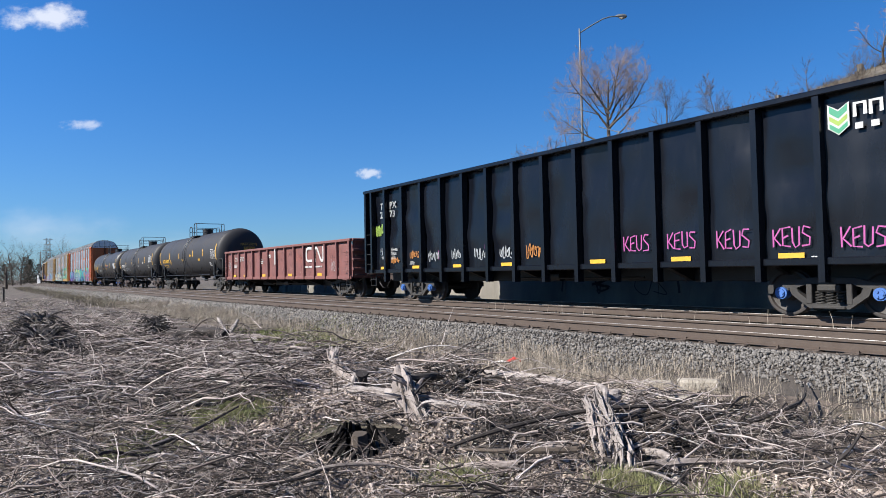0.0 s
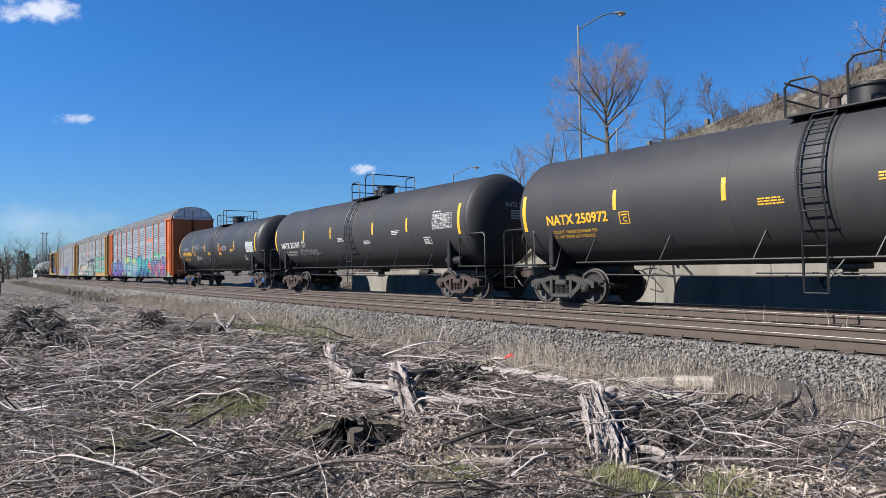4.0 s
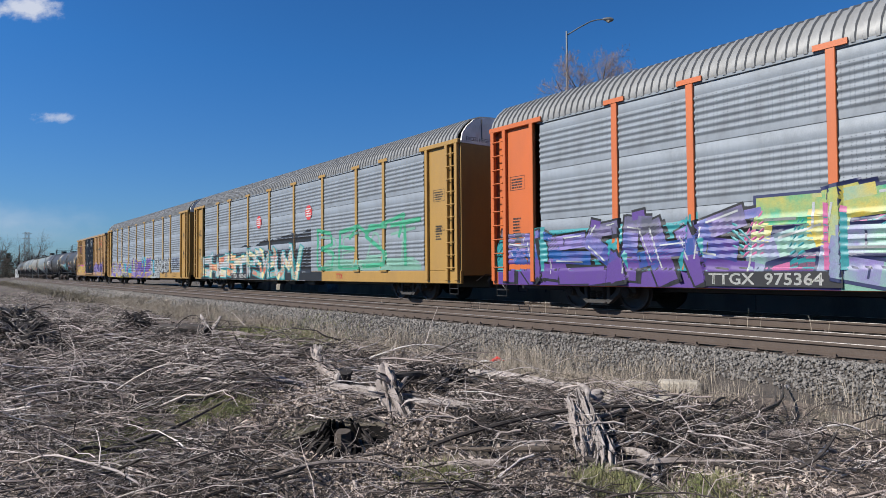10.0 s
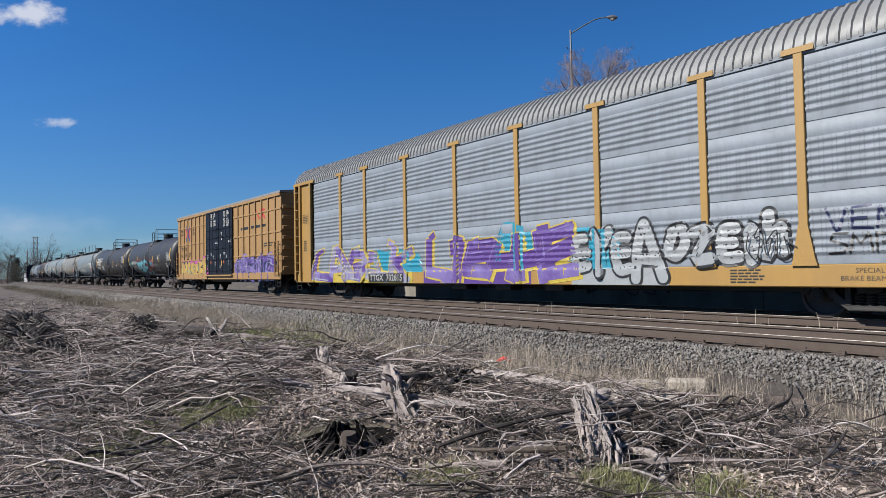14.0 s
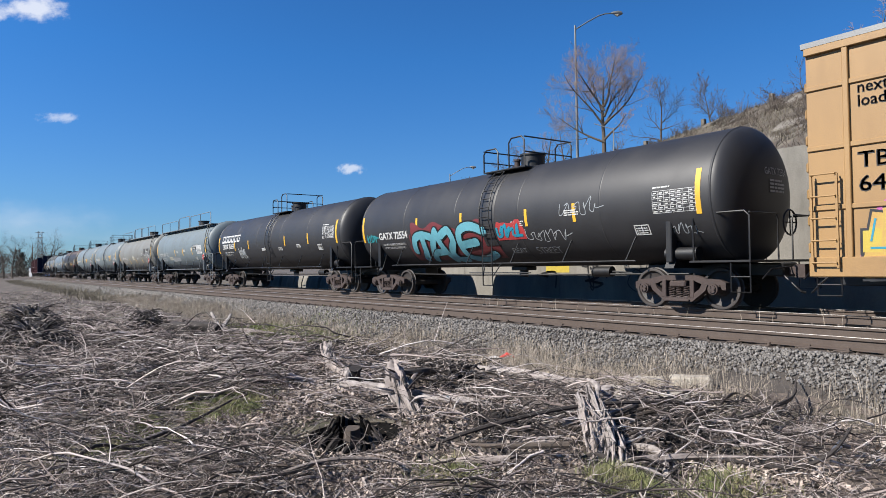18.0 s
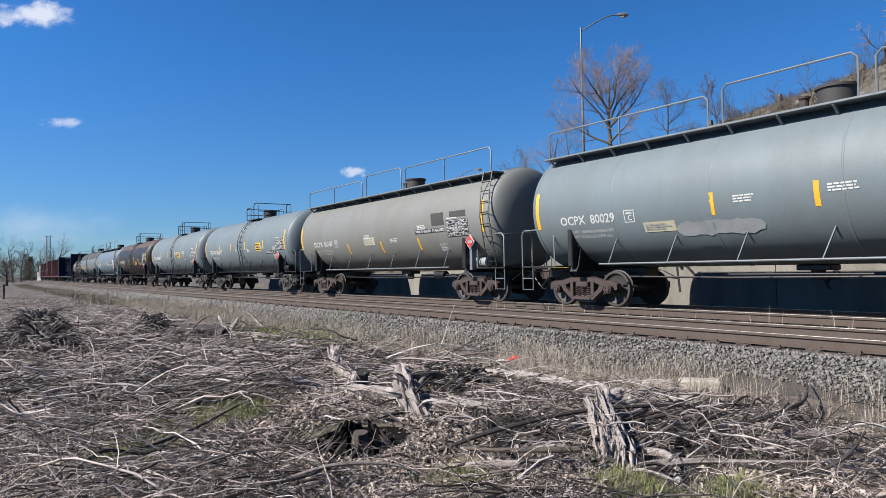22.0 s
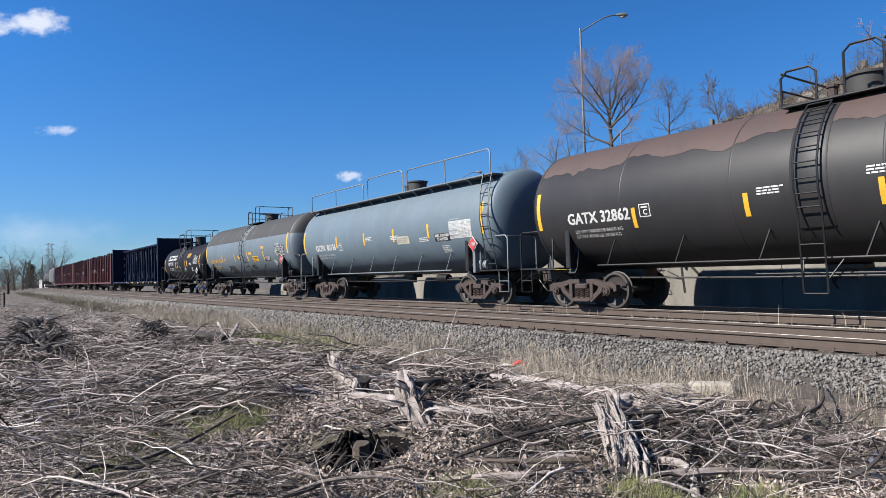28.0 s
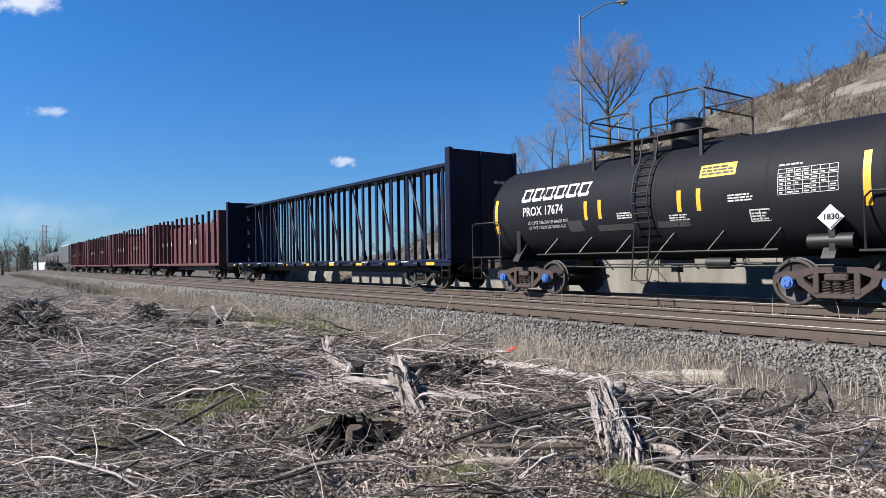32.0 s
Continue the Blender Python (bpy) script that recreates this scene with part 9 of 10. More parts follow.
twig_stuff("dark_brush", x, y, 0.02 + (0.05 + 0.3 * heap(x, y)) * rs.rand(m) * low(x, y), np.clip(0.55 * np.exp(rs.randn(m) * 0.5), 0.12, 1.6), (0.0018 + 0.004 * rs.rand(m) ** 2) * np.clip(np.hypot(x, y) / 7, 1, 2), DEADWOOD_DARK, "dark thin branches that also paint shaded gaps into the brush", pitch=16, bend=0.25, seg=5, sides=3, yaw=flow(x, y, 0.5))
# brush running on into the field
n = 6000
x, y = fan(n, 16, 60, a0=150, a1=184, power=0.9)
keep = (y < 5.6 + 0.6 * np.sin(x)) & patchy(x, y, 0.25, -0.2, 51.0)
x, y = x[keep], y[keep]
m = len(x)
twig_stuff("field_brush", x, y, 0.05 + 0.25 * rs.rand(m) ** 2, 0.3 + 0.5 * rs.rand(m), 0.006 + 0.010 * rs.rand(m) ** 2, TWIG_MIX, "brown brush running on over the field", pitch=22, bend=0.25, seg=3, sides=3)
# root clumps, dark heaps of roots and earth, some standing in for shade
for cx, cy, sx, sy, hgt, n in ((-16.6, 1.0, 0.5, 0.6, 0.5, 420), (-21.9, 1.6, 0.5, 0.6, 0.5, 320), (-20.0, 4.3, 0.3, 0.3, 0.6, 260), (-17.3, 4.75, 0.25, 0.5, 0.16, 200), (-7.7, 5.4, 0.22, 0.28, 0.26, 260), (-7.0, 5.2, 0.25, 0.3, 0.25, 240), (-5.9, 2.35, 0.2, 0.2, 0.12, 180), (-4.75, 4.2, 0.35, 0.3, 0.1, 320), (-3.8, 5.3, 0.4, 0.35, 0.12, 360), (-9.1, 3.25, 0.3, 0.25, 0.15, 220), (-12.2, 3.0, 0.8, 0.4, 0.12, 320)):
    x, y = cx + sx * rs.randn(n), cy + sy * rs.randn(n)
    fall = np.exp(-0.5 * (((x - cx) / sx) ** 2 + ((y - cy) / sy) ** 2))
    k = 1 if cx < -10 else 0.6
    twig_stuff("root_clump", x, y, 0.02 + hgt * fall * rs.rand(n), (0.12 + 0.28 * rs.rand(n)) * k, (0.010 + 0.020 * rs.rand(n) ** 2) * k, DEADWOOD_DARK, "dark clump of torn roots that adds shade to the brush", pitch=38, bend=0.4, seg=4, sides=4)
# upright shoots
n = 900
x, y = fan(n, 2.2, 16, power=0.8)
keep = (y < 6.6) & (y > -1.5)
x, y = x[keep], y[keep]
m = len(x)
twig_stuff("upright_shoots", x, y, 0.10 + 0.1 * rs.rand(m), 0.15 + 0.25 * rs.rand(m), 0.0018 + 0.002 * rs.rand(m), TWIG_MIX, "thin twigs standing up from the brush", pitch=70, bend=0.2, seg=4, sides=3)

# grass: dry belt at the toe of the ballast, mat over the field, green patches
n = 125000
x = 1.5 - 46 * rs.rand(n) ** 1.35
y = 6.35 + 2.35 * rs.beta(2.0, 2.0, n)
keep = patchy(x, y, 1.3, -0.45, 2.0) & patchy(x, y, 0.33, -0.5, 6.0)
keep &= (rs.rand(n) < np.clip(1.0 - (x + 6.2) * 0.45, 0.10, 1.0)) & (rs.rand(n) > 0.97 * near(x, y, GREEN))
x, y = x[keep], y[keep]
m = len(x)
tall = 0.38 + np.clip(heap(x * 1.3, y * 1.3) * 1.5, 0, 0.8)
blade_stuff("dry_grass", x, y, (0.06 + 0.30 * rs.rand(m) ** 1.5) * tall, (0.0022 + 0.0026 * rs.rand(m)) * (1 + 0.06 * np.abs(x)), GRASS_DRY, "dry straw-coloured grass along the ballast", 1.0)
n = 12000
x = -40 - 120 * rs.rand(n) ** 1.3
y = 5.6 + 3.0 * rs.beta(2.0, 1.8, n) + 3.6e-7 * np.abs(x) ** 3
keep = patchy(x, y, 0.25, -0.25, 7.0)
x, y = x[keep], y[keep]
m = len(x)
blade_stuff("distant_dry_grass", x, y, 0.12 + 0.28 * rs.rand(m) ** 1.4, 0.014 + 0.02 * rs.rand(m), BANK_GRASS, "withered brown grass along the distant ballast", 0.8)
n = 30000
x, y = fan(n, 1.7, 70, a0=110, a1=184, power=0.75)
keep = (y < 7.4) & (rs.rand(n) > 0.95 * near(x, y, GREEN)) & (y > -3) & ((np.hypot(x, y) > 15) | (y > 6.6) | (x > -4.2) & patchy(x, y, 0.8, -0.1, 63.0) | patchy(x, y, 0.7, 0.28, 61.0))
x, y = x[keep], y[keep]
m = len(x)
far = np.clip(np.hypot(x, y) / 7, 1, 5)
blade_stuff("field_grass", x, y, (0.03 + 0.09 * rs.rand(m)) * np.clip(far * 0.5, 1, 1.6), (0.0025 + 0.003 * rs.rand(m)) * far, GRASS_DRY, "short withered grass over the field", 1.0)
spots = [(a + r * 0.55 * rs.randn(k), b + r * 0.5 * rs.randn(k)) for a, b, r in GREEN for k in (int(900 + 4600 * r),)]
x, y = np.concatenate([p[0] for p in spots]), np.concatenate([p[1] for p in spots])
keep = patchy(x, y, 1.9, -0.18, 45.0)
x, y = x[keep], y[keep]
m = len(x)
blade_stuff("green_grass", x, y, 0.04 + 0.11 * rs.rand(m), (0.0035 + 0.0035 * rs.rand(m)) * np.clip(np.hypot(x, y) / 6, 1, 3), GRASS_GREEN, "fresh green grass and moss patches", 0.6)
n = 5200
x = -16.2 + 1.7 * rs.randn(n)
y = 6.6 + 0.5 * rs.randn(n) - 0.12 * (x + 16.2)
keep = (y < 7.9) & patchy(x, y, 0.9, -0.25, 81.0)
x, y = x[keep], y[keep]
m = len(x)
blade_stuff("mossy_grass", x, y, 0.05 + 0.08 * rs.rand(m), 0.012 + 0.012 * rs.rand(m), GRASS_GREEN, "low green grass on a clear patch of ground", 0.8)
# weed stems standing before the track
n = 2200
x = 0.5 - 24 * rs.rand(n) ** 1.2
y = 7.1 + 1.3 * rs.rand(n)
keep = patchy(x, y, 0.6, -0.05, 14.0)
x, y = x[keep], y[keep]
m = len(x)
blade_stuff("weed_stems", x, y, 0.16 + 0.36 * rs.rand(m) ** 1.6, np.full(m, 0.0055), GRASS_DRY, "tall dry weed stems beside the ballast", 0.3, "weeds")
n = 46
x = 1.0 - 22 * rs.rand(n) ** 1.2
y = 11.9 + 0.5 * rs.rand(n)
blade_stuff("tall_stalks", x, y, 0.28 + 0.34 * rs.rand(n), np.full(n, 0.010), GRASS_DRY, "lone dry stalks between the two tracks", 0.15, "weeds")
# brush and withered grass on the bank
def bank_cover(name, n, cut, seed, tall, wide, material, label):
    x, y = -42 + 46 * rs.rand(n), 20 + 16.5 * rs.rand(n)
    keep = patchy(x, y, 0.3, cut, seed)
    rn = random.Random(8)
    v, f = [], []
    for a, b in zip(x[keep], y[keep]):
        z = bank_z(float(a), float(b))
        for k in range(5):
            e = Vector((rn.uniform(-1, 1), rn.uniform(-1, 1), rn.uniform(0.3, 1.3))).normalized() * rn.uniform(0.3, 1.0) * tall
            s = Vector((rn.uniform(-1, 1), rn.uniform(-1, 1), 0)).normalized() * wide
            p = Vector((float(a) + rn.uniform(-0.25, 0.25), float(b) + rn.uniform(-0.25, 0.25), z - 0.05))
            q = len(v)
            v += [tuple(p - s), tuple(p + s), tuple(p + e)]
            f.append((q, q + 1, q + 2))
    tagged(part(name, quick_mesh(name, v, f, material), None), label, "brush", kind="stuff")


bank_cover("bank_brush", 9000, -0.1, 4.0, 0.65, 0.013, TWIG_BROWN, "dry weeds and briars on the embankment")
bank_cover("bank_grass", 12000, -0.05, 8.0, 0.4, 0.014, BANK_GRASS, "withered grass tufts on the embankment")


# ---- logs, stumps, roots ----
def gnarl(g, pts, radii, n=10, rough=0.18, seed=0.0, ridges=0.12, cap=True):
    """A knotted length of wood along points."""
    fine, rad = [], []
    pts = [Vector(p) for p in pts]
    for i in range(len(pts) - 1):
        p0, p1, p2, p3 = pts[max(i - 1, 0)], pts[i], pts[i + 1], pts[min(i + 2, len(pts) - 1)]
        for s in range(4):
            t = s / 4
            fine.append(0.5 * ((2 * p1) + (p2 - p0) * t + (2 * p0 - 5 * p1 + 4 * p2 - p3) * t * t + (3 * p1 - p0 - 3 * p2 + p3) * t ** 3))
            rad.append(radii[i] * (1 - t) + radii[i + 1] * t)
    fine.append(pts[-1])
    rad.append(radii[-1])
    base = len(g.v)
    g.tube(fine, rad, n, cap)
    for i, p in enumerate(fine):
        for k in range(n):
            q = base + i * n + k
            v = Vector(g.v[q])
            a = noise.noise(Vector((v.x * 9 + seed, v.y * 9, v.z * 9))) * rough + ridges * math.sin(k * 2.6 + seed) * noise.noise(Vector((k * 1.7, seed, i * 0.3)))
            g.v[q] = tuple(p + (v - p) * (1 + a * 2))
    return g


def zg(x, y, up=0.0):
    return (x, y, ground_z(x, y) + up)


def fibre_stump(thing, axis, width, rnd, count, mats, flare=0.25):
    """A torn trunk: long slivers that run along an axis of points, bundled round a dark heart."""
    axis = [Vector(p) for p in axis]
    total = len(axis) - 1
    for i in range(count):
        t0 = rnd.uniform(0, 0.55) * total
        t1 = min(total, t0 + rnd.uniform(0.3, 0.7) * total)
        a = rnd.uniform(0, 6.283)
        rr = rnd.uniform(0.25, 1.1)
        thick_ = rnd.choice((0.5, 0.8, 1.0, 1.7))
        pts, rad = [], []
        for j in range(6):
            t = t0 + (t1 - t0) * j / 5
            k = min(int(t), total - 1)
            p = axis[k].lerp(axis[k + 1], t - k)
            w = width[k] * (1 - (t - k)) + width[k + 1] * (t - k)
            d = (axis[k + 1] - axis[k]).normalized()
            u = d.cross(Vector((0.3, -0.2, 1))).normalized()
            s = d.cross(u)
            out = w * rr * (1 + (flare * (j / 5) ** 2 if rnd.random() < 0.3 else 0))
            pts.append(p + (u * math.cos(a + 0.25 * j) + s * math.sin(a + 0.25 * j)) * out + Vector((rnd.uniform(-1, 1), rnd.uniform(-1, 1), rnd.uniform(-1, 1))) * 0.016)
            rad.append(thick_ * rnd.uniform(0.004, 0.013) * (1.0 if j < 4 else 0.7 if j == 4 else 0.15))
        part("splinter", Geo().tube(pts, rad, 5), mats[i % len(mats)], thing)


rnd = random.Random(17)
# splintered upright stump
st = tagged(new("splintered_stump"), "bleached splintered tree stump torn into fibres", "stump", "stumps in the brush")
axis = [(-3.42, 4.12, -0.78), (-3.56, 4.25, -0.55), (-3.80, 4.45, -0.42), (-4.15, 4.75, -0.30), (-4.6, 5.1, -0.19)]
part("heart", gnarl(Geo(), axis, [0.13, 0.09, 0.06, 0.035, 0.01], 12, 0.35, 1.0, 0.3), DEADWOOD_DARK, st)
fibre_stump(st, axis, [0.19, 0.15, 0.10, 0.06, 0.03], rnd, 100, (DEADWOOD_PALE, DEADWOOD, DEADWOOD_PALE, DEADWOOD_DARK))
axis = [(-3.46, 4.18, -0.65), (-3.72, 4.30, -0.46), (-4.05, 4.52, -0.32), (-4.45, 4.80, -0.20)]
fibre_stump(st, axis, [0.17, 0.12, 0.08, 0.04], rnd, 60, (DEADWOOD_PALE, DEADWOOD))
part("fork", gnarl(Geo(), [(-4.3, 4.9, -0.26), (-4.6, 5.25, -0.2), (-5.0, 5.55, -0.22)], [0.035, 0.03, 0.012], 8, 0.3, 2.0), DEADWOOD_PALE, st)
part("root", gnarl(Geo(), [(-3.5, 4.2, -0.55), (-3.25, 4.55, -0.5), (-2.95, 5.1, -0.52)], [0.045, 0.03, 0.012], 7, 0.3, 5.0), DEADWOOD, st)
for k in range(14):
    a = rnd.uniform(0, 6.283)
    part("root", gnarl(Geo(), [(-3.45, 4.15, -0.55), (-3.45 + 0.2 * math.cos(a), 4.15 + 0.2 * math.sin(a), -0.55 + rnd.uniform(-0.08, 0.1)), (-3.45 + 0.5 * math.cos(a + 0.3), 4.15 + 0.5 * math.sin(a + 0.3), -0.62)], [0.025, 0.015, 0.005], 5, 0.4, float(k)), rnd.choice((DEADWOOD, DEADWOOD_DARK, DEADWOOD_PALE)), st)
# root crown with bleached arms
st = tagged(new("uprooted_tree"), "bleached tree root crown with spreading arms", "tree root", "stumps in the brush")
axis = [(-6.80, 4.19, -0.10), (-6.52, 4.03, -0.17), (-6.14, 3.86, -0.32), (-5.70, 3.74, -0.45), (-5.36, 3.66, -0.62)]
part("trunk", gnarl(Geo(), axis, [0.045, 0.065, 0.10, 0.085, 0.05], 22, 0.35, 3.0, 0.6), DEADWOOD, st)
fibre_stump(st, axis, [0.065, 0.08, 0.115, 0.10, 0.08], rnd, 70, (DEADWOOD, DEADWOOD_PALE, DEADWOOD_DARK), 0.6)
part("root", gnarl(Geo(), [(-6.3, 3.98, -0.38), (-6.8, 3.93, -0.37), (-7.3, 3.85, -0.41), (-7.8, 3.8, -0.46)], [0.06, 0.062, 0.055, 0.03], 10, 0.25, 4.0, 0.25), DEADWOOD_PALE, st, "long bleached root arm")
part("root", gnarl(Geo(), [(-7.7, 3.8, -0.5), (-8.4, 3.9, -0.46), (-9.0, 3.8, -0.55)], [0.045, 0.04, 0.025], 8, 0.25, 4.5, 0.2), DEADWOOD, st)
part("root", gnarl(Geo(), [(-5.9, 4.0, -0.36), (-5.6, 4.25, -0.38), (-5.25, 4.5, -0.42), (-4.85, 4.75, -0.48)], [0.045, 0.045, 0.04, 0.02], 9, 0.25, 6.0), DEADWOOD_PALE, st)
part("root", gnarl(Geo(), [(-5.55, 3.5, -0.5), (-5.35, 3.42, -0.56), (-5.0, 3.35, -0.58), (-4.6, 3.4, -0.60)], [0.05, 0.055, 0.055, 0.045], 10, 0.3, 8.0), DEADWOOD, st)
part("root", gnarl(Geo(), [(-6.5, 4.1, -0.2), (-6.6, 4.5, -0.22), (-6.9, 4.9, -0.3)], [0.06, 0.045, 0.02], 8, 0.3, 9.0), DEADWOOD_DARK, st)
for k in range(26):
    a, b = rnd.uniform(0, 6.283), rnd.uniform(-0.3, 0.9)
    o = Vector((-5.65, 3.6, -0.5)).lerp(Vector((-6.5, 4.2, -0.25)), rnd.random())
    d = Vector((math.cos(a) * math.cos(b), math.sin(a) * math.cos(b), math.sin(b)))
    part("root", gnarl(Geo(), [o, o + d * 0.2, o + d * rnd.uniform(0.3, 0.5) + Vector((rnd.uniform(-0.1, 0.1), rnd.uniform(-0.1, 0.1), -0.08))], [0.022, 0.014, 0.004], 5, 0.5, float(k)), rnd.choice((DEADWOOD, DEADWOOD_DARK, DEADWOOD_PALE)), st)
# splintered log behind
st = tagged(new("split_log"), "grey split log with a sawn stub", "log", "stumps in the brush")
axis = [(-9.25, 4.5, -0.10), (-8.95, 4.40, -0.26), (-8.5, 4.3, -0.36), (-7.75, 4.2, -0.42)]
part("trunk", gnarl(Geo(), axis, [0.03, 0.06, 0.075, 0.08], 12, 0.4, 12.0, 0.3), DEADWOOD, st)
fibre_stump(st, axis, [0.16, 0.12, 0.09, 0.08], rnd, 60, (DEADWOOD_PALE, DEADWOOD, DEADWOOD_PALE), 0.5)
part("stub", gnarl(Geo(), [(-7.7, 4.15, -0.6), (-7.68, 4.13, -0.42), (-7.62, 4.13, -0.26)], [0.10, 0.085, 0.09], 12, 0.3, 13.0, 0.25), DEADWOOD_DARK, st)
part("root", gnarl(Geo(), [(-7.66, 4.06, -0.30), (-7.62, 4.0, -0.42), (-7.58, 3.98, -0.6)], [0.04, 0.045, 0.05], 8, 0.3, 14.0), DEADWOOD_PALE, st)
# hollow with a pale stub; its deep shade is painted as black lining and roots
st = tagged(new("cut_stump"), "small pale cut stump in a hollow blackened for shade", "stump", "stumps in the brush")
part("trunk", gnarl(Geo(), [(-5.56, 2.97, -1.05), (-5.50, 2.95, -0.66), (-5.46, 2.93, -0.43)], [0.11, 0.09, 0.07], 11, 0.25, 21.0), BARK_GREY, st)
bowl = Geo().grid([[(-5.5 + r_ * math.cos(a), 2.95 + r_ * math.sin(a), ground_z(-5.5 + r_ * math.cos(a), 2.95 + r_ * math.sin(a)) + 0.025) for a in np.linspace(0, 2 * math.pi, 41)] for r_ in (0.01, 0.1, 0.18, 0.25, 0.31, 0.37, 0.43, 0.47 )])
part("hollow", bowl, HOLLOW_SHADE, st, "hollow in the soil with its shade painted black", sharp=180)
for k in range(64):
    a = k * 6.283 / 64
    front = max(0.0, math.cos(a + 0.49))
    r_ = rnd.uniform(0.20, 0.30)
    top = -0.43 - 0.20 * front + rnd.uniform(-0.06, 0.05)
    part("shade_root", gnarl(Geo(), [(-5.58 + r_ * 1.2 * math.cos(a), 2.99 + r_ * 1.2 * math.sin(a), -0.72), (-5.58 + r_ * math.cos(a + 0.2), 2.99 + r_ * math.sin(a + 0.2), (top - 0.66) / 2), (-5.58 + r_ * 0.72 * math.cos(a + 0.35), 2.99 + r_ * 0.72 * math.sin(a + 0.35), top)], [0.030, 0.028, 0.010], 6, 0.5, float(k)), HOLLOW_SHADE if k % 3 else DEADWOOD_DARK, st)
# dark upturned root plates
for j, (cx, cy, cz, rr, sd) in enumerate(((-7.05, 5.25, -0.38, 0.55, 5), (-16.3, 1.3, -0.25, 0.95, 6), (-21.8, 1.6, -0.2, 1.0, 7), (-20.0, 4.25, -0.25, 0.6, 8), (-9.2, 3.3, -0.5, 0.35, 9))):
    rr_ = random.Random(sd)
    st = tagged(new("root_plate"), "dark upturned root plate with tangled roots", "tree root", "root plates in the brush")
    part("core", gnarl(Geo(), [(cx - rr * 0.7, cy - 0.05, cz - 0.25), (cx - rr * 0.3, cy, cz - 0.02), (cx + rr * 0.2, cy + 0.05, cz), (cx + rr * 0.7, cy + 0.1, cz - 0.18)], [rr * 0.10, rr * 0.22, rr * 0.2, rr * 0.08], 18, 0.3, float(j), 0.2), DEADWOOD_DARK, st)
    for k in range(150):
        a, b = rr_.uniform(0, 6.283), rr_.uniform(-0.4, 1.0)
        d = Vector((math.cos(a) * math.cos(b), math.sin(a) * math.cos(b), math.sin(b)))
        p = Vector((cx + rr_.uniform(-0.4, 0.4) * rr, cy, cz - 0.05)) + d * rr * 0.25
        c = Vector((rr_.uniform(-1, 1), rr_.uniform(-1, 1), rr_.uniform(-1.2, 0.5))) * rr * 0.35
        e = Vector((rr_.uniform(-1, 1), rr_.uniform(-1, 1), rr_.uniform(-1.4, 0.2))) * rr * 0.4
        part("root", gnarl(Geo(), [p, p + d * rr * 0.2 + c * 0.3, p + d * rr * rr_.uniform(0.2, 0.45) + c * 0.7 + e * 0.4, p + d * rr * 0.35 + c * 0.8 + e * 0.7], [0.012 + 0.008 * rr, 0.010 + 0.006 * rr, 0.008, 0.003], 5, 0.4, k + j * 3.0), (DEADWOOD_DARK, DEADWOOD_DARK, DEADWOOD, DEADWOOD_DARK, DEADWOOD_PALE)[k % 5], st)
# forked root and dark logs farther off
st = tagged(new("forked_root"), "bleached forked root standing up from a dark log", "tree root", "stumps in the brush")
part("trunk", gnarl(Geo(), [(-16.9, 5.3, -0.5), (-17.6, 5.2, -0.42), (-18.2, 4.8, -0.45), (-19.0, 4.4, -0.5)], [0.14, 0.13, 0.11, 0.08], 10, 0.3, 31.0), DEADWOOD_DARK, st)
part("fork", gnarl(Geo(), [(-17.1, 5.4, -0.5), (-17.6, 5.75, -0.3), (-18.4, 6.1, -0.20)], [0.07, 0.05, 0.025], 9, 0.25, 32.0), DEADWOOD_PALE, st)
part("fork", gnarl(Geo(), [(-17.2, 5.4, -0.45), (-17.5, 5.35, -0.2), (-17.7, 5.35, -0.08)], [0.06, 0.045, 0.025], 9, 0.25, 33.0), DEADWOOD_PALE, st)
part("root", gnarl(Geo(), [(-16.9, 5.4, -0.5), (-16.3, 5.9, -0.5), (-15.8, 6.3, -0.55)], [0.08, 0.05, 0.02], 8, 0.25, 34.0), DEADWOOD, st)


def log(pts, radii, material, label, seed, n=9):
    return tagged(part("log", gnarl(Geo(), pts, radii, n, 0.16, seed, 0.12), material), label, "log", "logs in the brush")


log([zg(-8.2, 6.25, 0.06), zg(-7.2, 6.5, 0.08), zg(-6.3, 6.6, 0.08), zg(-5.7, 6.5, 0.05)], [0.05, 0.06, 0.06, 0.05], DEADWOOD_PALE, "pale barkless log lying in the grass", 41.0)
log([zg(-4.75, 5.7, 0.07), zg(-4.55, 5.95, 0.08), zg(-4.4, 6.2, 0.08)], [0.055, 0.055, 0.055], DEADWOOD_PALE, "short pale sawn log", 42.0, 12)
log([zg(-5.05, 5.95, 0.12), zg(-4.9, 5.7, 0.1), zg(-4.8, 5.45, 0.06)], [0.075, 0.075, 0.07], DEADWOOD_PALE, "short pale sawn log", 52.0, 12)
log([zg(-3.7, 4.6, 0.05), zg(-3.35, 4.55, 0.10), zg(-3.12, 4.35, 0.08), zg(-2.9, 4.05, 0.02)], [0.03, 0.032, 0.03, 0.02], DEADWOOD_PALE, "pale curved branch on the ground", 43.0)
log([zg(-4.45, 3.1, 0.02), zg(-4.1, 3.3, 0.08), zg(-3.85, 3.62, 0.06)], [0.02, 0.03, 0.035], DEADWOOD, "pale split stick on the brush", 44.0)
log([zg(-4.6, 3.45, 0.04), zg(-4.1, 3.6, 0.1), zg(-3.75, 3.95, 0.16)], [0.012, 0.02, 0.028], BARK_GREY, "grey split stick on the brush", 45.0)
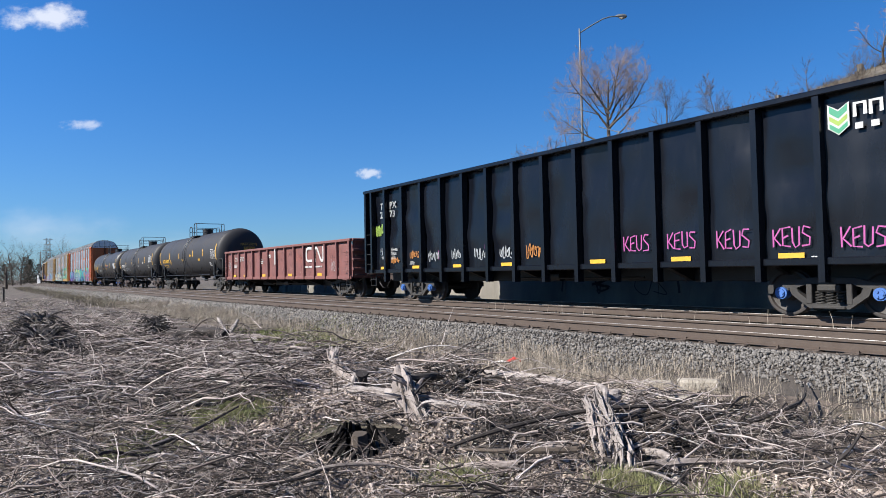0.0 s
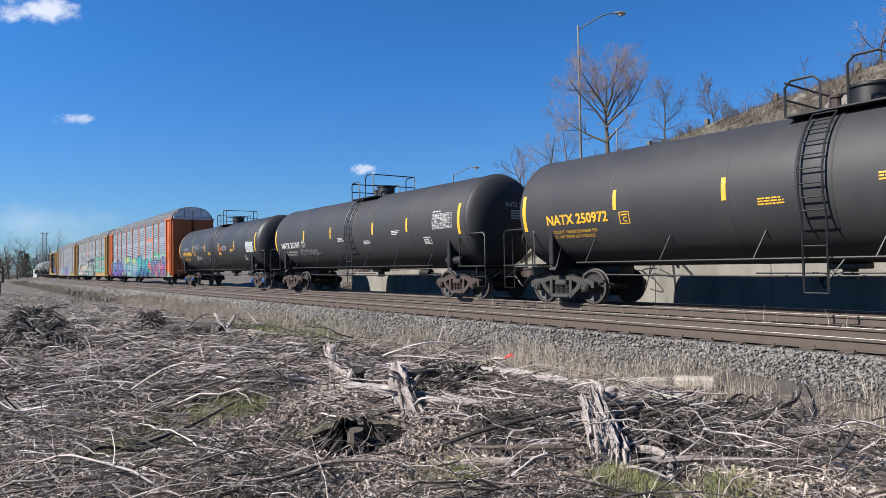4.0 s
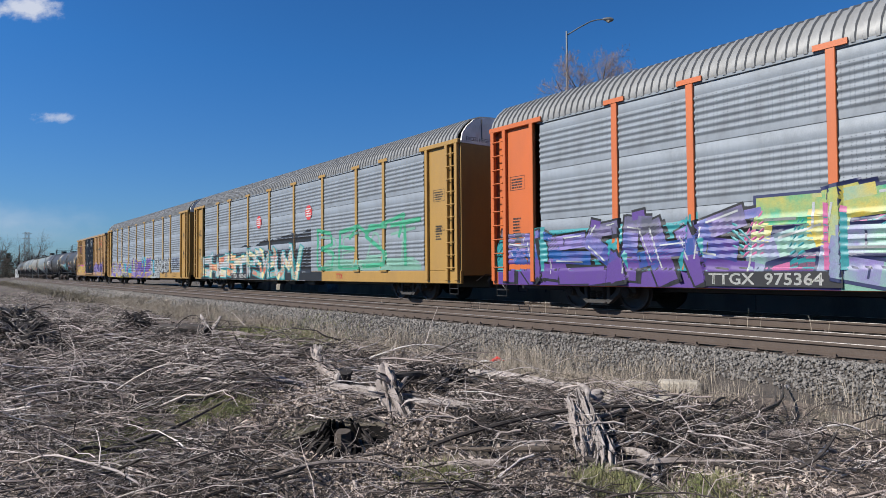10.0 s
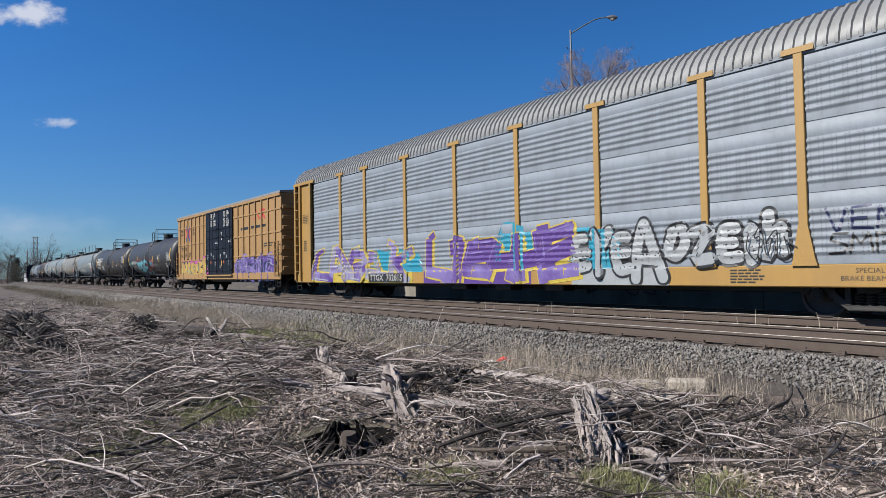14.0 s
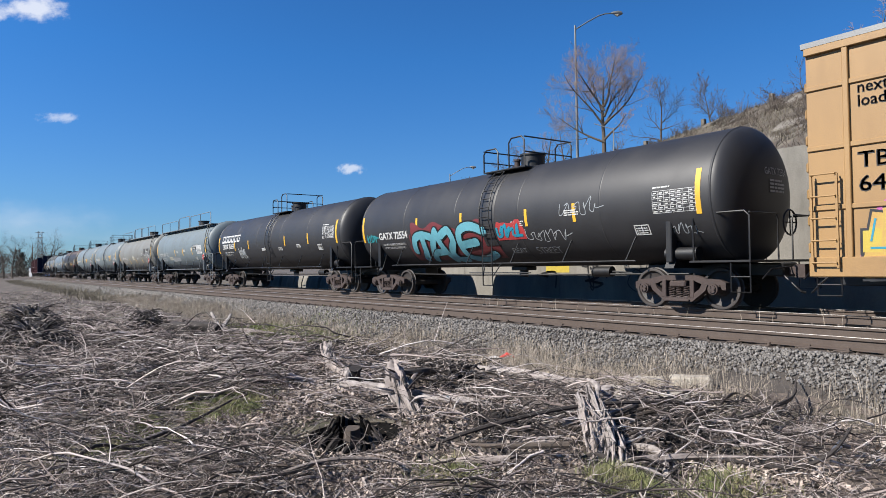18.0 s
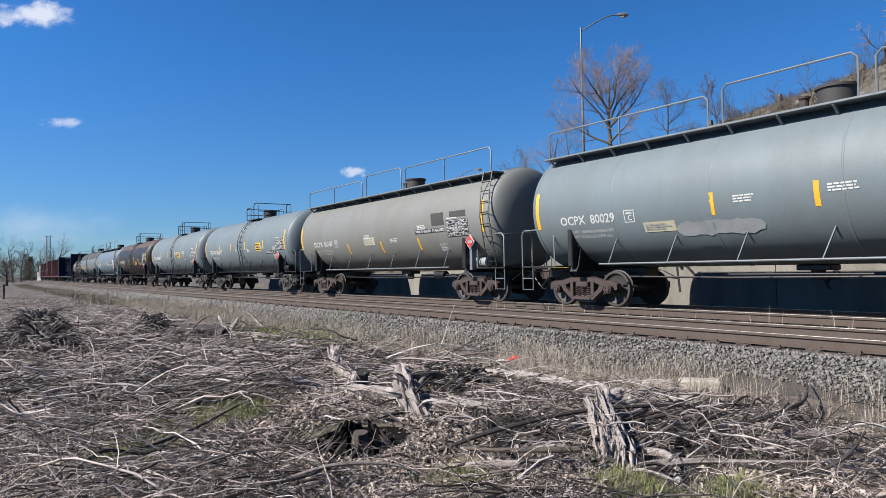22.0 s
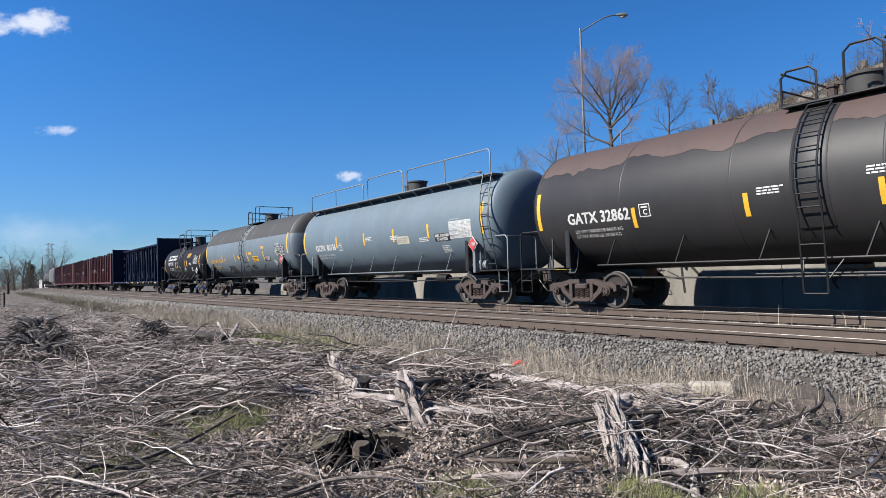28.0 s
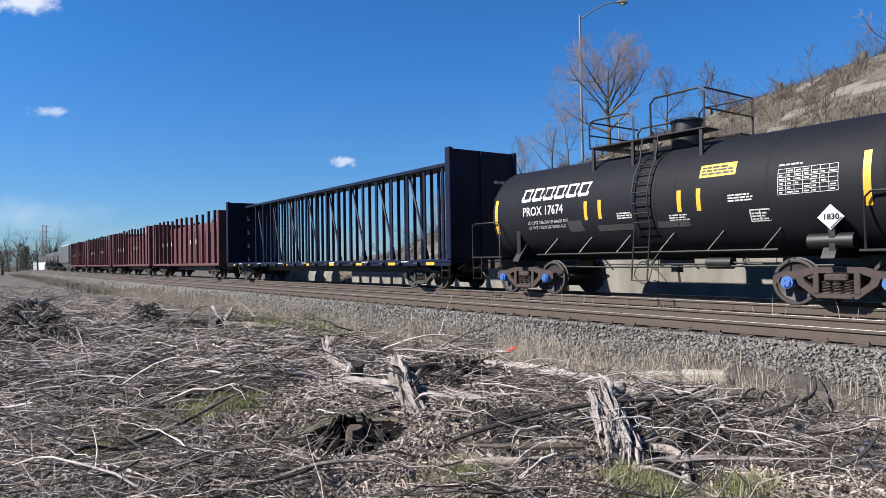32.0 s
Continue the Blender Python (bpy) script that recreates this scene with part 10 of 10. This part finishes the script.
log([zg(-4.7, 3.2, 0.03), zg(-4.55, 3.75, 0.14), zg(-4.3, 4.6, 0.22), zg(-4.05, 5.6, 0.22), zg(-4.1, 6.2, 0.1)], [0.012, 0.018, 0.02, 0.016, 0.01], DEADWOOD_DARK, "long dark bowed branch", 46.0, 6)
log([zg(-3.0, 4.9, 0.06), zg(-2.65, 5.2, 0.04), zg(-2.4, 5.3, 0.16), zg(-2.35, 5.55, 0.34)], [0.012, 0.018, 0.016, 0.008], DEADWOOD_DARK, "dark crooked branch sticking up", 47.0, 7)
log([zg(-12.2, 1.9, 0.4), zg(-10.5, 1.85, 0.35), zg(-8.8, 1.8, 0.15), zg(-7.4, 1.75, 0.02)], [0.006, 0.01, 0.014, 0.012], DEADWOOD_DARK, "long dark sapling stem leaning over the brush", 48.0, 5)
log([zg(-6.2, 0.9, 0.05), zg(-6.4, 1.6, 0.12), zg(-6.9, 2.3, 0.2)], [0.016, 0.015, 0.008], DEADWOOD_DARK, "dark forked branch in the brush", 49.0, 6)
log([zg(-5.9, 0.35, 0.05), zg(-6.1, 0.9, 0.06), zg(-6.0, 1.5, 0.08), zg(-5.8, 2.1, 0.03)], [0.018, 0.02, 0.017, 0.01], DEADWOOD, "pale bent branch on the ground", 50.0, 7)
log([zg(-6.9, 0.6, 0.03), zg(-7.2, 1.1, 0.05), zg(-7.4, 1.5, 0.03)], [0.022, 0.02, 0.012], DEADWOOD, "grey branch on the ground", 51.0, 7)
for k in range(20):
    x0, y0 = -3.9 + rnd.uniform(-0.9, 0.7), 4.7 + rnd.uniform(-0.3, 1.2)
    s = rnd.uniform(0.7, 1.2)
    log([zg(x0, y0, rnd.uniform(0.03, 0.1)), zg(x0 + 0.15 * s, y0 + 0.6 * s, rnd.uniform(0.12, 0.22)), zg(x0 + 0.1 * s - 0.25, y0 + 1.4 * s, rnd.uniform(0.1, 0.2)), zg(x0 - 0.5 * s, y0 + 2.2 * s, rnd.uniform(0.03, 0.1))], [0.016 * s, 0.018 * s, 0.013 * s, 0.006], rnd.choice((DEADWOOD, BARK_GREY, TWIG_BROWN, DEADWOOD_DARK)), "long dry rod sweeping through the brush pile", 60.0 + k, 6)
for k in range(30):
    a, d = radians(rnd.uniform(140, 184)), rnd.uniform(4.5, 17)
    x0, y0 = d * math.cos(a), d * math.sin(a)
    if y0 > 6.6:
        continue
    w_ = rnd.uniform(0.2, 0.65)
    th = rnd.gauss(1.2, 0.5)
    c_, s_ = math.cos(th), math.sin(th)
    log([zg(x0 - c_ * w_, y0 - s_ * w_, rnd.uniform(0.02, 0.1)), zg(x0 - c_ * w_ * 0.3, y0 - s_ * w_ * 0.3 + rnd.uniform(-0.1, 0.1), rnd.uniform(0.06, 0.2)), zg(x0 + c_ * w_ * 0.4, y0 + s_ * w_ * 0.4 + rnd.uniform(-0.15, 0.15), rnd.uniform(0.06, 0.2)), zg(x0 + c_ * w_, y0 + s_ * w_, rnd.uniform(0.02, 0.2))],
        [0.011 * rnd.uniform(0.6, 1.6), 0.014, 0.011, 0.005], rnd.choice((DEADWOOD, BARK_GREY, DEADWOOD, DEADWOOD_DARK)), "dry fallen branch on the brush pile", 100.0 + k, 6)
for k in range(44):
    a, d = radians(rnd.uniform(154, 183)), rnd.uniform(8.0, 20.0)
    x0, y0 = d * math.cos(a), d * math.sin(a)
    w_, th = rnd.uniform(0.45, 1.15), rnd.gauss(1.35, 0.35)
    c_, s_ = math.cos(th), math.sin(th)
    r_ = rnd.uniform(0.011, 0.028)
    log([zg(x0 - c_ * w_, y0 - s_ * w_, rnd.uniform(0.03, 0.1)), zg(x0 - c_ * w_ * 0.3 + rnd.uniform(-0.1, 0.1), y0 - s_ * w_ * 0.3, rnd.uniform(0.08, 0.26)), zg(x0 + c_ * w_ * 0.4 + rnd.uniform(-0.12, 0.12), y0 + s_ * w_ * 0.4, rnd.uniform(0.08, 0.26)), zg(x0 + c_ * w_, y0 + s_ * w_, rnd.uniform(0.03, 0.2))],
        [r_, r_ * 1.1, r_ * 0.85, r_ * 0.4], rnd.choice((DEADWOOD, BARK_GREY, DEADWOOD, DEADWOOD_DARK)), "long grey branch lying across the brush", 400.0 + k, 6)
for k in range(70):
    x0, y0 = fan(1, 2.6, 7.5, 118, 178)
    x0, y0 = float(x0[0]), float(y0[0])
    if y0 > 6.9:
        continue
    w_, th = rnd.uniform(0.2, 0.6), rnd.uniform(0, 6.28)
    c_, s_ = math.cos(th), math.sin(th)
    log([zg(x0 - c_ * w_, y0 - s_ * w_, rnd.uniform(0.01, 0.08)), zg(x0, y0 + rnd.uniform(-0.06, 0.06), rnd.uniform(0.05, 0.18)), zg(x0 + c_ * w_, y0 + s_ * w_, rnd.uniform(0.02, 0.2))], [0.008 * rnd.uniform(0.7, 1.8), 0.010, 0.005], rnd.choice((DEADWOOD, TWIG_BROWN, DEADWOOD_DARK, BARK_GREY)), "broken stick lying in the brush", 200.0 + k, 6)

# broken concrete and stone lumps, planks, litter
def lump(x, y, sx, sy, sz, turn, material, label, category, seed):
    g = Geo().box(-sx / 2, sx / 2, -sy / 2, sy / 2, -sz * 0.4, sz * 0.6, 0.03)
    g.v = [tuple(Vector(v) * (1 + 0.3 * noise.noise(Vector(v) * 6 + Vector((seed, 0, 0))))) for v in g.v]
    return tagged(part("stone_lump", g, material, at=pose(x, y, ground_z(x, y) + sz * 0.3, rnd.uniform(-6, 6), rnd.uniform(-6, 6), turn)), label, category, "lumps in the brush")


lump(-5.2, 7.72, 0.5, 0.28, 0.17, 35, PALE_STONE, "broken pale concrete block in the grass", "concrete block", 1)
lump(-5.75, 7.6, 0.42, 0.2, 0.12, 25, PALE_STONE, "broken pale concrete block in the grass", "concrete block", 2)
lump(-4.75, 6.65, 0.45, 0.3, 0.15, 40, PALE_STONE, "weathered grey-brown stone block", "stone", 3)
lump(-5.3, 6.4, 0.3, 0.25, 0.13, 10, PALE_STONE, "rounded stone among the sticks", "stone", 4)
lump(-3.2, 6.3, 1.0, 0.16, 0.07, 55, DEADWOOD, "weathered plank half buried in brush", "plank", 5)
lump(-3.3, 5.75, 0.8, 0.13, 0.07, 50, DEADWOOD, "weathered plank half buried in brush", "plank", 6)
litter = part("crumpled_wrapper", Geo().tube([zg(-8.72, 7.5, 0.05), zg(-8.66, 7.62, 0.1), zg(-8.58, 7.72, 0.06)], [0.02, 0.042, 0.015], 7), PLASTIC_RED)
tagged(litter, "crumpled red plastic wrapper in the grass", "litter")
part("white_side", Geo().tube([zg(-8.95, 7.35, 0.03), zg(-8.82, 7.45, 0.06), zg(-8.74, 7.5, 0.05)], [0.012, 0.025, 0.02], 6), PLASTIC_WHITE, litter, "white end of the wrapper")
bag = part("blue_bag", Geo().tube([zg(-2.62, 5.82, 0.05), zg(-2.58, 5.9, 0.12), zg(-2.55, 5.98, 0.08)], [0.02, 0.035, 0.015], 7), mat("blue_plastic", (0.0735, 0.0882, 0.125), 0.4, bump=0.3))
tagged(bag, "scrap of dusty blue plastic in the brush", "litter")
fence = tagged(new("fence_panel"), "low dark wooden fence far out in the field", "fence")
for k in range(4):
    part("post", Geo().box(-59.6 - k * 1.6, -59.48 - k * 1.6, 2.1 - k * 0.25, 2.22 - k * 0.25, -0.8, 0.5, 0.01), TIE_WOOD, fence)
for z in (0.0, 0.35):
    part("rail", Geo().tube([(-59.5, 2.15, z), (-64.4, 1.4, z)], 0.05, 5), TIE_WOOD, fence)


# ---- what moves ----
def run(t):
    """Metres that the train has gone after t seconds; it slows slightly."""
    q = (t - 16.0) / 16.0
    return 173.236 * q - 2.439 * q * q + 0.0086 * q ** 3 + 173.236 + 2.439 + 0.0086


def motions():
    for car, tl, tr in CARS:
        rows = []
        for i in range(33):
            a, b = tl + run(i), tr + run(i)
            ya, yb = track_y(a), track_y(b)
            rows.append((float(i), pose((a + b) / 2, (ya + yb) / 2, 0, 0, 0, math.degrees(math.atan2(yb - ya, b - a)))))
        walk(car, rows)
    times = [i / 30 for i in range(961)]
    turns = [Matrix.Rotation(run(t) / WHEEL_R, 4, "Y") for t in times]
    for wheel, x in WHEELS:
        base = Matrix.Translation((x, 0, WHEEL_R))
        walk(wheel, [(t, base @ m) for t, m in zip(times, turns)])
    for ob, m, shift in CLOUDS:
        walk(ob, [(0.0, m), (32.0, Matrix.Translation(shift) @ m)])


motions()
